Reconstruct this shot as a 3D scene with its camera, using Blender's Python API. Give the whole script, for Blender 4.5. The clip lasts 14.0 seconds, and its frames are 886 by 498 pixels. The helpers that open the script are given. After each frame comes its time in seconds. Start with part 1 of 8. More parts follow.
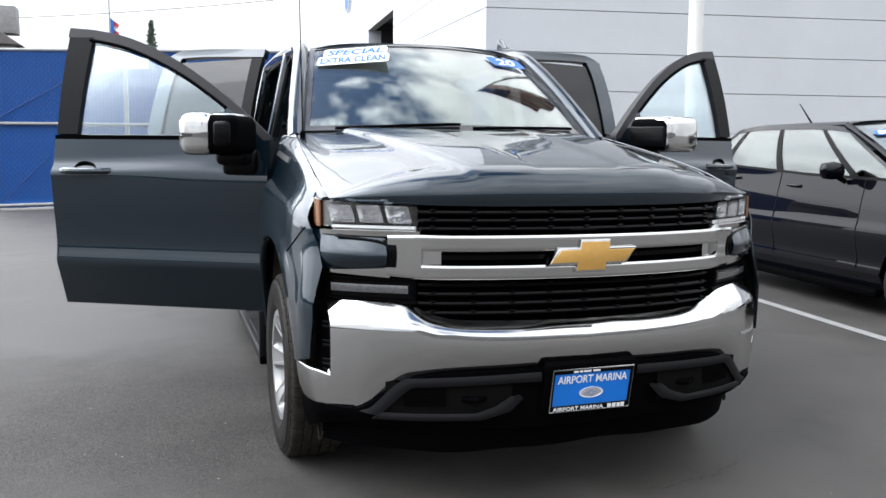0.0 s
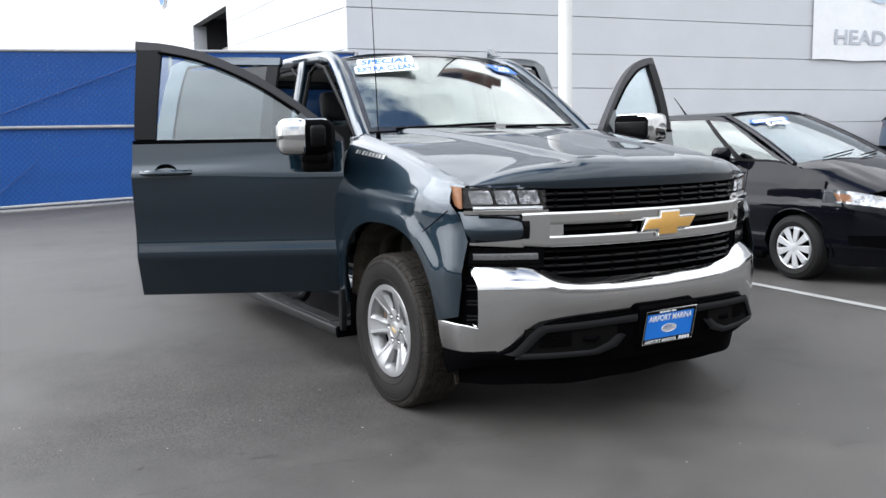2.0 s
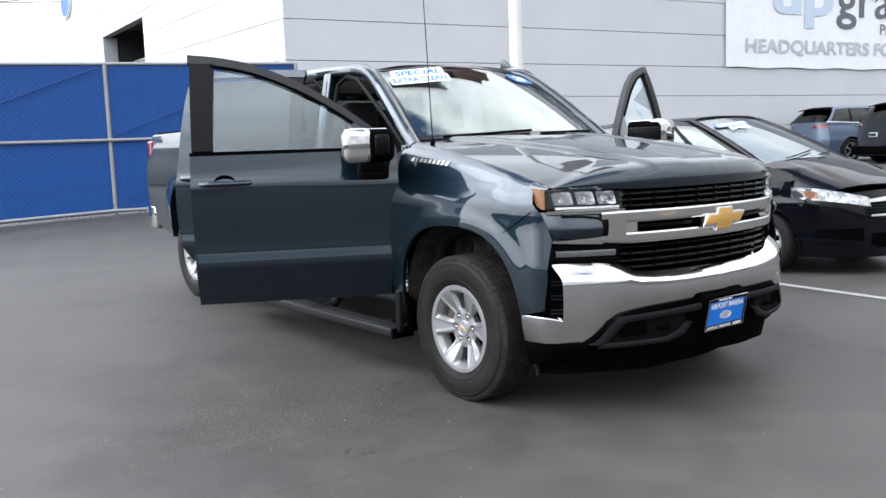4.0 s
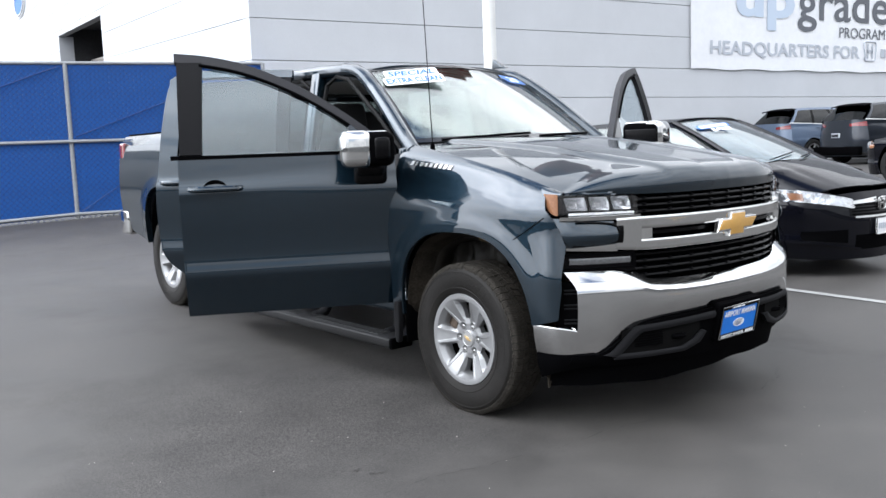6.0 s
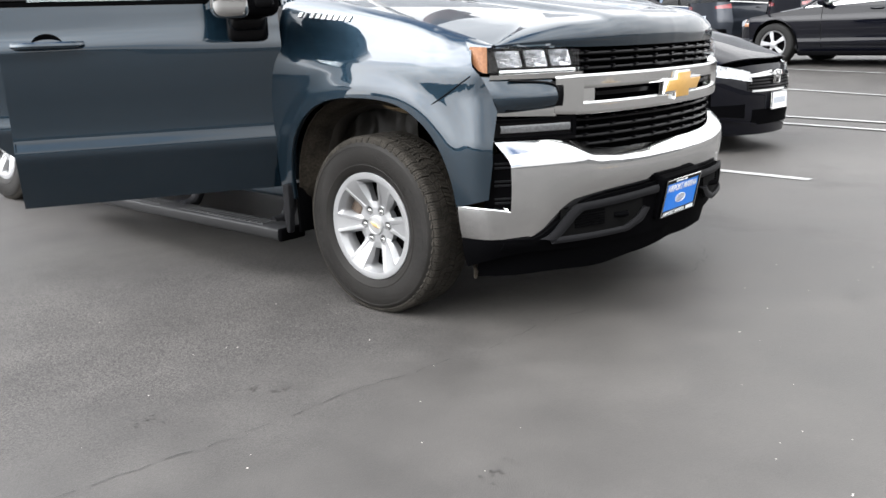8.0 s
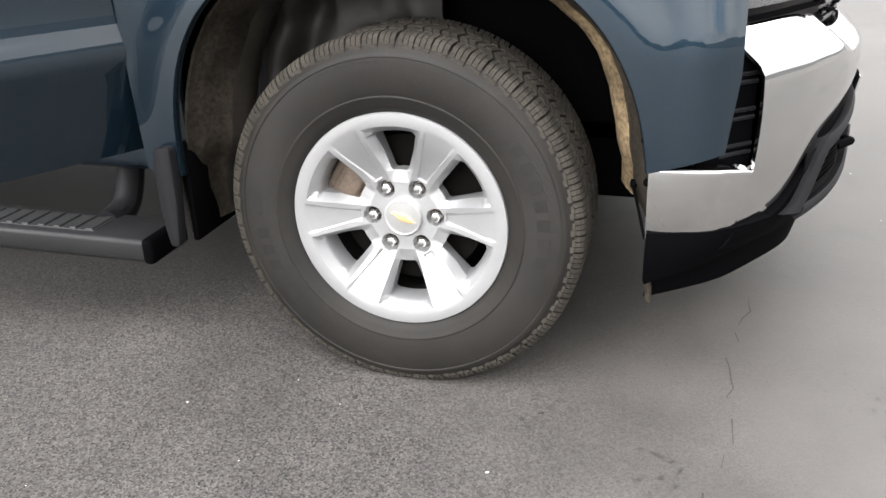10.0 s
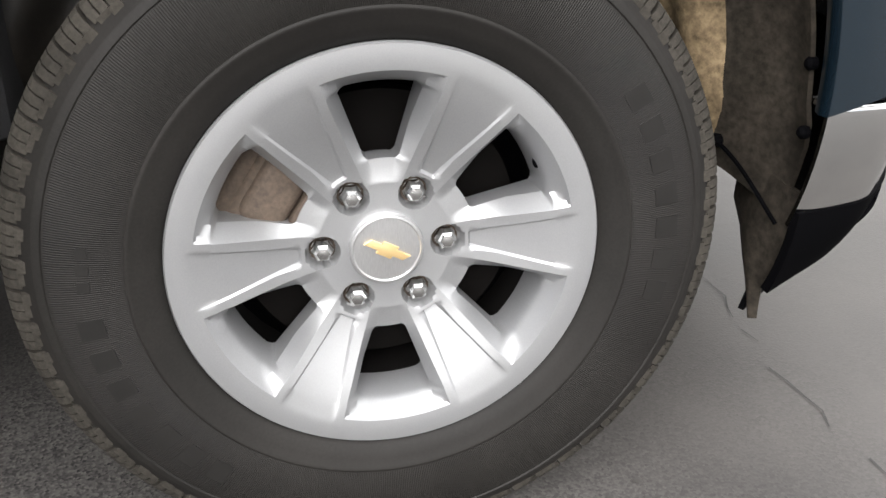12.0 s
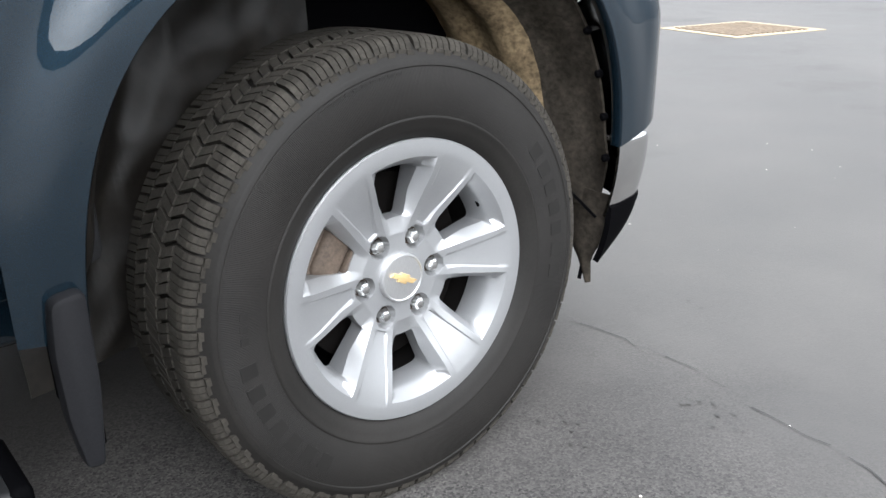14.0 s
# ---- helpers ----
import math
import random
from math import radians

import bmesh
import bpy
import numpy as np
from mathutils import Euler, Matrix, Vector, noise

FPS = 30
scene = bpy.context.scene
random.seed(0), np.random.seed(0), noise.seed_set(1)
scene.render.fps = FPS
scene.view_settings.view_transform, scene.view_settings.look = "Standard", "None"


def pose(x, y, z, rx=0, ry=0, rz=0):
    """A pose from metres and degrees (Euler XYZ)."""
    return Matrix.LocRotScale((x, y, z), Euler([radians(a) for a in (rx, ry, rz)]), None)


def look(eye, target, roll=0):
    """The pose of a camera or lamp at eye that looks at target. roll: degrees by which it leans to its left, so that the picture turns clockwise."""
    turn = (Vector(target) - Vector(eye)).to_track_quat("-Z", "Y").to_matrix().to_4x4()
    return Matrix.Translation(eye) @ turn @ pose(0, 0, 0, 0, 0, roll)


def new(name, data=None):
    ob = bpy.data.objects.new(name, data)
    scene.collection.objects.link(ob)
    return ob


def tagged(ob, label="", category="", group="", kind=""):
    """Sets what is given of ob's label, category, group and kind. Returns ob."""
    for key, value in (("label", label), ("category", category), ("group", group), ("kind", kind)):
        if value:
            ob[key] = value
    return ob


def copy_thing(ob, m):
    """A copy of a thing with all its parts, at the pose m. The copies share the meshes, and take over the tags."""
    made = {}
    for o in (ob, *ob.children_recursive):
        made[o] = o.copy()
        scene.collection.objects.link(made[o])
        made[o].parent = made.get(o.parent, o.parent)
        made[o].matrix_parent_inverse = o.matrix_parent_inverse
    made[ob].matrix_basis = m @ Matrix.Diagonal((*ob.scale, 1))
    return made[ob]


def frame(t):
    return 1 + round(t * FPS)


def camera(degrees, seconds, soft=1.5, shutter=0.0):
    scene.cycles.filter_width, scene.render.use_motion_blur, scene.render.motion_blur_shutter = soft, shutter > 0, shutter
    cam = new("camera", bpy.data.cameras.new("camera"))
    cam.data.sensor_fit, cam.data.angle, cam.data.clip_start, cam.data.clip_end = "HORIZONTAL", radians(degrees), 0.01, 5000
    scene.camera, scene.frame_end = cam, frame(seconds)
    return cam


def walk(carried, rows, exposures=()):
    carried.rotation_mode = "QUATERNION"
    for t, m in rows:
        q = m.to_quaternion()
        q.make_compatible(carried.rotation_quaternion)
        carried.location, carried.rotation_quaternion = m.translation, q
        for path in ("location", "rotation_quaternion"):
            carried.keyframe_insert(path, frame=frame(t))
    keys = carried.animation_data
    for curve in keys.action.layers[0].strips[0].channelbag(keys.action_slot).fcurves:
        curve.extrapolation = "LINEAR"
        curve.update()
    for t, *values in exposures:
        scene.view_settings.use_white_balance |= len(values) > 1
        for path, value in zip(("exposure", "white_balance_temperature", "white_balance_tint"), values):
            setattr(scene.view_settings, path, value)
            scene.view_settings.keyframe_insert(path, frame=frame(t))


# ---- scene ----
cam = camera(54.9, 14.0)
PATH = [
    (0, (-1.428, -3.603, 1.303), (-0.809, -1.716, 1.069), 0.5),
    (0.5, (-1.845, -3.63, 1.321), (-1.168, -1.762, 1.092), -0.5),
    (1, (-2.172, -3.706, 1.326), (-1.299, -1.924, 1.081), -0.8),
    (1.5, (-2.563, -3.651, 1.326), (-1.636, -1.896, 1.08), -1.0),
    (2, (-2.879, -3.77, 1.319), (-1.869, -2.062, 1.07), -1.0),
    (2.5, (-3.164, -3.791, 1.321), (-2.051, -2.147, 1.084), -1.5),
    (3, (-3.481, -3.746, 1.329), (-2.342, -2.12, 1.094), -1.9),
    (3.5, (-3.613, -3.725, 1.335), (-2.48, -2.095, 1.092), -1.9),
    (3.7, (-3.647, -3.642, 1.324), (-2.491, -2.027, 1.087), -1.9),
    (5.8, (-3.737, -3.239, 1.356), (-2.484, -1.699, 1.12), -2.2),
    (6, (-3.743, -3.229, 1.347), (-2.482, -1.695, 1.113), -2.1),
    (6.5, (-3.715, -3.228, 1.329), (-2.455, -1.692, 1.097), -2.1),
    (7, (-3.669, -3.19, 1.311), (-2.399, -1.665, 1.062), -2.1),
    (7.5, (-3.574, -3.025, 1.238), (-2.237, -1.589, 0.852), -1.9),
    (8, (-3.452, -2.613, 1.183), (-2.003, -1.326, 0.689), -1.9),
    (8.2, (-3.389, -2.441, 1.164), (-1.919, -1.185, 0.654), -2.0),
    (10.3, (-2.347, -0.339, 1.01), (-0.571, 0.002, 0.156), -2.1),
    (10.5, (-2.226, -0.217, 0.992), (-0.445, -0.013, 0.106), -2.2),
    (11, (-1.974, -0.001, 0.943), (-0.191, -0.087, 0.041), -1.2),
    (11.5, (-1.818, 0.131, 0.823), (-0.048, -0.2, -0.048), 0.3),
    (12, (-1.792, 0.14, 0.778), (-0.028, -0.285, -0.063), 1.5),
    (12.5, (-1.816, 0.17, 0.763), (-0.078, -0.425, -0.028), 2.2),
    (13, (-1.918, 0.294, 0.806), (-0.195, -0.411, 0.074), 2.0),
    (13.5, (-1.982, 0.455, 0.852), (-0.326, -0.436, 0.173), 0.1),
    (14, (-1.995, 0.757, 0.902), (-0.532, -0.42, 0.213), -1.7),
]
walk(cam, [(t, look(eye, target, roll)) for t, eye, target, roll in PATH],
     exposures=[(0.0, 0.42, 5880, 12), (1.5, 0.48, 5880, 12), (3.7, 0.46, 5780, 12), (7.0, 0.55, 5750, 12), (8.0, 1.10, 6040, 12), (10.3, 1.58, 6200, 13), (11.0, 1.46, 6220, 13), (12.0, 1.10, 6200, 13), (13.0, 0.91, 5980, 12), (13.5, 1.08, 5880, 11), (14.0, 1.20, 5800, 11)])

# ---- world, sun, exposure ----
SUN_DIR = Vector((-0.62, 0.42, 0.66)).normalized()   # towards the sun
world = bpy.data.worlds.new("sky_world")
scene.world = world
world.use_nodes = True
wn, wl = world.node_tree.nodes, world.node_tree.links
wn.clear()
w_out = wn.new("ShaderNodeOutputWorld")
w_bg = wn.new("ShaderNodeBackground")
w_sky = wn.new("ShaderNodeTexSky")
w_sky.sky_type = 'NISHITA'
w_sky.sun_disc = False
w_sky.sun_elevation = math.asin(SUN_DIR.z)
w_sky.sun_rotation = math.atan2(SUN_DIR.x, SUN_DIR.y)
w_co = wn.new("ShaderNodeTexCoord")
w_map = wn.new("ShaderNodeMapping")
w_map.inputs["Scale"].default_value = (1.0, 1.0, 2.1)
w_map.inputs["Location"].default_value = (7.6, 5.4, -6.6)
w_noise = wn.new("ShaderNodeTexNoise")
w_noise.inputs["Scale"].default_value = 2.3
w_noise.inputs["Detail"].default_value = 4.5
w_noise.inputs["Roughness"].default_value = 0.55
w_ramp = wn.new("ShaderNodeValToRGB")
w_ramp.color_ramp.elements[0].position = 0.40
w_ramp.color_ramp.elements[1].position = 0.53
w_scale = wn.new("ShaderNodeVectorMath")
w_scale.operation = 'SCALE'
w_scale.inputs["Scale"].default_value = 0.15
w_n2 = wn.new("ShaderNodeTexNoise")
w_n2.inputs["Scale"].default_value = 3.4
w_n2.inputs["Detail"].default_value = 3.0
w_cloud = wn.new("ShaderNodeMixRGB")
w_cloud.inputs[1].default_value = (1.45, 1.44, 1.38, 1)
w_cloud.inputs[2].default_value = (2.20, 2.13, 1.97, 1)
w_mix = wn.new("ShaderNodeMixRGB")
wl.new(w_co.outputs["Generated"], w_map.inputs["Vector"])
wl.new(w_map.outputs["Vector"], w_noise.inputs["Vector"])
wl.new(w_map.outputs["Vector"], w_n2.inputs["Vector"])
w_sep = wn.new("ShaderNodeSeparateXYZ")
wl.new(w_co.outputs["Generated"], w_sep.inputs[0])
w_bias = wn.new("ShaderNodeMapRange")          # cover closes towards the horizon
w_bias.inputs[1].default_value, w_bias.inputs[2].default_value = 0.82, 1.0
w_bias.inputs[3].default_value, w_bias.inputs[4].default_value = 0.15, -0.17
wl.new(w_sep.outputs["Z"], w_bias.inputs[0])
w_cover = wn.new("ShaderNodeMath")
w_cover.operation = 'ADD'
wl.new(w_noise.outputs["Fac"], w_cover.inputs[0])
wl.new(w_bias.outputs[0], w_cover.inputs[1])
wl.new(w_cover.outputs[0], w_ramp.inputs["Fac"])
w_low = wn.new("ShaderNodeMapRange")           # low cloud is seen from its shaded side
w_low.inputs[1].default_value, w_low.inputs[2].default_value = 0.10, 0.60
w_low.inputs[3].default_value, w_low.inputs[4].default_value = 0.45, 1.0
wl.new(w_sep.outputs["Z"], w_low.inputs[0])
w_dim = wn.new("ShaderNodeVectorMath")
w_dim.operation = 'SCALE'
w_dot = wn.new("ShaderNodeVectorMath")         # cloud glows towards the veiled sun
w_dot.operation = 'DOT_PRODUCT'
w_dot.inputs[1].default_value = SUN_DIR
wl.new(w_co.outputs["Generated"], w_dot.inputs[0])
w_glow = wn.new("ShaderNodeMapRange")
w_glow.interpolation_type = 'SMOOTHSTEP'
w_glow.inputs[1].default_value, w_glow.inputs[2].default_value = 0.50, 1.0
w_glow.inputs[3].default_value, w_glow.inputs[4].default_value = 0.0, 1.7
wl.new(w_dot.outputs["Value"], w_glow.inputs[0])
w_sum = wn.new("ShaderNodeMath")
w_sum.operation = 'ADD'
wl.new(w_low.outputs[0], w_sum.inputs[0])
wl.new(w_glow.outputs[0], w_sum.inputs[1])
wl.new(w_sum.outputs[0], w_dim.inputs["Scale"])
w_shade = wn.new("ShaderNodeMapRange")        # grey bases and bright tops
w_shade.inputs[1].default_value, w_shade.inputs[2].default_value = 0.36, 0.66
wl.new(w_n2.outputs["Fac"], w_shade.inputs[0])
wl.new(w_shade.outputs[0], w_cloud.inputs["Fac"])
wl.new(w_sky.outputs["Color"], w_scale.inputs[0])
wl.new(w_ramp.outputs["Color"], w_mix.inputs["Fac"])
wl.new(w_scale.outputs["Vector"], w_mix.inputs[1])
wl.new(w_cloud.outputs["Color"], w_dim.inputs[0])
wl.new(w_dim.outputs["Vector"], w_mix.inputs[2])
wl.new(w_mix.outputs["Color"], w_bg.inputs["Color"])
w_bg.inputs["Strength"].default_value = 1.0
wl.new(w_bg.outputs["Background"], w_out.inputs["Surface"])

sun = new("sun", bpy.data.lights.new("sun", 'SUN'))
sun.data.energy = 1.0
sun.data.angle = radians(45)
sun.data.color = (1.0, 0.95, 0.88)
sun.matrix_world = look((-20, 14, 25), Vector((-20, 14, 25)) - SUN_DIR)
scene.view_settings.exposure = 0.0

# ---- small toolbox ----
def bm_to(name, bm, mat, parent=None, label="", smooth=30, mats=()):
    """Links a bmesh as one mesh object."""
    me = bpy.data.meshes.new(name)
    bm.normal_update()
    bm.to_mesh(me)
    bm.free()
    for m in (mat, *mats):
        me.materials.append(m)
    ob = new(name, me)
    if smooth:
        me.shade_smooth()
        me.set_sharp_from_angle(angle=radians(smooth))
    if parent is not None:
        ob.parent = parent
    if label:
        ob["label"] = label
    return ob


def part(name, bm, mat, parent, label="", smooth=30, mats=()):
    return bm_to(name, bm, mat, parent, label, smooth, mats)


def thing(name, label, category, m=None, group="", kind=""):
    ob = new(name)
    ob.empty_display_size = 0.1
    if m is not None:
        ob.matrix_world = m
    return tagged(ob, label, category, group, kind)


def box(bm, lo, hi, bevel=0.0, seg=2, m=None):
    """A box between two corners, with its edges rounded."""
    made = bmesh.ops.create_cube(bm, size=1.0)["verts"]
    c = [(a + b) / 2 for a, b in zip(lo, hi)]
    s = [abs(b - a) for a, b in zip(lo, hi)]
    for v in made:
        v.co = Vector((v.co.x * s[0] + c[0], v.co.y * s[1] + c[1], v.co.z * s[2] + c[2]))
    if bevel > 0:
        edges = list({e for v in made for e in v.link_edges})
        res = bmesh.ops.bevel(bm, geom=edges, offset=min(bevel, min(s) * 0.49), segments=seg, affect='EDGES', profile=0.5)
        made = list({v for f in res["faces"] for v in f.verts} | {v for v in made if v.is_valid})
    if m is not None:
        bmesh.ops.transform(bm, matrix=m, verts=made)
    return bm


def boxed(lo, hi, bevel=0.0, seg=2, m=None):
    return box(bmesh.new(), lo, hi, bevel, seg, m)


def prism(bm, outline, d0, d1, axis="x", bevel=0.0, seg=2, m=None):
    """An outline in the plane across the axis, drawn out from d0 to d1 along it. axis x: (y, z); y: (x, z); z: (x, y)."""
    def at(p, d):
        return {"x": (d, p[0], p[1]), "y": (p[0], d, p[1]), "z": (p[0], p[1], d)}[axis]
    a = [bm.verts.new(at(p, d0)) for p in outline]
    b = [bm.verts.new(at(p, d1)) for p in outline]
    faces = [bm.faces.new(a), bm.faces.new(list(reversed(b)))]
    n = len(a)
    for i in range(n):
        faces.append(bm.faces.new((a[i], b[i], b[(i + 1) % n], a[(i + 1) % n])))
    bmesh.ops.recalc_face_normals(bm, faces=faces)
    made = a + b
    if bevel > 0:
        edges = list({e for f in faces[:2] for e in f.edges})
        res = bmesh.ops.bevel(bm, geom=edges, offset=bevel, segments=seg, affect='EDGES', profile=0.5)
        made = list({v for f in res["faces"] for v in f.verts} | {v for v in made if v.is_valid})
    if m is not None:
        bmesh.ops.transform(bm, matrix=m, verts=made)
    return bm


def lathe(bm, profile, seg=48, axis="x", centre=(0, 0, 0), closed=False):
    """A profile of (radius, along) turned round an axis."""
    rings = []
    for r, h in profile:
        ring = []
        for k in range(seg):
            a = 2 * math.pi * k / seg
            c, s = r * math.cos(a), r * math.sin(a)
            p = {"x": (h, c, s), "y": (c, h, s), "z": (c, s, h)}[axis]
            ring.append(bm.verts.new(Vector(p) + Vector(centre)))
        rings.append(ring)
    pairs = list(zip(rings, rings[1:])) + ([(rings[-1], rings[0])] if closed else [])
    fs = []
    for p, q in pairs:
        for k in range(seg):
            fs.append(bm.faces.new((p[k], p[(k + 1) % seg], q[(k + 1) % seg], q[k])))
    if not closed:
        for ring in (rings[0], rings[-1]):
            fs.append(bm.faces.new(ring))
    bmesh.ops.recalc_face_normals(bm, faces=fs)
    return bm


def tube(bm, points, radius, seg=10, caps=True):
    """A round bar along a line of points; radius may be one number or one a point."""
    pts = [Vector(p) for p in points]
    rad = radius if isinstance(radius, (list, tuple)) else [radius] * len(pts)
    rings, side = [], None
    for i, p in enumerate(pts):
        d = (pts[min(i + 1, len(pts) - 1)] - pts[max(i - 1, 0)]).normalized()
        if side is None:
            side = d.orthogonal().normalized()
        side = (side - d * side.dot(d)).normalized()
        other = d.cross(side)
        rings.append([bm.verts.new(p + rad[i] * (math.cos(2 * math.pi * k / seg) * side + math.sin(2 * math.pi * k / seg) * other)) for k in range(seg)])
    fs = []
    for a, b in zip(rings, rings[1:]):
        for k in range(seg):
            fs.append(bm.faces.new((a[k], a[(k + 1) % seg], b[(k + 1) % seg], b[k])))
    if caps:
        fs += [bm.faces.new(rings[0]), bm.faces.new(rings[-1])]
    bmesh.ops.recalc_face_normals(bm, faces=fs)
    return bm


def sheet(bm, f, nu, nv, thick=0.0, inward=None):
    """A curved panel f(u, v), u and v in 0..1, given a thickness to its back. inward: the rough way to the back."""
    grid = [[Vector(f(i / nu, j / nv)) for j in range(nv + 1)] for i in range(nu + 1)]
    front = [[bm.verts.new(p) for p in row] for row in grid]
    fs = []
    for i in range(nu):
        for j in range(nv):
            fs.append(bm.faces.new((front[i][j], front[i + 1][j], front[i + 1][j + 1], front[i][j + 1])))
    if thick:
        back = []
        for i in range(nu + 1):
            row = []
            for j in range(nv + 1):
                du = grid[min(i + 1, nu)][j] - grid[max(i - 1, 0)][j]
                dv = grid[i][min(j + 1, nv)] - grid[i][max(j - 1, 0)]
                n = du.cross(dv)
                n = n.normalized() if n.length > 1e-9 else Vector(inward)
                if inward is not None and n.dot(Vector(inward)) < 0:
                    n = -n
                row.append(bm.verts.new(grid[i][j] + n * thick))
            back.append(row)
        for i in range(nu):
            for j in range(nv):
                fs.append(bm.faces.new((back[i][j], back[i][j + 1], back[i + 1][j + 1], back[i + 1][j])))
        for i in range(nu):
            fs.append(bm.faces.new((front[i][0], back[i][0], back[i + 1][0], front[i + 1][0])))
            fs.append(bm.faces.new((front[i][nv], front[i + 1][nv], back[i + 1][nv], back[i][nv])))
        for j in range(nv):
            fs.append(bm.faces.new((front[0][j], front[0][j + 1], back[0][j + 1], back[0][j])))
            fs.append(bm.faces.new((front[nu][j], back[nu][j], back[nu][j + 1], front[nu][j + 1])))
    bmesh.ops.recalc_face_normals(bm, faces=fs)
    return bm


def lerp(a, b, t):
    return a + (b - a) * t


def curve_at(knots, x):
    """A smooth line through a few (x, y) knots."""
    if x <= knots[0][0]:
        return knots[0][1]
    for i in range(len(knots) - 1):
        (x0, y0), (x1, y1) = knots[i], knots[i + 1]
        if x <= x1:
            xm, ym = knots[max(i - 1, 0)]
            xp, yp = knots[min(i + 2, len(knots) - 1)]
            m0 = (y1 - ym) / (x1 - xm) if x1 != xm else 0
            m1 = (yp - y0) / (xp - x0) if xp != x0 else 0
            h = x1 - x0
            t = (x - x0) / h
            return ((2 * t ** 3 - 3 * t * t + 1) * y0 + (t ** 3 - 2 * t * t + t) * h * m0
                    + (-2 * t ** 3 + 3 * t * t) * y1 + (t ** 3 - t * t) * h * m1)
    return knots[-1][1]


def line_at(knots, x):
    """A straight-sided line through (x, y) knots."""
    if x <= knots[0][0]:
        return knots[0][1]
    for (x0, y0), (x1, y1) in zip(knots, knots[1:]):
        if x <= x1:
            return lerp(y0, y1, (x - x0) / (x1 - x0))
    return knots[-1][1]


def along(points, n):
    """n + 1 points at even steps along an open line."""
    pts = [Vector(p) for p in points]
    steps = [(b - a).length for a, b in zip(pts, pts[1:])]
    total, out = sum(steps), []
    for k in range(n + 1):
        want, i = total * k / n, 0
        while i < len(steps) - 1 and want > steps[i]:
            want -= steps[i]
            i += 1
        out.append(pts[i].lerp(pts[i + 1], min(1.0, want / steps[i]) if steps[i] else 0))
    return out


def smoothed(points, rounds=2):
    """Rounds the corners of an open line of points."""
    pts = [Vector(p) for p in points]
    for _ in range(rounds):
        nxt = [pts[0]]
        for a, b in zip(pts, pts[1:]):
            nxt += [a.lerp(b, 0.25), a.lerp(b, 0.75)]
        nxt.append(pts[-1])
        pts = nxt
    return pts


def rounded(outline, radius, n=4):
    """A closed outline in 2D with its corners rounded."""
    out, k = [], len(outline)
    for i in range(k):
        p, a, b = Vector(outline[i]), Vector(outline[i - 1]), Vector(outline[(i + 1) % k])
        r = min(radius, (a - p).length * 0.45, (b - p).length * 0.45)
        p0, p1 = p + (a - p).normalized() * r, p + (b - p).normalized() * r
        for j in range(n + 1):
            t = j / n
            out.append(tuple((1 - t) ** 2 * p0 + 2 * t * (1 - t) * p + t * t * p1))
    return out


def lettering(name, text, height, mat, parent, m, depth=0.001, width=None, label="", shear=0.0, bold=0.0):
    """Words in the built-in font as a thin mesh; m puts the word's lower left corner and its plane (x along, y up)."""
    cu = bpy.data.curves.new(name, 'FONT')
    cu.body, cu.size, cu.extrude, cu.shear, cu.offset = text, 1.0, depth / 2, shear, bold
    cu.resolution_u = 3
    tmp = bpy.data.objects.new(name, cu)
    scene.collection.objects.link(tmp)
    bpy.context.view_layer.update()
    me = bpy.data.meshes.new_from_object(tmp.evaluated_get(bpy.context.evaluated_depsgraph_get()))
    bpy.data.objects.remove(tmp)
    xs = [v.co.x for v in me.vertices]
    ys = [v.co.y for v in me.vertices]
    sy = height / (max(ys) - min(ys))
    sx = sy if width is None else width / (max(xs) - min(xs))
    for v in me.vertices:
        v.co = Vector(((v.co.x - min(xs)) * sx, (v.co.y - min(ys)) * sy, v.co.z))
    me.transform(m)
    me.name = name
    me.materials.clear()
    me.materials.append(mat)
    ob = new(name, me)
    ob.parent = parent
    if label:
        ob["label"] = label
    return ob


def bars(bm, m, widths, height, depth=0.001, gap=0.25):
    """A row of plain bars in place of letters; m as for lettering."""
    x = 0.0
    for w in widths:
        box(bm, (x, 0, -depth / 2), (x + w, height, depth / 2), m=m)
        x += w * (1 + gap)
    return bm


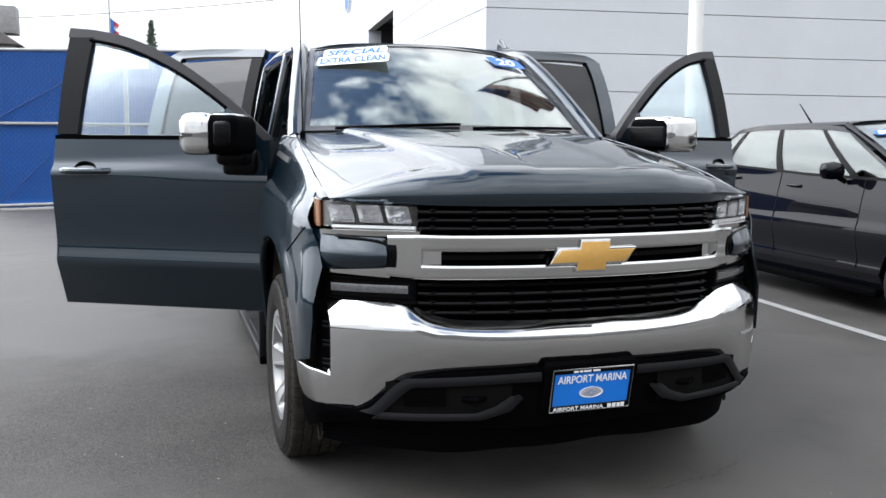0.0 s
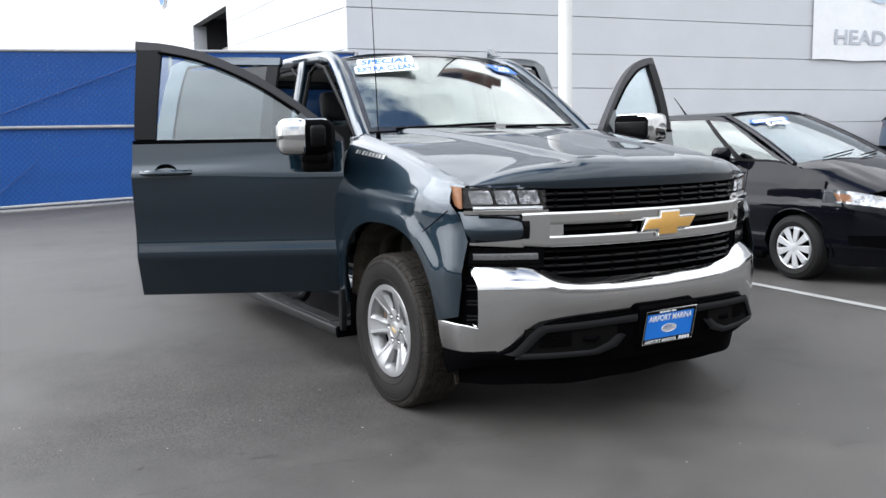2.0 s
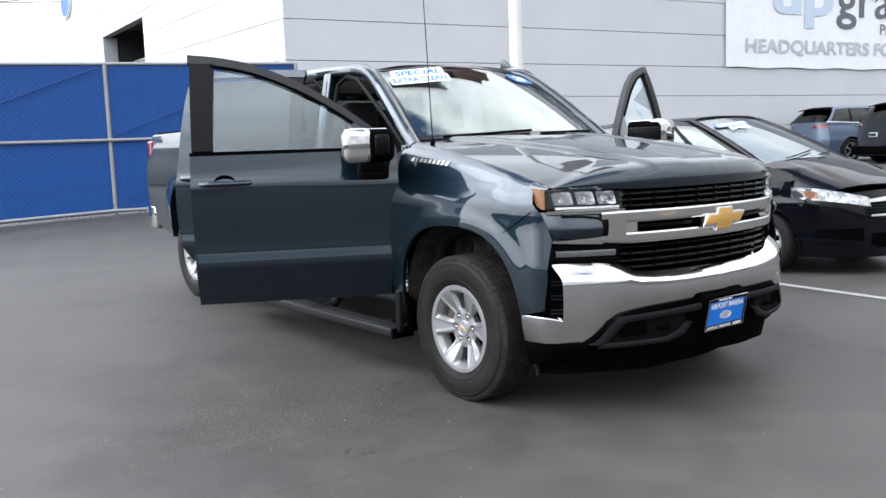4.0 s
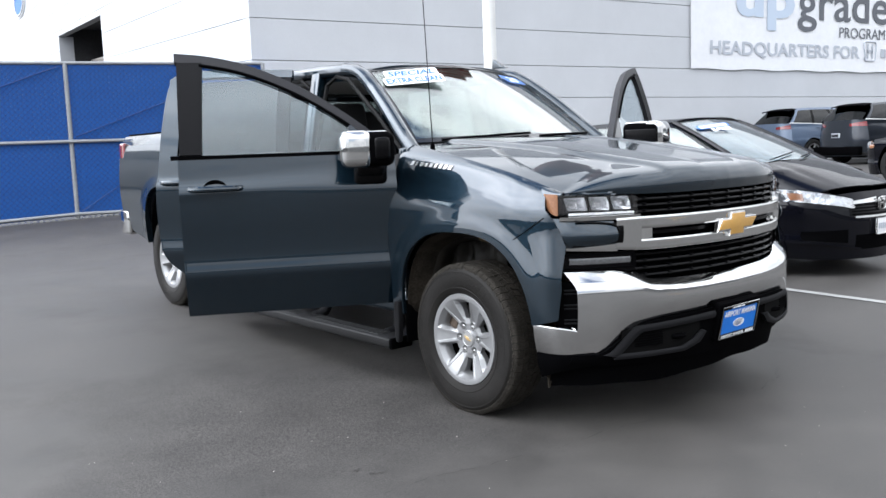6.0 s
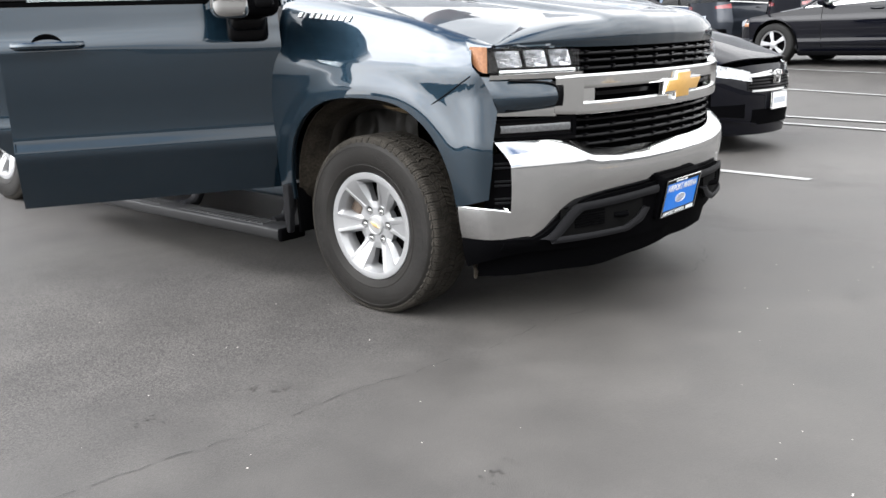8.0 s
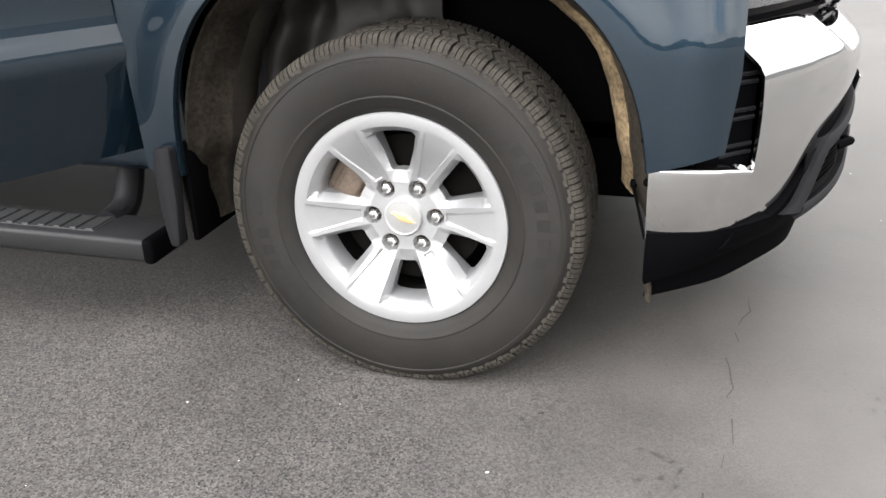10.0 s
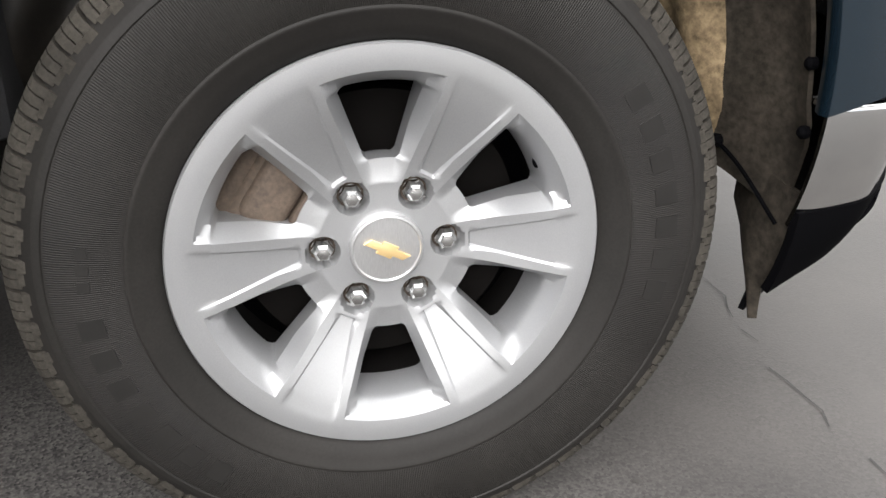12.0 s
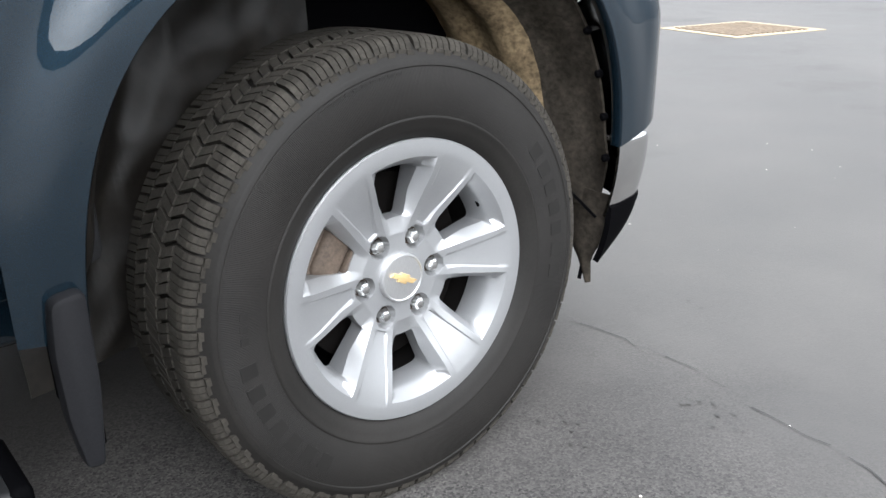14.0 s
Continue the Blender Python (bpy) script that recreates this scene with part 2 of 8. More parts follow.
# ---- materials ----
def material(name, color, rough=0.5, metal=0.0, **more):
    """A principled material. more: grain=(scale, colour change, bump), blotch=(scale, colour change), coat, spec, alpha, transmission."""
    m = bpy.data.materials.new(name)
    m.use_nodes = True
    nt = m.node_tree
    b = nt.nodes["Principled BSDF"]
    b.inputs["Base Color"].default_value = (*color, 1)
    b.inputs["Roughness"].default_value = rough
    b.inputs["Metallic"].default_value = metal
    b.inputs["Coat Weight"].default_value = more.get("coat", 0.0)
    b.inputs["Coat Roughness"].default_value = more.get("coat_rough", 0.03)
    b.inputs["Coat IOR"].default_value = more.get("coat_ior", 1.5)
    b.inputs["IOR"].default_value = more.get("ior", 1.5)
    b.inputs["Specular IOR Level"].default_value = more.get("spec", 0.5)
    b.inputs["Transmission Weight"].default_value = more.get("transmission", 0.0)
    co = nt.nodes.new("ShaderNodeTexCoord")
    src = co.outputs["Object"]
    if "stretch" in more:
        mp = nt.nodes.new("ShaderNodeMapping")
        mp.inputs["Scale"].default_value = more["stretch"]
        nt.links.new(src, mp.inputs["Vector"])
        src = mp.outputs["Vector"]
    tint = None
    for key in ("blotch", "grain"):
        if key not in more:
            continue
        sc, amount, *bump = more[key]
        nz = nt.nodes.new("ShaderNodeTexNoise")
        nz.inputs["Scale"].default_value = sc
        nz.inputs["Detail"].default_value = 5.0
        nz.inputs["Roughness"].default_value = 0.6
        nt.links.new(src, nz.inputs["Vector"])
        mr = nt.nodes.new("ShaderNodeMapRange")
        mr.inputs[1].default_value, mr.inputs[2].default_value = 0.3, 0.7
        mr.inputs[3].default_value, mr.inputs[4].default_value = 1 - amount, 1 + amount
        nt.links.new(nz.outputs["Fac"], mr.inputs[0])
        mul = nt.nodes.new("ShaderNodeVectorMath")
        mul.operation = 'SCALE'
        if tint is None:
            mul.inputs[0].default_value = color
        else:
            nt.links.new(tint, mul.inputs[0])
        nt.links.new(mr.outputs[0], mul.inputs["Scale"])
        tint = mul.outputs["Vector"]
        if bump and bump[0]:
            bp = nt.nodes.new("ShaderNodeBump")
            bp.inputs["Strength"].default_value = bump[0]
            bp.inputs["Distance"].default_value = more.get("depth", 0.002)
            nt.links.new(nz.outputs["Fac"], bp.inputs["Height"])
            nt.links.new(bp.outputs["Normal"], b.inputs["Normal"])
        if key == "blotch" and more.get("rough_var"):
            rr = nt.nodes.new("ShaderNodeMapRange")
            rr.inputs[1].default_value, rr.inputs[2].default_value = 0.3, 0.7
            rr.inputs[3].default_value = rough - more["rough_var"]
            rr.inputs[4].default_value = rough + more["rough_var"]
            nt.links.new(nz.outputs["Fac"], rr.inputs[0])
            nt.links.new(rr.outputs[0], b.inputs["Roughness"])
    if tint is not None:
        nt.links.new(tint, b.inputs["Base Color"])
    return m


def glass(name, tint=(0.9, 0.95, 0.95), rough=0.0, clear=0.85, gain=2.0):
    """Thin window glass: see-through with a mirror coat that grows at grazing angles."""
    m = bpy.data.materials.new(name)
    m.use_nodes = True
    nt = m.node_tree
    nt.nodes.clear()
    o = nt.nodes.new("ShaderNodeOutputMaterial")
    mix = nt.nodes.new("ShaderNodeMixShader")
    t = nt.nodes.new("ShaderNodeBsdfTransparent")
    t.inputs["Color"].default_value = (*[c * clear for c in tint], 1)
    g = nt.nodes.new("ShaderNodeBsdfGlossy")
    g.inputs["Roughness"].default_value = rough
    g.inputs["Color"].default_value = (1, 1, 1, 1)
    fr = nt.nodes.new("ShaderNodeFresnel")
    fr.inputs["IOR"].default_value = 1.6
    a = nt.nodes.new("ShaderNodeMath")
    a.operation = 'MULTIPLY'
    a.inputs[1].default_value = gain
    b = nt.nodes.new("ShaderNodeMath")
    b.operation = 'ADD'
    b.inputs[1].default_value = 1.0
    c = nt.nodes.new("ShaderNodeMath")
    c.operation = 'DIVIDE'
    nt.links.new(fr.outputs[0], a.inputs[0])
    nt.links.new(fr.outputs[0], b.inputs[0])
    nt.links.new(a.outputs[0], c.inputs[0])
    nt.links.new(b.outputs[0], c.inputs[1])
    nt.links.new(c.outputs[0], mix.inputs[0])
    nt.links.new(t.outputs[0], mix.inputs[1])
    nt.links.new(g.outputs[0], mix.inputs[2])
    nt.links.new(mix.outputs[0], o.inputs["Surface"])
    return m


PAINT = material("blue_grey_metallic_paint", (0.0076, 0.0178, 0.0280), 0.36, 0.65, ior=1.08, coat=1.0, coat_rough=0.02, coat_ior=1.60, grain=(900, 0.10))
CHROME = material("chrome", (0.62, 0.62, 0.61), 0.06, 1.0, blotch=(3, 0.03), rough_var=0.02)
CHROME_B = material("bumper_chrome", (0.58, 0.58, 0.575), 0.09, 1.0, blotch=(4, 0.03), rough_var=0.03)
BLACK = material("black_plastic", (0.0018, 0.0018, 0.0021), 0.60, ior=1.08, spec=0.2, grain=(350, 0.2, 0.15), depth=0.0008)
GLOSSBLACK = material("gloss_black", (0.0018, 0.0018, 0.0022), 0.22, ior=1.22, spec=0.45, grain=(40, 0.1))
GREYPLAST = material("grey_plastic", (0.010, 0.010, 0.011), 0.55, ior=1.18, grain=(300, 0.15, 0.15), depth=0.0008)
RUBBER = material("tyre_rubber", (0.009, 0.0088, 0.0085), 0.72, ior=1.3, blotch=(7, 0.25), grain=(240, 0.25, 0.2), depth=0.0006)
ALLOY = material("silver_alloy", (0.325, 0.327, 0.330), 0.44, 0.75, coat=0.08, blotch=(9, 0.04), grain=(700, 0.05))
# steel set near black: the shade behind the wheel's windows is in this colour
DISC = material("shaded_brake_disc", (0.0036, 0.0031, 0.0028), 0.7, 0.0, ior=1.12, blotch=(14, 0.15), stretch=(1, 1, 1))
CASTIRON = material("dusty_cast_iron", (0.075, 0.055, 0.040), 0.75, 0.2, blotch=(30, 0.3), grain=(200, 0.3, 0.4))
LINER = material("dusty_wheel_liner", (0.195, 0.145, 0.085), 0.9, ior=1.2, blotch=(3.5, 0.8), grain=(90, 0.5, 0.5))
FRAMEP = material("matt_frame_paint", (0.024, 0.024, 0.027), 0.5, ior=1.3, grain=(300, 0.1, 0.05))
INTERIOR = material("black_cloth", (0.010, 0.010, 0.011), 0.9, grain=(400, 0.3, 0.3))
INTGREY = material("grey_trim", (0.03, 0.03, 0.031), 0.6, grain=(300, 0.15, 0.1))
HEADLINER = material("pale_headliner", (0.42, 0.41, 0.39), 0.9, grain=(300, 0.08, 0.1))
SEAL = material("rubber_seal", (0.006, 0.006, 0.006), 0.6, ior=1.2, grain=(200, 0.2))
GLASS = glass("window_glass", (0.86, 0.94, 0.97), clear=0.92, gain=1.4)
GLASS_T = glass("tinted_glass", (0.55, 0.60, 0.58), clear=0.65, gain=1.1)
WSHIELD = glass("windscreen_glass", (0.85, 0.93, 0.88), clear=0.85, gain=1.75)
DARKGLASS = glass("privacy_glass", (0.25, 0.28, 0.30), clear=0.35, gain=0.6)
CARSCREEN = glass("car_windscreen_glass", (0.7, 0.8, 0.85), clear=0.8, gain=1.1)
LENS = glass("clear_lens", (1, 1, 1), clear=0.97, gain=1.0)
AMBER = material("amber_lens", (0.25, 0.120, 0.062), 0.08, coat=1.0, grain=(120, 0.2, 0.3))
REDLENS = material("red_lens", (0.16, 0.004, 0.006), 0.12, coat=1.0, blotch=(25, 0.2))
GOLD = material("gold_emblem", (0.56, 0.32, 0.075), 0.42, 0.35, coat=0.3, blotch=(40, 0.06))
WHITEP = material("white_vinyl", (0.80, 0.81, 0.82), 0.5, blotch=(10, 0.03))
BLUEV = material("blue_vinyl", (0.02, 0.13, 0.48), 0.5, blotch=(10, 0.05))
PLATEBLUE = material("plate_blue", (0.012, 0.16, 0.62), 0.4, blotch=(15, 0.05))

# ---- ground ----
def asphalt_material():
    m = bpy.data.materials.new("sealed_asphalt")
    m.use_nodes = True
    nt = m.node_tree
    N, L = nt.nodes, nt.links
    b = N["Principled BSDF"]
    b.inputs["IOR"].default_value = 1.42
    co = N.new("ShaderNodeTexCoord")
    def noise_node(scale, detail=4.0, rough=0.6, kind="ShaderNodeTexNoise"):
        n = N.new(kind)
        n.inputs["Scale"].default_value = scale
        if kind == "ShaderNodeTexNoise":
            n.inputs["Detail"].default_value = detail
            n.inputs["Roughness"].default_value = rough
        L.new(co.outputs["Object"], n.inputs["Vector"])
        return n
    big = noise_node(0.35, 5, 0.6)
    mid = noise_node(2.4, 6, 0.65)
    fine = noise_node(260, 2, 0.5)
    stone = noise_node(235, kind="ShaderNodeTexVoronoi")
    patch = noise_node(0.9, 4, 0.6)
    # the seal has worn off in one broad place beside the wheel
    off = N.new("ShaderNodeVectorMath")
    off.operation = 'DISTANCE'
    off.inputs[1].default_value = (-1.45, 0.62, 0.0)
    L.new(co.outputs["Object"], off.inputs[0])
    near = N.new("ShaderNodeMapRange")
    near.inputs[1].default_value, near.inputs[2].default_value = 0.6, 1.7
    near.inputs[3].default_value, near.inputs[4].default_value = 0.34, -0.22
    L.new(off.outputs["Value"], near.inputs[0])
    spot = N.new("ShaderNodeMath")
    spot.operation = 'ADD'
    L.new(patch.outputs["Fac"], spot.inputs[0])
    L.new(near.outputs[0], spot.inputs[1])
    ramp = N.new("ShaderNodeValToRGB")
    ramp.color_ramp.elements[0].position, ramp.color_ramp.elements[0].color = 0.32, (0.0440, 0.0410, 0.0382, 1)
    ramp.color_ramp.elements[1].position, ramp.color_ramp.elements[1].color = 0.70, (0.0630, 0.0585, 0.0540, 1)
    L.new(big.outputs["Fac"], ramp.inputs["Fac"])
    def scaled(col, fac_out, lo, hi, a=0.3, z=0.7):
        r = N.new("ShaderNodeMapRange")
        r.inputs[1].default_value, r.inputs[2].default_value = a, z
        r.inputs[3].default_value, r.inputs[4].default_value = lo, hi
        L.new(fac_out, r.inputs[0])
        v = N.new("ShaderNodeVectorMath")
        v.operation = 'SCALE'
        L.new(col, v.inputs[0])
        L.new(r.outputs[0], v.inputs["Scale"])
        return v.outputs["Vector"]
    c = scaled(ramp.outputs["Color"], mid.outputs["Fac"], 0.74, 1.20)
    # worn places where the stones of the mix show through the seal
    worn = N.new("ShaderNodeMapRange")
    worn.inputs[1].default_value, worn.inputs[2].default_value = 0.35, 0.80
    worn.inputs[3].default_value = 0.10
    L.new(spot.outputs[0], worn.inputs[0])
    grain = N.new("ShaderNodeMapRange")
    grain.inputs[1].default_value, grain.inputs[2].default_value = 0.15, 0.85
    grain.inputs[3].default_value, grain.inputs[4].default_value = -0.15, 1.80
    both_g = N.new("ShaderNodeMath")
    both_g.operation = 'MULTIPLY_ADD'
    bw = N.new("ShaderNodeRGBToBW")
    L.new(stone.outputs["Color"], bw.inputs[0])
    L.new(bw.outputs[0], both_g.inputs[0])
    both_g.inputs[1].default_value = 0.55
    half = N.new("ShaderNodeMath")
    half.operation = 'MULTIPLY'
    half.inputs[1].default_value = 0.45
    L.new(fine.outputs["Fac"], half.inputs[0])
    L.new(half.outputs[0], both_g.inputs[2])
    L.new(both_g.outputs[0], grain.inputs[0])
    one = N.new("ShaderNodeMix")
    one.data_type = 'FLOAT'
    one.inputs[2].default_value = 1.0
    L.new(worn.outputs[0], one.inputs[0])
    L.new(grain.outputs[0], one.inputs[3])
    v = N.new("ShaderNodeVectorMath")
    v.operation = 'SCALE'
    L.new(c, v.inputs[0])
    L.new(one.outputs[0], v.inputs["Scale"])
    L.new(v.outputs["Vector"], b.inputs["Base Color"])
    rr = N.new("ShaderNodeMapRange")
    rr.inputs[1].default_value, rr.inputs[2].default_value = 0.3, 0.7
    rr.inputs[3].default_value, rr.inputs[4].default_value = 0.52, 0.62
    L.new(mid.outputs["Fac"], rr.inputs[0])
    dull = N.new("ShaderNodeMath")
    dull.operation = 'MULTIPLY_ADD'
    dull.inputs[1].default_value = 0.30
    L.new(worn.outputs[0], dull.inputs[0])
    L.new(rr.outputs[0], dull.inputs[2])
    L.new(dull.outputs[0], b.inputs["Roughness"])
    bump = N.new("ShaderNodeBump")
    bump.inputs["Strength"].default_value = 0.22
    bump.inputs["Distance"].default_value = 0.002
    L.new(stone.outputs["Distance"], bump.inputs["Height"])
    bump2 = N.new("ShaderNodeBump")
    bump2.inputs["Strength"].default_value = 0.14
    bump2.inputs["Distance"].default_value = 0.01
    L.new(mid.outputs["Fac"], bump2.inputs["Height"])
    L.new(bump.outputs["Normal"], bump2.inputs["Normal"])
    L.new(bump2.outputs["Normal"], b.inputs["Normal"])
    return m


ASPHALT = asphalt_material()
LINEPAINT = material("road_paint", (0.27, 0.27, 0.26), 0.6, blotch=(6, 0.15), grain=(150, 0.25, 0.2))
CRACK = material("crack_tar", (0.022, 0.021, 0.020), 0.8, grain=(80, 0.3))


def ground_z(x, y):
    """The lot is flat round the pickup and rises gently along the fence and towards the far rows."""
    ty = min(1.0, max(0.0, (y - 8.5) / 6.0))
    ty = ty * ty * (3 - 2 * ty)
    tx = min(1.0, max(0.0, (9.0 - x) / 4.0))
    rise = min(1.0, max(0.0, (x - 5.8) / 5.0))
    def step(a, b, v):
        k = min(1.0, max(0.0, (v - a) / (b - a)))
        return k * k * (3 - 2 * k)
    swell = 0.115 * step(1.2, 3.5, y) * (1 - step(5.0, 9.0, y)) * (1 - step(1.6, 3.0, x))
    return swell + ty * tx * min(0.22, max(-0.12, 0.05 * (x + 2.2))) + 0.52 * rise


def build_ground():
    xs = [-2000, -600, -200, -80, -40, -20] + [-12 + 0.5 * i for i in range(68)] + [24, 30, 40, 80, 200, 600, 2000]
    ys = [-2000, -600, -200, -80, -40, -20] + [-10 + 0.5 * i for i in range(72)] + [28, 34, 45, 80, 200, 600, 2000]
    bm = bmesh.new()
    grid = [[bm.verts.new((x, y, ground_z(x, y))) for y in ys] for x in xs]
    for i in range(len(xs) - 1):
        for j in range(len(ys) - 1):
            bm.faces.new((grid[i][j], grid[i + 1][j], grid[i + 1][j + 1], grid[i][j + 1]))
    g = bm_to("ground", bm, ASPHALT, smooth=60)
    return tagged(g, "dark grey sealed asphalt of a dealership car lot", "asphalt", kind="structure")


ground = build_ground()


def stripe(a, b, width=0.10):
    """A painted parking line on the asphalt."""
    a, b = Vector((*a, 0)), Vector((*b, 0))
    d = (b - a).normalized()
    n = Vector((-d.y, d.x, 0)) * width / 2
    k = max(2, int((b - a).length / 0.25))
    rnd = random.Random(int(abs(a.x * 100)))
    bm = bmesh.new()
    left, right = [], []
    for i in range(k + 1):
        p = a.lerp(b, i / k)
        p.z = ground_z(p.x, p.y) + 0.006
        left.append(bm.verts.new(p + n * rnd.uniform(0.9, 1.05)))
        right.append(bm.verts.new(p - n * rnd.uniform(0.9, 1.05)))
    for i in range(k):
        bm.faces.new((left[i], right[i], right[i + 1], left[i + 1]))
    return tagged(bm_to("parking_line", bm, LINEPAINT, smooth=0), "worn white parking line painted on asphalt", "line", "parking lines", "structure")


def crack_line(points, width, seed):
    """A thin wandering crack in the asphalt."""
    rnd = random.Random(seed)
    pts = along([(*p, 0) for p in points], 60)
    bm = bmesh.new()
    left, right = [], []
    wob = 0.0
    for i, p in enumerate(pts):
        d = (pts[min(i + 1, 60)] - pts[max(i - 1, 0)]).normalized()
        n = Vector((-d.y, d.x, 0))
        wob = wob * 0.6 + rnd.uniform(-0.014, 0.014)
        w = width * rnd.uniform(0.45, 1.35) * (0.2 if i in (0, 60) else 1)
        p = p + n * wob + Vector((0, 0, 0.0025))
        left.append(bm.verts.new(p + n * w / 2))
        right.append(bm.verts.new(p - n * w / 2))
    for i in range(60):
        if rnd.random() > 0.32:
            bm.faces.new((left[i], right[i], right[i + 1], left[i + 1]))
    return tagged(bm_to("crack", bm, CRACK, smooth=0), "thin dark crack wandering across the asphalt", "crack", "cracks in the asphalt", "structure")


stripe((3.18, -0.47), (3.86, 5.7))
stripe((6.18, -0.45), (6.9, 5.7))
stripe((6.54, -0.45), (7.25, 5.7))
stripe((8.08, 0.1), (9.0, 4.0))
stripe((9.70, 0.4), (10.4, 3.4))
stripe((10.6, 0.5), (11.6, 2.2))

crack_line([(-2.9, -0.42), (-2.45, -0.476), (-2.10, -0.54), (-1.65, -0.585), (-1.45, -0.61), (-1.23, -0.66), (-1.02, -0.70), (-0.94, -0.675), (-0.85, -0.705), (-0.75, -0.70), (-0.62, -0.72), (-0.39, -0.75)], 0.0030, 3)
crack_line([(0.30, -0.85), (0.65, -0.79), (0.95, -0.62)], 0.004, 8)

# ---- fence ----
GALV = material("galvanised_pipe", (0.30, 0.31, 0.32), 0.5, 0.5, blotch=(6, 0.1), grain=(90, 0.1))
SLAT = material("blue_fence_slat", (0.005, 0.092, 0.38), 0.55, blotch=(2.5, 0.12), grain=(60, 0.1, 0.15))
WIRE = material("blue_coated_wire", (0.004, 0.035, 0.17), 0.5)
F0, FA = Vector((1.59, 15.0, 0)), radians(-18)
FX, FN = Vector((math.cos(FA), math.sin(FA), 0)), Vector((math.sin(FA), -math.cos(FA), 0))
FTOP = 3.325


def build_fence():
    f = thing("fence", "tall chain-link fence with blue slats and galvanised pipe rails", "fence")
    posts = [-6.8, -3.93, 0.0, 3.95]
    def p(s, z, off=0.0):
        return F0 + FX * s + FN * off + Vector((0, 0, z))
    def floor_z(s):
        q = F0 + FX * s
        return ground_z(q.x, q.y)
    for s in posts:
        part("post", tube(bmesh.new(), [p(s, floor_z(s)), p(s, FTOP)], 0.045, 12), GALV, f)
    for s0, s1 in zip(posts, posts[1:]):
        for z0, z1, off in ((FTOP, FTOP, 0.0), (1.76, 1.76, 0.05), (floor_z(s0) + 0.10, floor_z(s1) + 0.10, 0.05)):
            part("rail", tube(bmesh.new(), [p(s0, z0, off), p(s1, z1, off)], 0.035, 10), GALV, f)
        # diagonal brace rod
        part("brace", tube(bmesh.new(), [p(s0 + 0.1, 1.85, 0.06), p(s1 - 0.15, FTOP - 0.08, 0.06)], 0.012, 6), WIRE, f)
        part("brace", tube(bmesh.new(), [p(s0 + 0.1, floor_z(s0) + 0.15, 0.06), p(s0 + 1.2, 1.05, 0.06)], 0.010, 6), WIRE, f)
    # slats: one shared mesh, slightly bowed
    w, h = 0.0803, FTOP - 0.125
    bm = bmesh.new()
    prism(bm, [(-w / 2, 0), (-w / 4, 0.006), (w / 4, 0.006), (w / 2, 0), (w / 4, -0.004), (-w / 4, -0.004)], 0.0, h, "z")
    slat = part("slat", bm, SLAT, f, smooth=60)
    rot = Matrix.Rotation(FA, 4, 'Z')
    s, k, rnd = posts[0] + 0.07, 0, random.Random(4)
    while s < posts[-1] - 0.05:
        if all(abs(s - q) > 0.03 for q in posts):
            ob = slat if k == 0 else new("slat", slat.data)
            ob.parent = f
            at = p(s, floor_z(s) + 0.05 + rnd.uniform(-0.002, 0.002), -0.012)
            ob.matrix_world = Matrix.Translation(at) @ rot @ Matrix.Rotation(radians(rnd.uniform(-0.8, 0.8)), 4, 'Z') @ Matrix.Diagonal((1, 1, (FTOP + 0.015 - at.z) / h, 1))
            k += 1
        s += 0.0805
    # woven wire, both ways
    bm = bmesh.new()
    z0, z1 = 0.12, FTOP - 0.04
    for way in (1, -1):
        s = posts[0] - 3.2
        while s < posts[-1] + 3.2:
            a, b = (s, z0), (s + way * (z1 - z0), z1)
            lo, hi = posts[0], posts[-1]
            def clip(q, r):
                if q[0] < lo:
                    t = (lo - q[0]) / (r[0] - q[0])
                    return (lo, lerp(q[1], r[1], t))
                if q[0] > hi:
                    t = (hi - q[0]) / (r[0] - q[0])
                    return (hi, lerp(q[1], r[1], t))
                return q
            if not (max(a[0], b[0]) <= lo or min(a[0], b[0]) >= hi):
                a, b = clip(a, b), clip(b, a)
                tube(bm, [p(a[0], a[1], 0.014), p(b[0], b[1], 0.014)], 0.0055, 4, caps=False)
            s += 0.115
    tagged(part("wire_mesh", bm, WIRE, f, smooth=0), kind="stuff")
    bm = bmesh.new()
    sg = p(-3.62, 3.06, 0.03)
    box(bm, (-0.22, -0.004, -0.11), (0.22, 0.004, 0.11), m=Matrix.Translation(sg) @ rot)
    sign = bm_to("sign", bm, WHITEP)
    tagged(sign, "small white notice plate wired to the blue fence", "sign")
    bm = bmesh.new()
    for k in range(3):
        bars(bm, Matrix.Translation(sg) @ rot @ pose(-0.17, -0.006, 0.05 - 0.05 * k, 90, 0, 0), [0.05, 0.08, 0.06, 0.07], 0.016)
    part("writing", bm, GREYPLAST, sign)
    return f


build_fence()

# ---- building ----
WALLPAINT = material("white_wall_panel", (0.53, 0.545, 0.57), 0.55, blotch=(0.7, 0.04), grain=(40, 0.03, 0.05))
JOINT = material("wall_joint", (0.30, 0.30, 0.31), 0.8, grain=(20, 0.1))
# near-black in place of the shade deep inside the bay
BAY_SHADE = material("shaded_bay", (0.03, 0.03, 0.032), 0.8, grain=(8, 0.2))
STEELBAR = material("painted_steel", (0.35, 0.33, 0.30), 0.5, grain=(30, 0.1))
WC = Vector((5.44, 14.44, 0))
GA, LA = radians(-9.5), radians(82.5)
GX, LX = Vector((math.cos(GA), math.sin(GA), 0)), Vector((math.cos(LA), math.sin(LA), 0))
LEVELS = [0.0, 0.78, 1.70, 2.62, 3.47, 4.40, 5.33, 6.26, 7.2, 8.13, 9.06, 10.0, 10.9, 11.8]
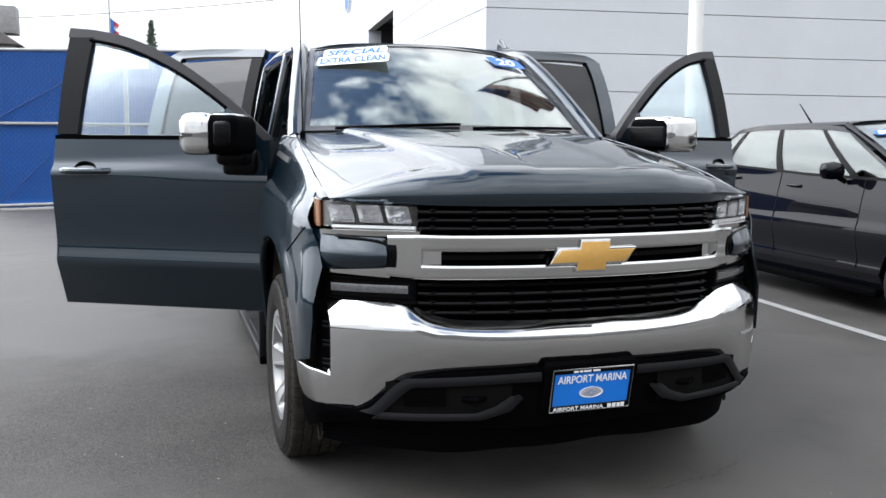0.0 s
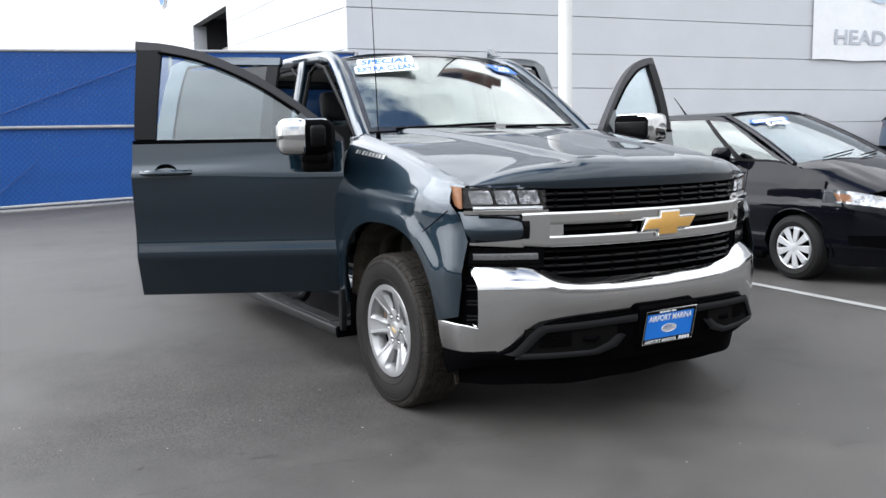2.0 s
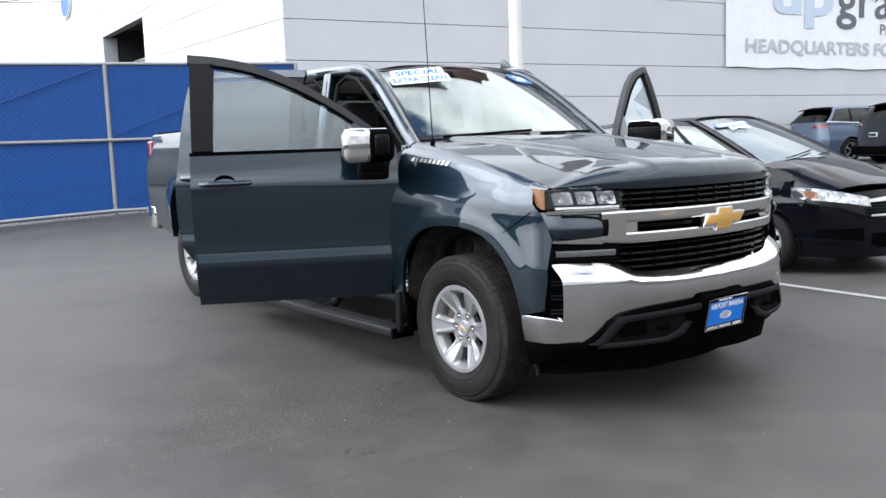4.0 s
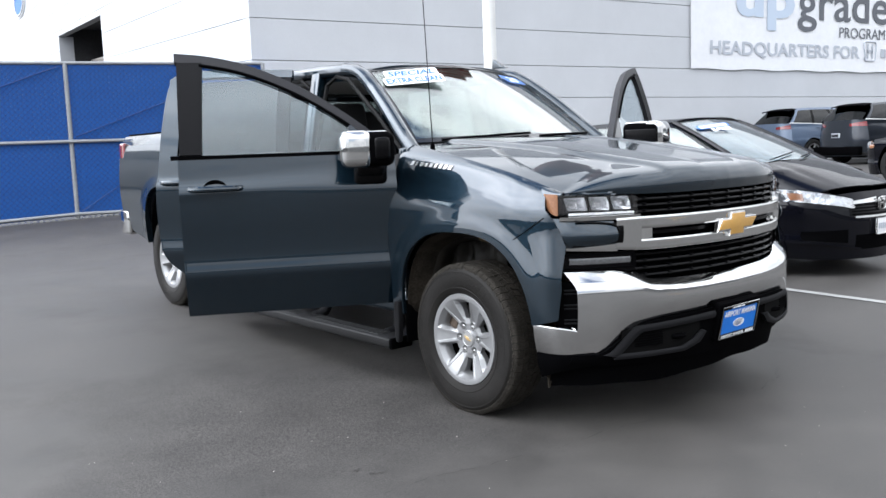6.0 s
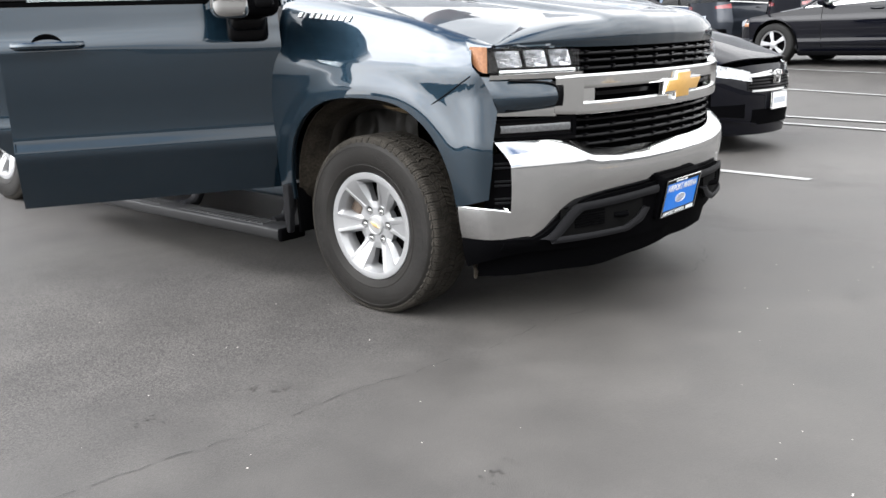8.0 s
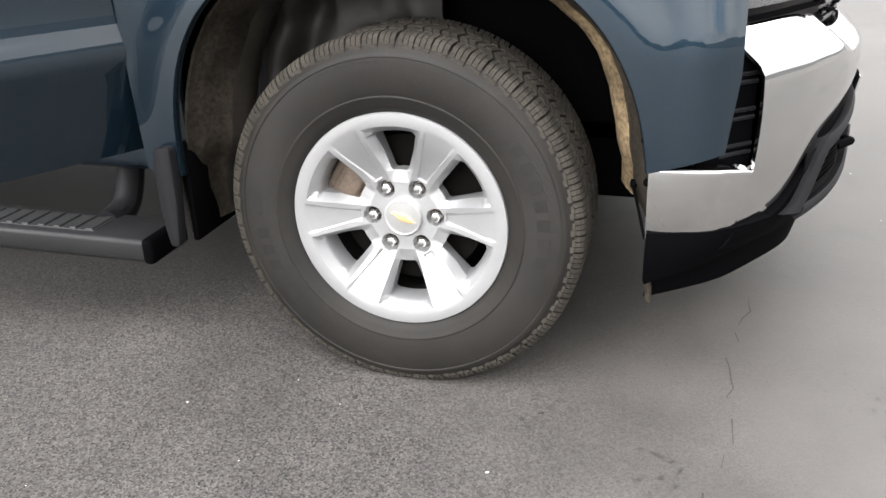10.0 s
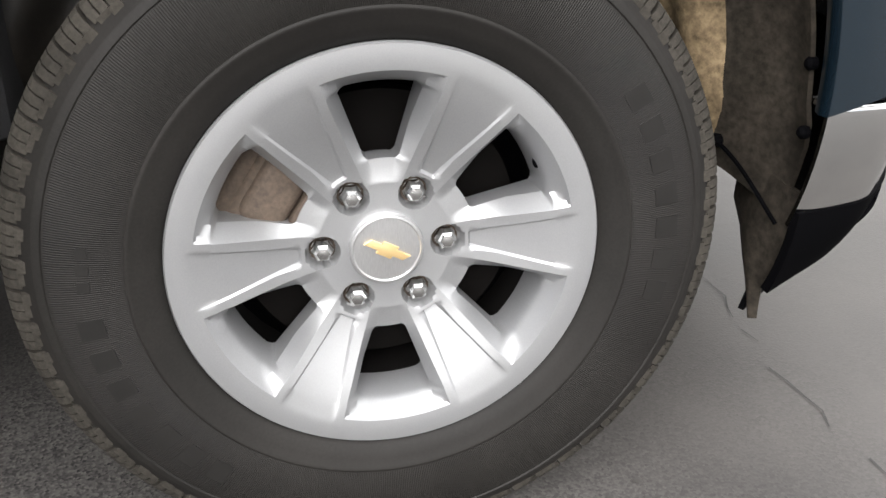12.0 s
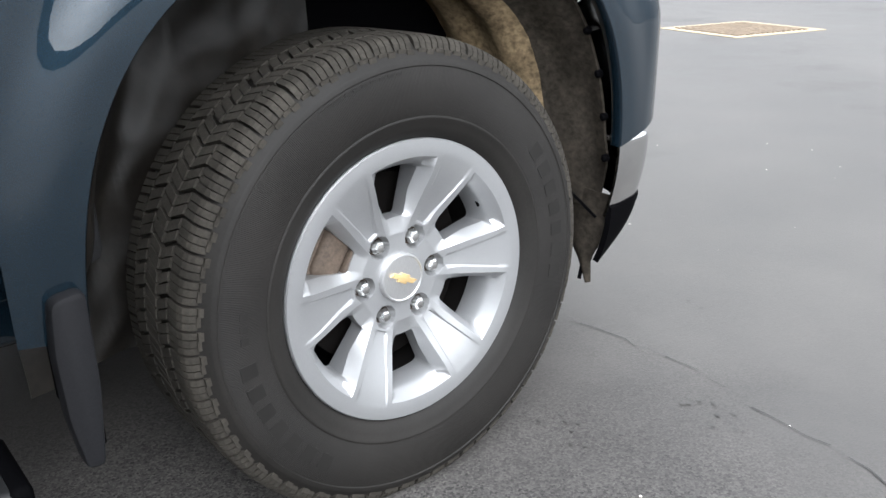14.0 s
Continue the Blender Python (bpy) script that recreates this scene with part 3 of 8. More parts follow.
CLIMB = 0.05   # the side wall climbs with the street beside it


def wall_panels(wall, origin, shape, lengths, holes, inward):
    """Rows of long panels with open joints, on a backing wall; holes are (s0, s1, z0, z1)."""
    for z0, z1 in zip(LEVELS, LEVELS[1:]):
        for s0, s1 in lengths:
            pieces = [(s0, s1, z0, z1)]
            for h in holes:
                nxt = []
                for q in pieces:
                    if q[1] <= h[0] or q[0] >= h[1] or q[3] <= h[2] or q[2] >= h[3]:
                        nxt.append(q)
                        continue
                    if q[0] < h[0]:
                        nxt.append((q[0], h[0], q[2], q[3]))
                    if q[1] > h[1]:
                        nxt.append((h[1], q[1], q[2], q[3]))
                    m0, m1 = max(q[0], h[0]), min(q[1], h[1])
                    if q[2] < h[2]:
                        nxt.append((m0, m1, q[2], h[2]))
                    if q[3] > h[3]:
                        nxt.append((m0, m1, h[3], q[3]))
                pieces = nxt
            for q in pieces:
                y0, y1 = (0.0, 0.05) if inward > 0 else (-0.05, 0.0)
                bm = boxed((q[0] + 0.006, y0, q[2] + 0.008), (q[1] - 0.006, y1, q[3] - 0.008), 0.006, 1,
                           Matrix.Translation(origin) @ shape)
                part("panel", bm, WALLPAINT, wall)


def build_building():
    rot = Matrix.Translation(WC) @ Matrix.Rotation(GA, 4, 'Z')
    back = bm_to("wall_front", boxed((0.0, 0.05, 0), (44, 0.35, 11.8), m=rot), JOINT)
    tagged(back, "pale grey panelled wall of the dealership building", "wall", kind="structure")
    wall_panels(back, WC, Matrix.Rotation(GA, 4, 'Z'), [(0, 44)], [], 1)
    shape = Matrix.Rotation(LA, 4, 'Z') @ Matrix(((1, 0, 0, 0), (0, 1, 0, 0), (CLIMB, 0, 1, 0), (0, 0, 0, 1)))
    rot2 = Matrix.Translation(WC) @ shape
    hole = (16.1, 26.3, 0.0, 6.02)
    bm = boxed((0.36, -0.35, -3), (hole[0], -0.05, 11.8), m=rot2)
    box(bm, (hole[1], -0.35, -3), (64, -0.05, 11.8), m=rot2)
    box(bm, (hole[0], -0.35, hole[3]), (hole[1], -0.05, 11.8), m=rot2)
    side = bm_to("wall_side", bm, JOINT)
    tagged(side, "sunlit white panelled side wall with a tall opening", "wall", kind="structure")
    wall_panels(side, WC, shape, [(0.0, 26.0), (26.0, 64)], [hole], -1)
    jamb = boxed((hole[1] - 0.05, -0.66, -2), (hole[1] - 0.002, -0.02, hole[3] - 0.01), m=rot2)
    tagged(bm_to("trim", jamb, WALLPAINT), "pale lit jamb of the bay opening", "jamb", kind="structure")
    # the bay behind the opening; its shade is put into the near-black wall colour
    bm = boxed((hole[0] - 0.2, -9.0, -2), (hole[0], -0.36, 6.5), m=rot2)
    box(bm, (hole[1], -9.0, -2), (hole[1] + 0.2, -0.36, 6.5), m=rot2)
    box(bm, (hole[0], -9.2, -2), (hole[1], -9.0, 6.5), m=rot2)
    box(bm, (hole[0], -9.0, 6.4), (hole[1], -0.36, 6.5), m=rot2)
    tagged(bm_to("wall_bay", bm, BAY_SHADE), "inside of the service bay behind the opening, its shade put into dark walls", "wall", kind="structure")
    bm = boxed((hole[0] + 0.02, -1.6, 4.75), (hole[1] - 0.02, -1.4, 4.95), 0.01, m=rot2)
    tagged(bm_to("trim", bm, STEELBAR), "pale steel bar across the bay opening", "beam", kind="structure")
    bm = boxed((0.0, 0.36, 11.8), (44, 60, 12.1), m=rot)
    tagged(bm_to("roof", bm, JOINT), "flat roof of the dealership building", "roof", kind="structure")
    # round sign on the side wall: plain oval
    cen = rot2 @ Vector((38.9, 0.06, 9.05))
    ov = thing("oval_sign", "blue oval sign with a chrome rim on the wall", "sign")
    r3 = Matrix.Translation(cen) @ Matrix.Rotation(LA, 4, 'Z') @ Matrix.Diagonal((2.3, 1, 0.85, 1))
    bm = lathe(bmesh.new(), [(1.0, -0.06), (1.0, 0.06), (0.97, 0.09), (0.86, 0.09), (0.86, -0.06)], 48, "y")
    bmesh.ops.transform(bm, matrix=r3, verts=bm.verts)
    part("rim", bm, CHROME, ov)
    bm = lathe(bmesh.new(), [(0.86, -0.05), (0.86, 0.05), (0.8, 0.06)], 48, "y")
    bmesh.ops.transform(bm, matrix=r3, verts=bm.verts)
    part("face", bm, BLUEV, ov)


build_building()


def build_pole():
    po = thing("lamp_post", "tall white painted steel lot light pole", "pole", Matrix.Translation((5.73, 6.93, 0)))
    part("shaft", tube(bmesh.new(), [(0, 0, 0.62), (0, 0, 5.0), (0, 0, 9.0)], [0.105, 0.10, 0.09], 24), material("white_pole_paint", (0.72, 0.72, 0.70), 0.4, blotch=(2, 0.06), grain=(60, 0.04)), po)
    bm = lathe(bmesh.new(), [(0.30, 0.0), (0.30, 0.58), (0.27, 0.62), (0.09, 0.62)], 32, "z")
    part("footing", bm, material("concrete", (0.36, 0.35, 0.33), 0.85, blotch=(5, 0.15), grain=(80, 0.15, 0.3)), po)
    return po


build_pole()


def build_flag():
    """A flag that droops from a staff on the lamp post, high beside the pickup."""
    fl = thing("flag", "drooping red and white striped flag on a lamp-post staff", "flag")
    foot, tip = Vector((5.66, 6.84, 6.9)), Vector((3.62, 4.30, 8.30))
    part("staff", tube(bmesh.new(), [foot, foot.lerp(tip, 0.5) + Vector((0, 0, 0.06)), tip], [0.03, 0.026, 0.02], 10), material("dark_staff", (0.05, 0.05, 0.05), 0.4, 0.5, grain=(40, 0.1)), fl)
    red = material("flag_cloth_red", (0.22, 0.035, 0.03), 0.85, grain=(30, 0.15))
    pale = material("flag_cloth_white", (0.42, 0.40, 0.37), 0.85, grain=(30, 0.1))
    navy = material("flag_cloth_navy", (0.015, 0.02, 0.06), 0.85, grain=(30, 0.15))
    a, b = tip.lerp(foot, 0.03), tip.lerp(foot, 0.24)
    c, d = Vector((5.25, 4.25, 7.05)), Vector((5.62, 5.15, 5.95))
    def cloth(u, v):
        p = a.lerp(b, v).lerp(c.lerp(d, v), u)
        fold = 0.10 * u * math.sin(9 * v + 3 * u) + 0.05 * math.sin(5 * u + 4 * v)
        return p + Vector((0.3, -0.8, 0.2)) * fold + Vector((0, 0, -0.35 * math.sin(math.pi * u)))
    for k in range(13):
        part("stripe", sheet(bmesh.new(), lambda u, v: cloth(lerp(0.0 if k > 6 else 0.38, 1.0, u), lerp(k / 13, (k + 1) / 13, v)), 16, 2, 0.004, (0, 1, 0)), red if k % 2 == 0 else pale, fl, smooth=60)
    part("canton", sheet(bmesh.new(), lambda u, v: cloth(lerp(0.0, 0.38, u), lerp(0.0, 7 / 13, v)), 10, 10, 0.004, (0, 1, 0)), navy, fl, smooth=60)


build_flag()


def build_perimeter():
    """Unseen plain walls, added to close the lot behind the camera and on its open side."""
    far = material("plain_far_wall", (0.10, 0.10, 0.10), 0.8, blotch=(0.4, 0.15), grain=(6, 0.05))
    # added walls, kept low so that door glass and asphalt mirror the sky
    tagged(bm_to("wall_back", boxed((-44, -26.3, 0), (60, -26, 2.6)), far), "unseen plain dark grey wall added to close the lot", "wall", kind="structure")
    tagged(bm_to("wall_open_side", boxed((-44.3, -26, 0), (-44, 44, 2.6)), far), "unseen plain dark grey wall added to close the lot", "wall", kind="structure")


build_perimeter()

# ---- pickup truck: forms of the body, front axle at y = 0, nose towards -y ----
HUBZ, TYRE_R = 0.380, 0.392
SIDE_W = [(0.42, 0.868), (0.49, 0.896), (0.60, 0.932), (0.68, 0.958), (0.712, 0.969), (0.730, 0.970), (0.80, 0.961), (0.90, 0.966), (1.0, 0.976),
          (1.12, 0.984), (1.175, 0.980), (1.205, 0.962), (1.26, 0.952), (1.34, 0.940), (1.55, 0.895), (1.75, 0.835), (1.91, 0.775)]
FENDER_W = [(0.40, 0.972), (0.55, 0.984), (0.72, 0.994), (0.88, 0.999), (1.00, 0.997), (1.06, 0.989), (1.105, 0.972), (1.16, 0.945), (1.25, 0.92), (1.4, 0.90)]
SEAM_Z = [(-0.60, 1.130), (-0.5, 1.160), (-0.3, 1.215), (0.0, 1.278), (0.3, 1.332), (0.5, 1.366), (0.66, 1.386)]
SEAM_X = [(-0.60, 0.878), (-0.3, 0.876), (0.0, 0.862), (0.3, 0.842), (0.5, 0.820), (0.66, 0.800)]
FACE_Y = [(0.0, -0.918), (0.16, -0.912), (0.35, -0.888), (0.55, -0.835), (0.66, -0.775), (0.78, -0.705), (0.88, -0.628), (0.94, -0.55)]
BUMP_Y = [(0.0, -0.955), (0.3, -0.940), (0.57, -0.880), (0.75, -0.800), (0.84, -0.735), (0.885, -0.697), (0.925, -0.652), (0.958, -0.600), (0.981, -0.50)]
ARCH_N, ARCH_A, ARCH_B = 2.7, 0.497, 0.540


def face_y(x):
    return curve_at(FACE_Y, abs(x))


def bump_y(x):
    return curve_at(BUMP_Y, abs(x))


def arch_r(a, ca=ARCH_A, cb=ARCH_B):
    return ((abs(math.cos(a)) / ca) ** ARCH_N + (abs(math.sin(a)) / cb) ** ARCH_N) ** (-1 / ARCH_N)


def fender_w(y, z):
    base = curve_at(FENDER_W, z)
    t = max(0.0, -0.30 - y)
    base -= line_at([(0.55, 0.10), (0.75, 0.16), (0.95, 0.70)], z) * t * t + 5.0 * max(0.0, -0.565 - y) ** 2
    top, xs = curve_at(SEAM_Z, y), curve_at(SEAM_X, y)
    h = min(1.0, max(0.0, (top - z) / 0.125))
    return lerp(xs, max(base, xs), math.sqrt(max(0.0, 1 - (1 - h) ** 2)))


def ray_to(outline, c, a):
    """How far from c, at the angle a, an open outline lies."""
    d = Vector((math.cos(a), math.sin(a)))
    best = None
    for p, q in zip(outline, outline[1:]):
        p, q = Vector(p) - c, Vector(q) - c
        e = q - p
        den = d.x * e.y - d.y * e.x
        if abs(den) < 1e-9:
            continue
        t = (p.x * e.y - p.y * e.x) / den
        s = (p.x * d.y - p.y * d.x) / den
        if t > 0 and -1e-4 <= s <= 1.0001:
            best = t if best is None else max(best, t)
    return best


truck = thing("pickup_truck", "dark blue-grey pickup truck with open doors and chrome bumper", "pickup truck")


def flip(bm):
    bmesh.ops.transform(bm, matrix=Matrix.Diagonal((-1, 1, 1, 1)), verts=bm.verts)
    bmesh.ops.reverse_faces(bm, faces=bm.faces)
    return bm


def both(name, make, mat, parent=truck, label="", smooth=30):
    """The same part on the passenger's side (x < 0) and, mirrored, on the driver's."""
    a = part(name, make(), mat, parent, label, smooth)
    b = part(name, flip(make()), mat, parent, label, smooth)
    return a, b


def strip(x0, x1, z0, z1, off, thick, nu=16, nv=3, base=face_y, crown=0.0, z0b=None, z1b=None, tilt=0.0, p=2):
    """A band across the nose that follows the plan curve; z0b, z1b: its edges at x1 where they differ; crown: how far it swells."""
    z0b = z0 if z0b is None else z0b
    z1b = z1 if z1b is None else z1b
    def f(u, v):
        x = lerp(x0, x1, u)
        return (x, base(x) - off - tilt * v - crown * (1 - abs(2 * v - 1) ** p), lerp(lerp(z0, z0b, u), lerp(z1, z1b, u), v))
    return sheet(bmesh.new(), f, nu, nv, thick, (0, 1, 0))


def join(*bms):
    out = bmesh.new()
    for b in bms:
        me = bpy.data.meshes.new("tmp")
        b.to_mesh(me)
        b.free()
        out.from_mesh(me)
        bpy.data.meshes.remove(me)
    return out


# fenders, with the wheel arch cut out
def make_fender():
    c = Vector((0.0, 0.385))
    seam = [(y, curve_at(SEAM_Z, y)) for y in (-0.53, -0.4, -0.3, -0.2, -0.1, 0.0, 0.1, 0.2, 0.3, 0.4, 0.5, 0.58)]
    outline = [(-0.632, 0.556), (-0.648, 0.70), (-0.645, 0.885), (-0.620, 0.95), (-0.594, 1.012), (-0.555, 1.055), (-0.532, 1.12)] + seam + [(0.582, 1.2), (0.582, 0.8), (0.582, 0.46)]
    a0, a1 = math.atan2(0.556 - 0.385, -0.632), math.atan2(0.46 - 0.385, 0.582)
    n, m = 90, 18
    bm = bmesh.new()
    rows = []
    for i in range(n + 1):
        a = lerp(a0, a1, i / n)
        ra, ro = arch_r(a), ray_to(outline, c, a)
        d = Vector((math.cos(a), math.sin(a)))
        row = []
        for j, (r, inn) in enumerate([(ra + 0.004, 0.026), (ra, 0.014), (ra + 0.001, 0.005)] + [(None, 0)] * (m + 1)):
            if r is None:
                v = (j - 3) / m
                r = lerp(ra + 0.004, ro, v ** 0.9)
                inn = 0.0
            p = c + d * r
            k = min(1.0, max(0.0, (r - ra - 0.030) / 0.085))
            flare = line_at([(0.5, 0.004), (0.8, 0.013)], p.y) * (1 - k * k * (3 - 2 * k))
            row.append(bm.verts.new((-(fender_w(p.x, p.y) + flare - inn), p.x, p.y)))
        rows.append(row)
    for a, b in zip(rows, rows[1:]):
        for j in range(len(a) - 1):
            bm.faces.new((a[j], a[j + 1], b[j + 1], b[j]))
    bmesh.ops.recalc_face_normals(bm, faces=bm.faces)
    bmesh.ops.solidify(bm, geom=bm.faces[:], thickness=0.004)
    return bm


both("fender", make_fender, PAINT, smooth=40)


def make_fender_gap():
    """The shut line that runs from the headlight down to the wheel arch."""
    pts = [(lerp(-0.555, -0.300, t), lerp(1.018, 0.868, t) - 0.012 * math.sin(math.pi * t)) for t in [k / 12 for k in range(13)]]
    return tube(bmesh.new(), [(-(fender_w(y, z) + 0.0005), y, z) for y, z in pts], 0.0028, 6)


def make_tip():
    """The painted corner between headlight and lower lamp."""
    def f(u, v):
        x = lerp(0.705, 0.925, u)
        z = lerp(lerp(0.890, 0.872, u), lerp(0.993, 1.014, u), v)
        swell = curve_at([(0, 0.014), (0.18, 0.034), (0.36, 0.043), (0.52, 0.040), (1.0, 0.0)], v)
        swell *= 1 - 0.35 * (1 - u) ** 4
        return (-x, face_y(x) - swell + 0.02 * u * u - 0.004, z)
    return sheet(bmesh.new(), f, 24, 14, 0.02, (0, 1, 0))


both("fender_tip", make_tip, PAINT, smooth=45)


def make_fender_cap():
    """The narrow painted strip between the headlight's end and the hood."""
    def f(u, v):
        y = lerp(-0.615, -0.488, u)
        a = Vector((-lerp(0.902, 0.914, min(1.0, u * 1.5)), y - 0.002, 1.120))
        b = Vector((-curve_at(SEAM_X, y) + 0.004, y, curve_at(SEAM_Z, max(y, -0.60))))
        return a.lerp(b, v) + Vector((-0.006, -0.003, 0.004)) * math.sin(math.pi * v)
    return sheet(bmesh.new(), f, 12, 6, 0.006, (0.5, 0, -1))


both("fender_cap", make_fender_cap, PAINT, smooth=60)


both("panel_gap", make_fender_gap, material("dark_gap", (0.003, 0.003, 0.004), 0.8, ior=1.1, grain=(50, 0.2)))


# hood
def hood_point(u, v):
    x_n = 2 * u - 1
    yf = lambda x: face_y(x) + 0.022
    back = 0.60 - 0.20 * (1 - x_n * x_n)
    # v runs over the rolled front edge, then the top
    xs_guess = 0.878
    for _ in range(3):
        x = x_n * xs_guess
        y0 = yf(x)
        prof_y = curve_at([(0, 0.0), (0.05, 0.002), (0.10, 0.010), (0.16, 0.035), (0.22, 0.08), (0.30, 0.16), (1.0, 1.0)], v)
        y = y0 + prof_y * (back - y0) if v > 0.30 else y0 + curve_at([(0, 0.0), (0.05, -0.006), (0.10, 0.004), (0.16, 0.030), (0.22, 0.09), (0.30, 0.16 * (back - y0))], v)
        xs_guess = curve_at(SEAM_X, y) - 0.004
    x = x_n * xs_guess
    roll = curve_at([(0, 0.0), (0.05, 0.32), (0.10, 0.62), (0.16, 0.86), (0.22, 0.97), (0.30, 1.0)], v) if v < 0.30 else 1.0
    edge = curve_at(SEAM_Z, max(y, -0.6))
    mid = curve_at([(-0.95, 1.232), (-0.8, 1.245), (-0.4, 1.303), (0.0, 1.358), (0.4, 1.392), (0.7, 1.400)], y)
    k = 1 - abs(x_n) ** 3.0
    z = lerp(edge, mid, k)
    # raised middle with a crease each side, narrowing to the nose, and a shallow scoop line
    half = lerp(0.40, 0.60, min(1, max(0, (y + 0.9) / 1.4)))
    e = (abs(x) - half) / 0.034
    z += 0.020 * (1 / (1 + math.exp(max(-30, min(30, 4.5 * e)))) - 0.5) * min(1.0, v * 3)
    e2 = (abs(x) - half * 0.42) / 0.034
    z -= 0.013 * (1 / (1 + math.exp(max(-30, min(30, 4.0 * e2)))) - 0.5) * min(1.0, v * 2) * (1 - 0.5 * v)
    low = 1.106 + 0.018 * abs(x_n) ** 4
    return (x, y, lerp(low, z, roll) if roll < 1 else z)


part("hood", sheet(bmesh.new(), hood_point, 110, 54, 0.012, (0, 0.3, -1)), PAINT, truck, smooth=50)


# cowl strip and wipers below the windscreen
def cowl_point(u, v):
    x = lerp(-0.79, 0.79, u)
    k = 1 - (x / 0.79) ** 2
    return (x, lerp(0.58 - 0.20 * k, 0.70 - 0.20 * k, v), lerp(1.372, 1.392, v) + 0.008 * k)


part("cowl", sheet(bmesh.new(), cowl_point, 24, 3, 0.02, (0, 0, -1)), BLACK, truck)


def ws_point(u, v, off=0.0):
    """The windscreen's surface."""
    xn = 2 * u - 1
    kb, kt = 1 - xn * xn, 1 - xn * xn
    b = Vector((0.775 * xn, 0.625 - 0.20 * kb, 1.385 + 0.012 * kb))
    t = Vector((0.625 * xn, 1.275 - 0.11 * kt, 1.850 + 0.036 * kt))
    p = b.lerp(t, v)
    bow = 0.020 * 4 * v * (1 - v)
    return p + Vector((0, -0.55, 0.83)) * (bow + off)


ws = part("windscreen", sheet(bmesh.new(), ws_point, 32, 16, 0.005, (0, 1, -0.3)), WSHIELD, truck, "windscreen reflecting a cloudy sky")
ws.visible_shadow = False


def band_on_glass(u0, u1, v0, v1, off=0.004, nu=24, nv=4):
    return sheet(bmesh.new(), lambda u, v: ws_point(lerp(u0, u1, u), lerp(v0, v1, v), off), nu, nv, 0.002, (0, 1, -0.3))


FRIT = material("black_frit", (0.006, 0.006, 0.007), 0.25, coat=0.5)
part("windscreen_border", join(band_on_glass(0.0, 1.0, -0.01, 0.035), band_on_glass(0.0, 1.0, 0.965, 1.01), band_on_glass(0.0, 0.022, 0, 1), band_on_glass(0.978, 1.0, 0, 1)), FRIT, truck)
for x0, x1 in ((-0.62, -0.02), (0.04, 0.66)):
    pts = []
    for k in range(13):
        xn = lerp(x0, x1, k / 12) / 0.77
        p = ws_point((xn + 1) / 2, -0.012 + 0.035 * k / 12, 0.016)
        pts.append(p)
    part("wiper", tube(bmesh.new(), pts, 0.008, 6), BLACK, truck)

# windscreen stickers
def on_glass(u, v, off=0.006):
    """A pose on the windscreen: x along it to the truck's left, y up the glass."""
    p = Vector(ws_point(u, v, off))
    ax = (Vector(ws_point(u + 0.02, v, off)) - p).normalized()
    up = (Vector(ws_point(u, v + 0.02, off)) - p).normalized()
    n = ax.cross(up).normalized()
    up = n.cross(ax)
    return Matrix((( ax.x, up.x, n.x, p.x), (ax.y, up.y, n.y, p.y), (ax.z, up.z, n.z, p.z), (0, 0, 0, 1)))


def windscreen_sticker():
    m0 = on_glass(0.032, 0.700, 0.012)
    bm = bmesh.new()
    for z0, z1, w0, w1 in ((0.090, 0.182, 0.025, 0.375), (0.0, 0.095, 0.0, 0.39)):
        prism(bm, rounded([(w0, z0), (w1, z0), (w1, z1), (w0, z1)], 0.02), -0.0006, 0.0006, "z", m=m0)
    st = part("sticker", bm, WHITEP, truck, "white and blue vinyl sticker on the windscreen")
    lettering("word", "SPECIAL", 0.062, BLUEV, st, m0 @ pose(0.045, 0.104, 0.002), width=0.31, shear=0.2, bold=0.03)
    lettering("word", "EXTRA CLEAN", 0.064, BLUEV, st, m0 @ pose(0.016, 0.014, 0.002), width=0.355, bold=0.03)
    m1 = on_glass(0.785, 0.76, 0.010)
    st2 = part("sticker", prism(bmesh.new(), rounded([(0.02, 0.0), (0.235, 0.0), (0.225, 0.105), (0.0, 0.105)], 0.02), -0.0006, 0.0006, "z", m=m1), BLUEV, truck, "blue vinyl number sticker on the windscreen")
    lettering("word", "20", 0.075, WHITEP, st2, m1 @ pose(0.05, 0.015, 0.002), width=0.13, shear=0.15, bold=0.02)


windscreen_sticker()


# roof, pillars, cab frame
def roof_point(u, v):
    xn = 2 * u - 1
    y = lerp(1.275 - 0.11 * (1 - xn * xn), 2.80, v)
    crown = 1 - xn ** 4
    z = lerp(1.850, 1.868, min(1, v * 3)) + 0.040 * crown - 0.05 * max(0, v - 0.7) ** 2 * 4
    return (0.665 * xn, y, z - 0.03 * abs(xn) ** 10)


part("roof", sheet(bmesh.new(), roof_point, 28, 20, 0.03, (0, 0, -1)), PAINT, truck, smooth=50)
part("headliner", sheet(bmesh.new(), lambda u, v: (lerp(-0.60, 0.60, u), lerp(1.30, 2.72, v), 1.815), 8, 8, 0.01, (0, 0, 1)), HEADLINER, truck)


def bar_between(a, b, w, d, out=(1, 0, 0), bevel=0.012):
    """A straight pillar from a to b, w wide along y-ish and d deep along out."""
    a, b, o = Vector(a), Vector(b), Vector(out)
    ax = (b - a).normalized()
    s = ax.cross(o).normalized()
    o = s.cross(ax)
    m = Matrix(((s.x, o.x, ax.x, a.x), (s.y, o.y, ax.y, a.y), (s.z, o.z, ax.z, a.z), (0, 0, 0, 1)))
    return boxed((-w / 2, -d / 2, 0), (w / 2, d / 2, (b - a).length), bevel, 2, m)


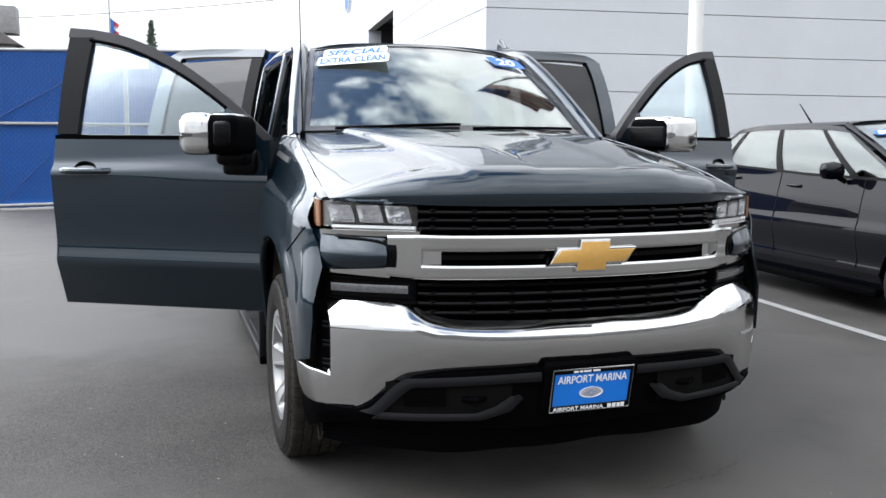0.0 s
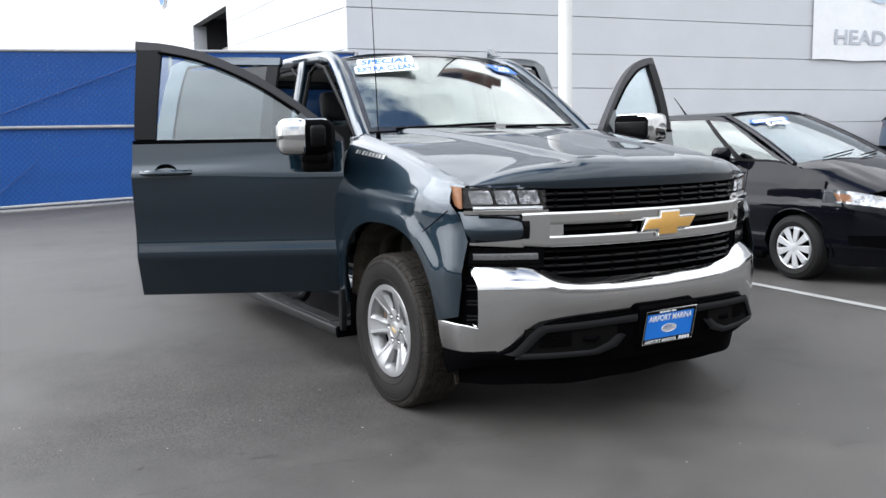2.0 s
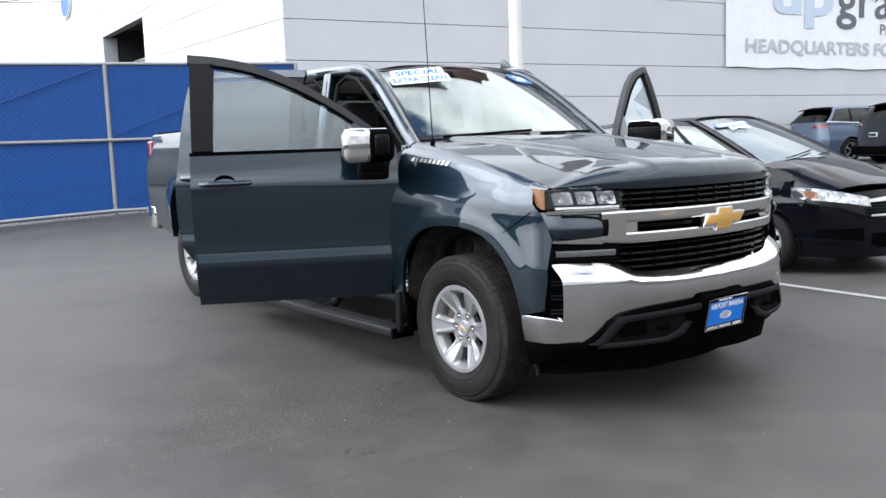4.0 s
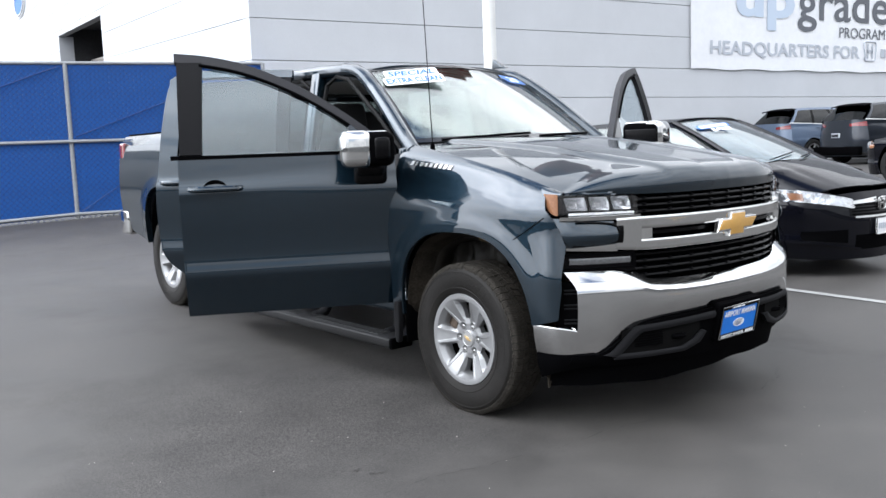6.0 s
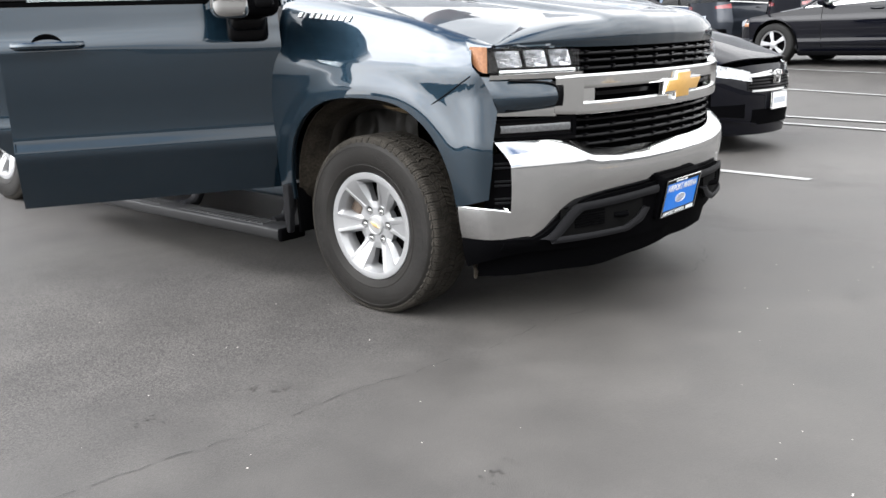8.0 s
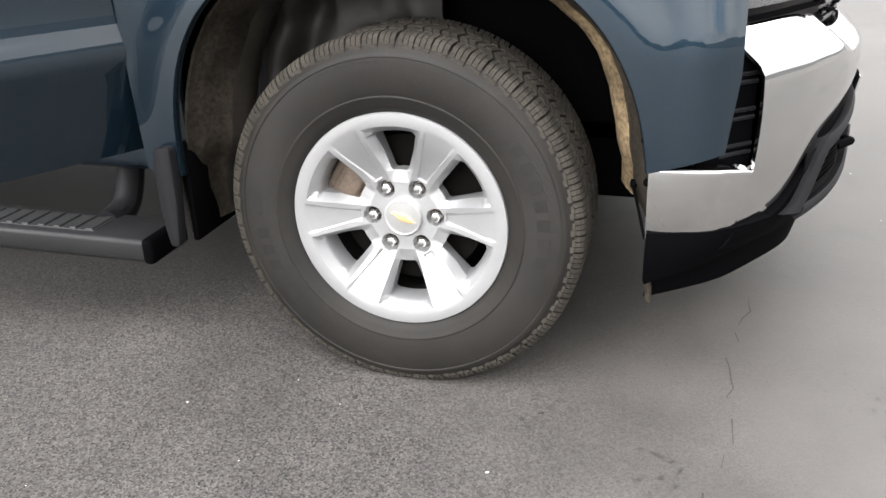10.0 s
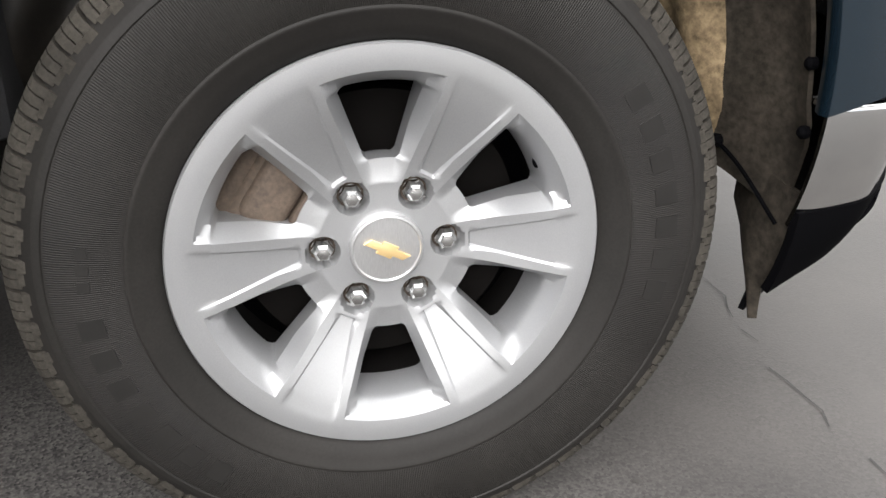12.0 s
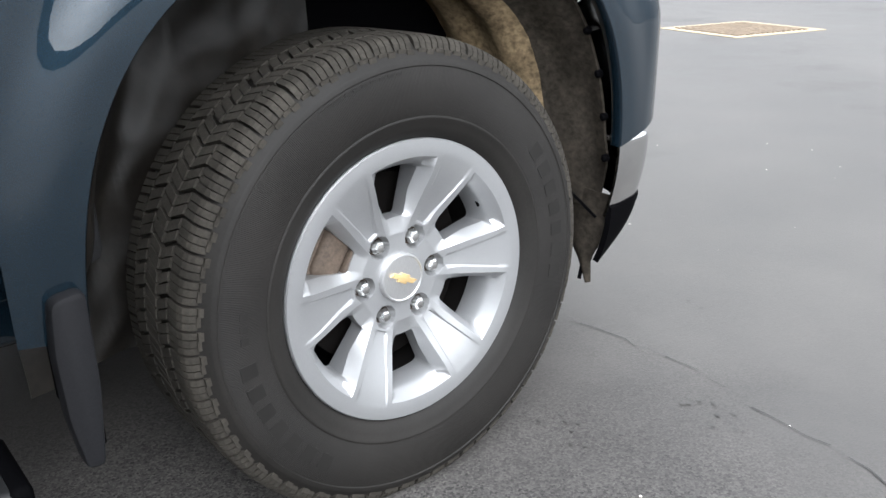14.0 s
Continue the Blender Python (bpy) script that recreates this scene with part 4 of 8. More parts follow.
def make_a_pillar():
    pts = along(smoothed([(-0.815, 0.56, 1.34), (-0.80, 0.66, 1.42), (-0.735, 0.96, 1.66), (-0.675, 1.24, 1.845), (-0.668, 1.42, 1.868)], 2), 14)
    return tube(bmesh.new(), pts, [0.042] * 15, 12)


both("pillar", make_a_pillar, PAINT)


def make_roof_rail():
    pts = along(smoothed([(-0.668, 1.36, 1.862), (-0.668, 1.8, 1.882), (-0.672, 2.4, 1.878), (-0.70, 2.78, 1.83)], 2), 14)
    return tube(bmesh.new(), pts, 0.040, 12)


both("roof_rail", make_roof_rail, PAINT)
both("pillar", lambda: bar_between((-0.79, 1.70, 0.50), (-0.80, 1.71, 1.36), 0.15, 0.10), PAINT)
both("pillar", lambda: bar_between((-0.79, 1.71, 1.34), (-0.672, 1.73, 1.87), 0.10, 0.07), PAINT)
both("hinge_pillar", lambda: bar_between((-0.79, 0.575, 0.48), (-0.80, 0.575, 1.36), 0.09, 0.16), PAINT)
both("pillar", lambda: bar_between((-0.80, 2.76, 0.9), (-0.81, 2.78, 1.36), 0.20, 0.12), PAINT)
both("pillar", lambda: bar_between((-0.80, 2.79, 1.34), (-0.70, 2.74, 1.85), 0.24, 0.07), PAINT)
both("sill", lambda: join(boxed((-0.84, 0.50, 0.40), (-0.70, 2.95, 0.545), 0.03, 3), boxed((-0.835, 0.62, 0.535), (-0.66, 2.7, 0.556), 0.008, 2)), PAINT)
# seals round the door openings
def make_seal(y0, y1, front):
    pts = [(-0.79, y0, 0.60), (-0.79, y1, 0.60), (-0.80, y1, 1.34), (-0.70, y1 - 0.02, 1.78), (-0.69, y1 - 0.12, 1.83)]
    pts += [(-0.70, y0 + 0.70, 1.80), (-0.76, y0 + 0.30, 1.54), (-0.80, y0 + 0.03, 1.34)] if front else [(-0.69, y0 + 0.14, 1.84), (-0.70, y0 + 0.02, 1.78), (-0.80, y0, 1.34)]
    return tube(bmesh.new(), pts + [pts[0]], 0.014, 6)


both("door_seal", lambda: make_seal(0.65, 1.62, True), SEAL)
both("door_seal", lambda: make_seal(1.80, 2.66, False), SEAL)
# cab floor, firewall, rear wall with window
part("cab_floor", boxed((-0.78, 0.5, 0.46), (0.78, 2.86, 0.52), 0.01), INTERIOR, truck)
part("firewall", boxed((-0.76, 0.40, 0.46), (0.76, 0.52, 1.34), 0.02), INTERIOR, truck)
bm = boxed((-0.80, 2.84, 0.5), (0.80, 2.90, 1.36), 0.02)
box(bm, (-0.74, 2.82, 1.36), (-0.58, 2.88, 1.84), 0.01)
box(bm, (0.58, 2.82, 1.36), (0.74, 2.88, 1.84), 0.01)
box(bm, (-0.58, 2.80, 1.76), (0.58, 2.86, 1.84), 0.01)
part("cab_rear_wall", bm, PAINT, truck)
part("rear_window", boxed((-0.60, 2.845, 1.35), (0.60, 2.851, 1.77)), GLASS_T, truck)
both("cab_quarter", lambda: sheet(bmesh.new(), lambda u, v: (-curve_at(SIDE_W, lerp(0.56, 1.35, v)) + 0.006, lerp(2.735, 2.905, u), lerp(0.56, 1.35, v)), 2, 14, 0.01, (1, 0, 0)), PAINT)


# interior
def make_dash():
    bm = bmesh.new()
    prism(bm, rounded([(0.52, 0.95), (0.95, 0.98), (1.02, 1.10), (0.98, 1.27), (0.80, 1.33), (0.50, 1.345)], 0.05), -0.76, 0.76, "x", 0.02)
    return bm


part("dashboard", make_dash(), INTERIOR, truck)
part("screen", boxed((-0.14, 0.985, 1.12), (0.14, 1.025, 1.28), 0.012), GLOSSBLACK, truck)
part("console", boxed((-0.19, 0.95, 0.50), (0.19, 1.65, 0.80), 0.05, 3), INTGREY, truck)


def steering():
    bm = bmesh.new()
    ring = []
    for k in range(33):
        a = 2 * math.pi * k / 32
        ring.append((0.19 * math.cos(a), 0.19 * math.sin(a), 0))
    tube(bm, ring, 0.016, 8, caps=False)
    box(bm, (-0.07, -0.06, -0.03), (0.07, 0.06, 0.02), 0.02)
    box(bm, (-0.18, -0.015, -0.012), (0.18, 0.015, 0.004), 0.005)
    box(bm, (-0.015, -0.18, -0.012), (0.015, 0, 0.004), 0.005)
    bmesh.ops.transform(bm, matrix=pose(0.40, 1.12, 1.16, 62, 0, 0), verts=bm.verts)
    return bm


part("steering_wheel", steering(), INTGREY, truck)


def make_seat(w, x, y):
    bm = bmesh.new()
    box(bm, (x - w / 2, y, 0.62), (x + w / 2, y + 0.52, 0.86), 0.06, 3)
    box(bm, (-w / 2, -0.08, 0), (w / 2, 0.09, 0.66), 0.06, 3, pose(x, y + 0.53, 0.80, -14))
    return bm


def make_headrest(x, y):
    bm = boxed((-0.135, -0.055, 0.70), (0.135, 0.055, 0.90), 0.045, 3, pose(x, y + 0.54, 0.80, -12))
    for s in (-0.06, 0.06):
        tube(bm, [pose(x, y + 0.54, 0.80, -12) @ Vector((s, 0, 0.62)), pose(x, y + 0.54, 0.80, -12) @ Vector((s, 0, 0.74))], 0.007, 6)
    return bm


for sx in (-0.40, 0.40):
    s = part("seat", make_seat(0.54, sx, 1.12), INTERIOR, truck)
    part("headrest", make_headrest(sx, 1.12), INTERIOR, s)
s = part("rear_bench", make_seat(1.36, 0, 2.12), INTERIOR, truck)
for sx in (-0.45, 0.45):
    part("headrest", make_headrest(sx, 2.12), INTERIOR, s)
part("rear_view_mirror", join(boxed((-0.13, 1.22, 1.70), (0.13, 1.245, 1.765), 0.02, 3), boxed((-0.015, 1.20, 1.75), (0.015, 1.24, 1.85), 0.006)), BLACK, truck)
FIN = prism(bmesh.new(), [(1.18, 1.895), (1.24, 1.912), (1.30, 1.955), (1.325, 1.965), (1.335, 1.90)], 0.522, 0.558, "x", 0.008)
part("antenna_fin", FIN, PAINT, truck)
part("mast_antenna", tube(bmesh.new(), [(-0.806, 0.40, 1.345), (-0.806, 0.40, 1.375), (-0.806, 0.40, 1.38), (-0.812, 0.43, 2.15)], [0.014, 0.012, 0.003, 0.0022], 8), BLACK, truck)


# ---- nose ----
# black backing behind grilles and lamps
def make_backing():
    return strip(-0.79, 0.79, 0.42, 1.115, -0.120, 0.02, 40, 6)


part("grille_backing", make_backing(), BLACK, truck)
# upper grille: bars with small ribs
def grille(z0, z1, xa, xb, rows, cols, z0b=None):
    bars_bm, ribs = [], bmesh.new()
    for k in range(rows):
        t = (k + 0.5) / rows
        zc = lerp(z0, z1, t)
        bars_bm.append(strip(-xa, xa, zc - 0.006, zc + 0.006, -0.030, 0.035, 28, 2, crown=0.003))
        for i in range(cols):
            x = lerp(-xa + 0.05, xa - 0.05, i / (cols - 1))
            y = face_y(x) + 0.026
            box(ribs, (x - 0.010, y - 0.004, zc + 0.004), (x + 0.010, y + 0.03, zc + 0.013), 0.003, 1)
    return join(*bars_bm, ribs)


part("upper_grille", grille(1.012, 1.098, 0.598, 0, 3, 9), GLOSSBLACK, truck, "gloss black horizontal grille bars")
part("lower_grille", grille(0.715, 0.848, 0.596, 0, 4, 9), GLOSSBLACK, truck, "gloss black horizontal grille bars")

# chrome bars: upper, lower, and the shield-shaped ends that join them
part("chrome_bar", strip(-0.615, 0.615, 0.953, 1.008, 0.0089, 0.05, 40, 14, crown=0.005, tilt=0.003, p=7), CHROME, truck, "polished chrome grille bar")
part("chrome_bar", strip(-0.615, 0.615, 0.855, 0.903, 0.004, 0.05, 40, 14, crown=0.005, tilt=0.0026, p=7), CHROME, truck, "polished chrome grille bar")
part("slot_bar", strip(-0.53, 0.53, 0.920, 0.936, -0.030, 0.02, 24, 2), GLOSSBLACK, truck)


def make_chrome_end():
    a = strip(-0.70, -0.595, 0.862, 1.004, 0.0040, 0.045, 8, 30, crown=0.005, z0b=0.855, z1b=1.008, tilt=0.0078, p=20)
    b = strip(-0.885, -0.690, 0.866, 0.886, 0.004, 0.04, 12, 3, crown=0.001, z0b=0.855, z1b=0.893, tilt=0.004)
    c = strip(-0.905, -0.600, 1.002, 1.018, 0.010, 0.04, 16, 3, crown=0.0, z0b=0.998, z1b=1.020, tilt=0.004)
    return join(a, b, c)


both("chrome_surround", make_chrome_end, CHROME, label="polished chrome surround beside the grille")
# slot ends: the middle slot is closed with chrome beyond its ends
both("slot_end", lambda: strip(-0.61, -0.525, 0.900, 0.956, -0.012, 0.03, 6, 3), CHROME)


def emblem(scale, inset):
    w, h, arm = 0.158 - inset, 0.058 - inset, 0.030 - inset
    n = 0.055 - inset * 0.4
    sh = 0.022
    return [(-w - sh * 0.6, -arm), (-n - 0.008, -arm), (-n - 0.012, -h), (n - 0.006, -h), (n - 0.002, -arm), (w - sh * 1.2, -arm), (w + sh * 0.6, arm), (n + 0.008, arm), (n + 0.012, h), (-n + 0.006, h), (-n + 0.002, arm), (-w + sh * 1.2, arm)]


def make_emblem(inset, y0, y1, bevel):
    return prism(bmesh.new(), [(x, z + 0.934) for x, z in emblem(1, inset)], y0, y1, "y", bevel)


em = part("emblem", make_emblem(0.0, -0.946, -0.90, 0.004), CHROME, truck, "gold cross-shaped badge with a chrome rim")
part("badge_face", make_emblem(0.008, -0.950, -0.940, 0.002), GOLD, em, "gold badge face")


# headlights
def make_lens():
    def f(u, v):
        x = lerp(0.606, 0.911, u)
        y = face_y(x) - 0.004 + 0.02 * u ** 6
        return (-x, y, lerp(lerp(1.024, 1.028, u), lerp(1.104, 1.122, u ** 1.5), v))
    return sheet(bmesh.new(), f, 20, 5, 0.004, (0, 1, 0))


def lamp_box(x0, x1, z0, z1, depth, mat):
    xs, bm = (x0 + x1) / 2, bmesh.new()
    ang = math.atan2(face_y(x1) - face_y(x0), x1 - x0)
    w = (x1 - x0) / math.cos(ang) / 2
    m = Matrix.Translation((-xs, face_y(xs) + 0.018, (z0 + z1) / 2)) @ Matrix.Rotation(-ang, 4, 'Z')
    h = (z1 - z0) / 2
    # an open reflector bowl: rim in front, narrower at the back
    front = rounded([(-w, -h), (w, -h), (w, h), (-w, h)], 0.008, 2)
    front = [(p[0] - 0.28 * p[1], p[1]) for p in front]
    back = [(p[0] * 0.45, p[1] * 0.4) for p in front]
    va = [bm.verts.new((p[0], 0, p[1])) for p in front]
    vb = [bm.verts.new((p[0], depth, p[1])) for p in back]
    for i in range(len(va)):
        j = (i + 1) % len(va)
        bm.faces.new((va[i], va[j], vb[j], vb[i]))
    bm.faces.new(vb)
    bmesh.ops.recalc_face_normals(bm, faces=bm.faces)
    bmesh.ops.reverse_faces(bm, faces=bm.faces)
    bmesh.ops.transform(bm, matrix=m, verts=bm.verts)
    return bm


REFLECTOR = material("lamp_reflector", (0.62, 0.63, 0.65), 0.16, 0.85, coat=0.3, grain=(60, 0.04))
def make_amber():
    """The amber end that wraps round the corner to the fender."""
    line = along(smoothed([(0.905, face_y(0.905) - 0.002, 0), (0.912, -0.592, 0), (0.917, -0.565, 0), (0.915, -0.526, 0)], 2), 12)
    def f(u, v):
        p = line[int(round(u * 12))]
        return (-p.x, p.y, lerp(1.026 + 0.050 * u ** 2, 1.121 + 0.004 * u, v))
    return sheet(bmesh.new(), f, 12, 8, 0.008, (1, 0.4, 0))


def headlight(mirror):
    fl = flip if mirror else (lambda b: b)
    lens = part("headlight", fl(make_lens()), LENS, truck, "clear headlight with three reflectors and an amber end")
    lens.visible_shadow = False
    part("housing", fl(strip(-0.905, -0.606, 1.022, 1.112, -0.058, 0.01, 12, 2)), GLOSSBLACK, lens)
    for k in range(3):
        x0 = 0.622 + 0.089 * k
        part("reflector", fl(lamp_box(x0, x0 + 0.074, 1.044, 1.104, 0.030, REFLECTOR)), REFLECTOR, lens)
        xm = x0 + 0.037
        part("bulb", fl(lathe(bmesh.new(), [(0.002, -0.004), (0.012, 0.0), (0.014, 0.012), (0.010, 0.03)], 14, "y", (-xm, face_y(xm) + 0.018, 1.066))), LENS if k else REFLECTOR, lens)
    part("amber_marker", fl(make_amber()), AMBER, lens, "amber side marker")
    part("light_bar", fl(strip(-0.868, -0.612, 1.025, 1.034, -0.006, 0.02, 14, 1)), WHITEP, lens)


headlight(False)
headlight(True)


# daytime lamps below
def day_lamp(mirror):
    fl = flip if mirror else (lambda b: b)
    h = part("day_lamp", fl(strip(-0.892, -0.606, 0.770, 0.852, -0.012, 0.05, 14, 3, z0b=0.762, z1b=0.852)), GLOSSBLACK, truck, "slim clear lamp in a black housing")
    part("trim", fl(join(strip(-0.888, -0.610, 0.838, 0.848, -0.004, 0.012, 14, 1), strip(-0.888, -0.610, 0.776, 0.784, -0.004, 0.012, 14, 1), strip(-0.622, -0.608, 0.776, 0.848, -0.004, 0.012, 2, 3))), BLACK, h)
    part("lens", fl(strip(-0.872, -0.632, 0.800, 0.828, -0.004, 0.012, 14, 2, crown=0.004)), material("frosted_lens", (0.10, 0.102, 0.105), 0.15, 0.3, coat=1.0, grain=(90, 0.3, 0.3)), h)


day_lamp(False)
day_lamp(True)
# black line round the painted corner
def make_c_trim():
    pts = [(-0.86, 0.997), (-0.72, 0.985), (-0.692, 0.965), (-0.692, 0.912), (-0.715, 0.894), (-0.87, 0.884)]
    line = along(smoothed([(x, face_y(x) - 0.018, z) for x, z in pts], 2), 24)
    return tube(bmesh.new(), line, 0.0045, 8)


both("black_trim", make_c_trim, GLOSSBLACK)
both("black_trim", lambda: strip(-0.712, -0.672, 0.893, 0.988, 0.012, 0.03, 6, 4, crown=0.006), GLOSSBLACK)


# ---- bumper ----
def bump_low(x):
    """Lower edge of the chrome."""
    return curve_at([(0.0, 0.536), (0.30, 0.532), (0.55, 0.520), (0.66, 0.49), (0.74, 0.43), (0.80, 0.388), (0.88, 0.376), (0.98, 0.370)], abs(x))


def bump_top(x):
    return curve_at([(0.0, 0.668), (0.42, 0.675), (0.54, 0.690), (0.63, 0.730), (0.72, 0.744), (0.88, 0.742), (0.92, 0.735)], abs(x))


def bevel_drop(x):
    """How far below its top edge the bumper's face is creased: more at the corners."""
    return line_at([(0.50, 0.006), (0.68, 0.045)], abs(x))


def bumper_point(u, v):
    xn = 2 * u - 1
    x = xn * 0.886
    lo, hi = bump_low(x), bump_top(x) - bevel_drop(x)
    z = lerp(lo, hi, min(1.0, v * 1.25))
    y = bump_y(x)
    if v > 0.8:
        s = (v - 0.8) / 0.2
        return (x, y + 0.008 + lerp(0, face_y(x) - bump_y(x) + 0.02 - 0.008, s), hi + (0.034 + bevel_drop(x)) * s ** 0.9)
    s = v / 0.8
    return (x, y + (0.007 if s > 0.5 else 0.0126) * (2 * s - 1) ** 2 + 0.022 * (1 - s) ** 2, z)


def make_bumper():
    body = sheet(bmesh.new(), bumper_point, 76, 22, 0.008, (0, 1, 0))
    return body


part("bumper", make_bumper(), CHROME_B, truck, "chrome front bumper", smooth=24)


def make_bumper_end():
    """The chrome hook that carries the bumper's lower half round the corner, below the air slot."""
    def f(u, v):
        x = lerp(0.8855, 0.981, u)
        y, lo, hi = bump_y(x), bump_low(x), lerp(0.500, 0.522, u)
        z = lerp(lo, hi, min(1.0, v / 0.7))
        s = (z - lo) / (0.700 - lo)
        tuck = 0.0126 * (2 * s - 1) ** 2 + 0.022 * (1 - s) ** 2
        tuck = lerp(tuck, 0.030 * max(0.0, 1 - (z - lo) / 0.15) ** 2, min(1.0, u * 1.6))
        if v > 0.7:
            r = (v - 0.7) / 0.3 * math.pi / 2
            z += 0.010 * math.sin(r)
            tuck += 0.012 * (1 - math.cos(r)) + 0.030 * max(0.0, (v - 0.85) / 0.15)
        tuck += 0.004 * smooth_end(u)
        k = min(1.0, u / 0.5)
        return (-x + tuck * k, y + tuck * (1 - k), z)
    return sheet(bmesh.new(), f, 32, 28, 0.006, (0.7, 0.7, 0))


def smooth_end(u):
    return max(0.0, (u - 0.9) / 0.1) ** 2


def bump_x(y):
    """Half width of the bumper's plan curve at y."""
    a, b = 0.5, 0.981
    for _ in range(24):
        c = (a + b) / 2
        a, b = (c, b) if bump_y(c) < y else (a, c)
    return a


def make_fascia_end():
    """Black wedge below the chrome corner, deepening towards the liner."""
    def f(u, v):
        y = lerp(-0.735, -0.503, u)
        return (-(bump_x(y) - 0.020 - 0.030 * v * v), y + 0.014 * (1 - u) * v, lerp(0.392, lerp(0.334, 0.268, u ** 1.4), v))
    return sheet(bmesh.new(), f, 20, 6, 0.012, (1, 0, 0))


def make_liner_flap():
    """The torn lower point of the liner behind the bumper's corner."""
    out = [(-0.958, 0.41), (-0.945, 0.345), (-0.918, 0.290), (-0.905, 0.262), (-0.902, 0.214), (-0.889, 0.211), (-0.868, 0.262), (-0.835, 0.325), (-0.805, 0.355), (-0.80, 0.43)]
    def f(u, v):
        k = u * (len(out) // 2 - 1)
        i = min(int(k), len(out) // 2 - 2)
        a = Vector(out[i]).lerp(Vector(out[i + 1]), k - i)
        b = Vector(out[-1 - i]).lerp(Vector(out[-2 - i]), k - i)
        p = a.lerp(b, v)
        return (p.x, -0.514 + 0.010 * math.sin(math.pi * v) + 0.010 * u - 0.03 * max(0.0, u - 0.6), p.y)
    return sheet(bmesh.new(), f, 16, 8, 0.006, (0, -1, 0))


both("fascia_end", make_fascia_end, BLACK)
both("bumper_end", make_bumper_end, CHROME_B, label="chrome bumper corner", smooth=45)


def make_air_slot():
    """Black slot with ribs between the painted fender and the chrome."""
    bm = bmesh.new()
    def f(u, v):
        y = lerp(-0.680, -0.585, u)
        return (-line_at([(-0.68, 0.870), (-0.60, 0.938)], y) + 0.020, y, lerp(0.503, lerp(0.715, 0.735, 1 - u), v))
    sheet(bm, f, 4, 6, 0.01, (1, 0, 0))
    return bm


both("air_slot", make_air_slot, BLACK)
for k in range(6):
    z = 0.535 + 0.068 * (k // 2) + 0.016 * (k % 2)
    both("slot_rib", lambda: tube(bmesh.new(), [(-0.850, -0.680, z), (-0.874, -0.652, z), (-0.900, -0.622, z - 0.001)], 0.0045, 6), GREYPLAST)


# black lower fascia; its tow-hook openings are dark sheets laid on it
def fascia_point(u, v):
    x = (2 * u - 1) * 0.90
    hi = bump_low(x) + 0.006
    lo = 0.318 + 0.02 * (abs(x) / 0.9) ** 2
    y = bump_y(x) + 0.020
    return (x, y + 0.030 * v * v + 0.02 * (1 - v) * 0, lerp(hi, lo, v))


part("lower_fascia", sheet(bmesh.new(), fascia_point, 60, 8, 0.02, (0, 1, 0)), BLACK, truck, smooth=50)


def ribbon(line_a, line_b, n, base, thick, off):
    """A flat band between two lines given in (x, z), laid on the nose's plan curve."""
    a = along([(x, 0, z) for x, z in line_a], n)
    b = along([(x, 0, z) for x, z in line_b], n)
    def f(u, v):
        k = int(round(u * n))
        p = a[k].lerp(b[k], v)
        return (p.x, base(p.x) - off - 0.006 * math.sin(math.pi * v), p.z)
    return sheet(bmesh.new(), f, n, 3, thick, (0, 1, 0))


def make_tow_frame():
    """The grey lip round the angular hook opening."""
    fb = lambda x: bump_y(x) + 0.016
    top = ribbon([(-0.800, 0.390), (-0.765, 0.405), (-0.690, 0.490), (-0.655, 0.515), (-0.24, 0.530), (-0.19, 0.530)], [(-0.740, 0.378), (-0.715, 0.402), (-0.660, 0.462), (-0.630, 0.484), (-0.30, 0.496), (-0.19, 0.496)], 40, fb, 0.03, 0.012)
    low = ribbon([(-0.735, 0.392), (-0.42, 0.392), (-0.345, 0.418), (-0.300, 0.450)], [(-0.76, 0.366), (-0.40, 0.366), (-0.30, 0.395), (-0.255, 0.440)], 24, fb, 0.03, 0.012)
    return join(top, low)


both("fascia_lip", make_tow_frame, GREYPLAST, label="dark grey plastic lip round the tow opening")


def make_mouth():
    bm = strip(-0.715, -0.290, 0.388, 0.496, 0.0, 0.004, 12, 3, base=lambda x: bump_y(x) + 0.017)
    return bm


# uncut: a near-black sheet paints the shade of the opening's depth
both("tow_opening", make_mouth, material("opening_shade", (0.003, 0.003, 0.003), 0.9, ior=1.15))
for k in range(6):
    z = 0.418 + 0.011 * k
    both("tow_slat", lambda: strip(-0.66, -0.52, z, z + 0.004, 0.0, 0.01, 6, 1, base=lambda x: bump_y(x) + 0.010), BLACK)
both("tow_hook", lambda: tube(bmesh.new(), [(-0.46, -0.89, 0.440), (-0.42, -0.925, 0.443), (-0.38, -0.90, 0.440)], 0.011, 8), BLACK)


def air_dam_point(u, v):
    x = (2 * u - 1) * 0.885
    y = curve_at([(0, -0.885), (0.5, -0.84), (0.75, -0.70), (0.885, -0.535)], abs(x))
    wob = 0.004 * math.sin(x * 7) + 0.003 * math.sin(x * 17)
    return (x, y + 0.03 * v, lerp(0.335, 0.218 + 0.015 * (1 - abs(x)) + wob, v))


part("air_dam", sheet(bmesh.new(), air_dam_point, 60, 5, 0.008, (0, 1, 0)), BLACK, truck, "flexible black rubber air dam")


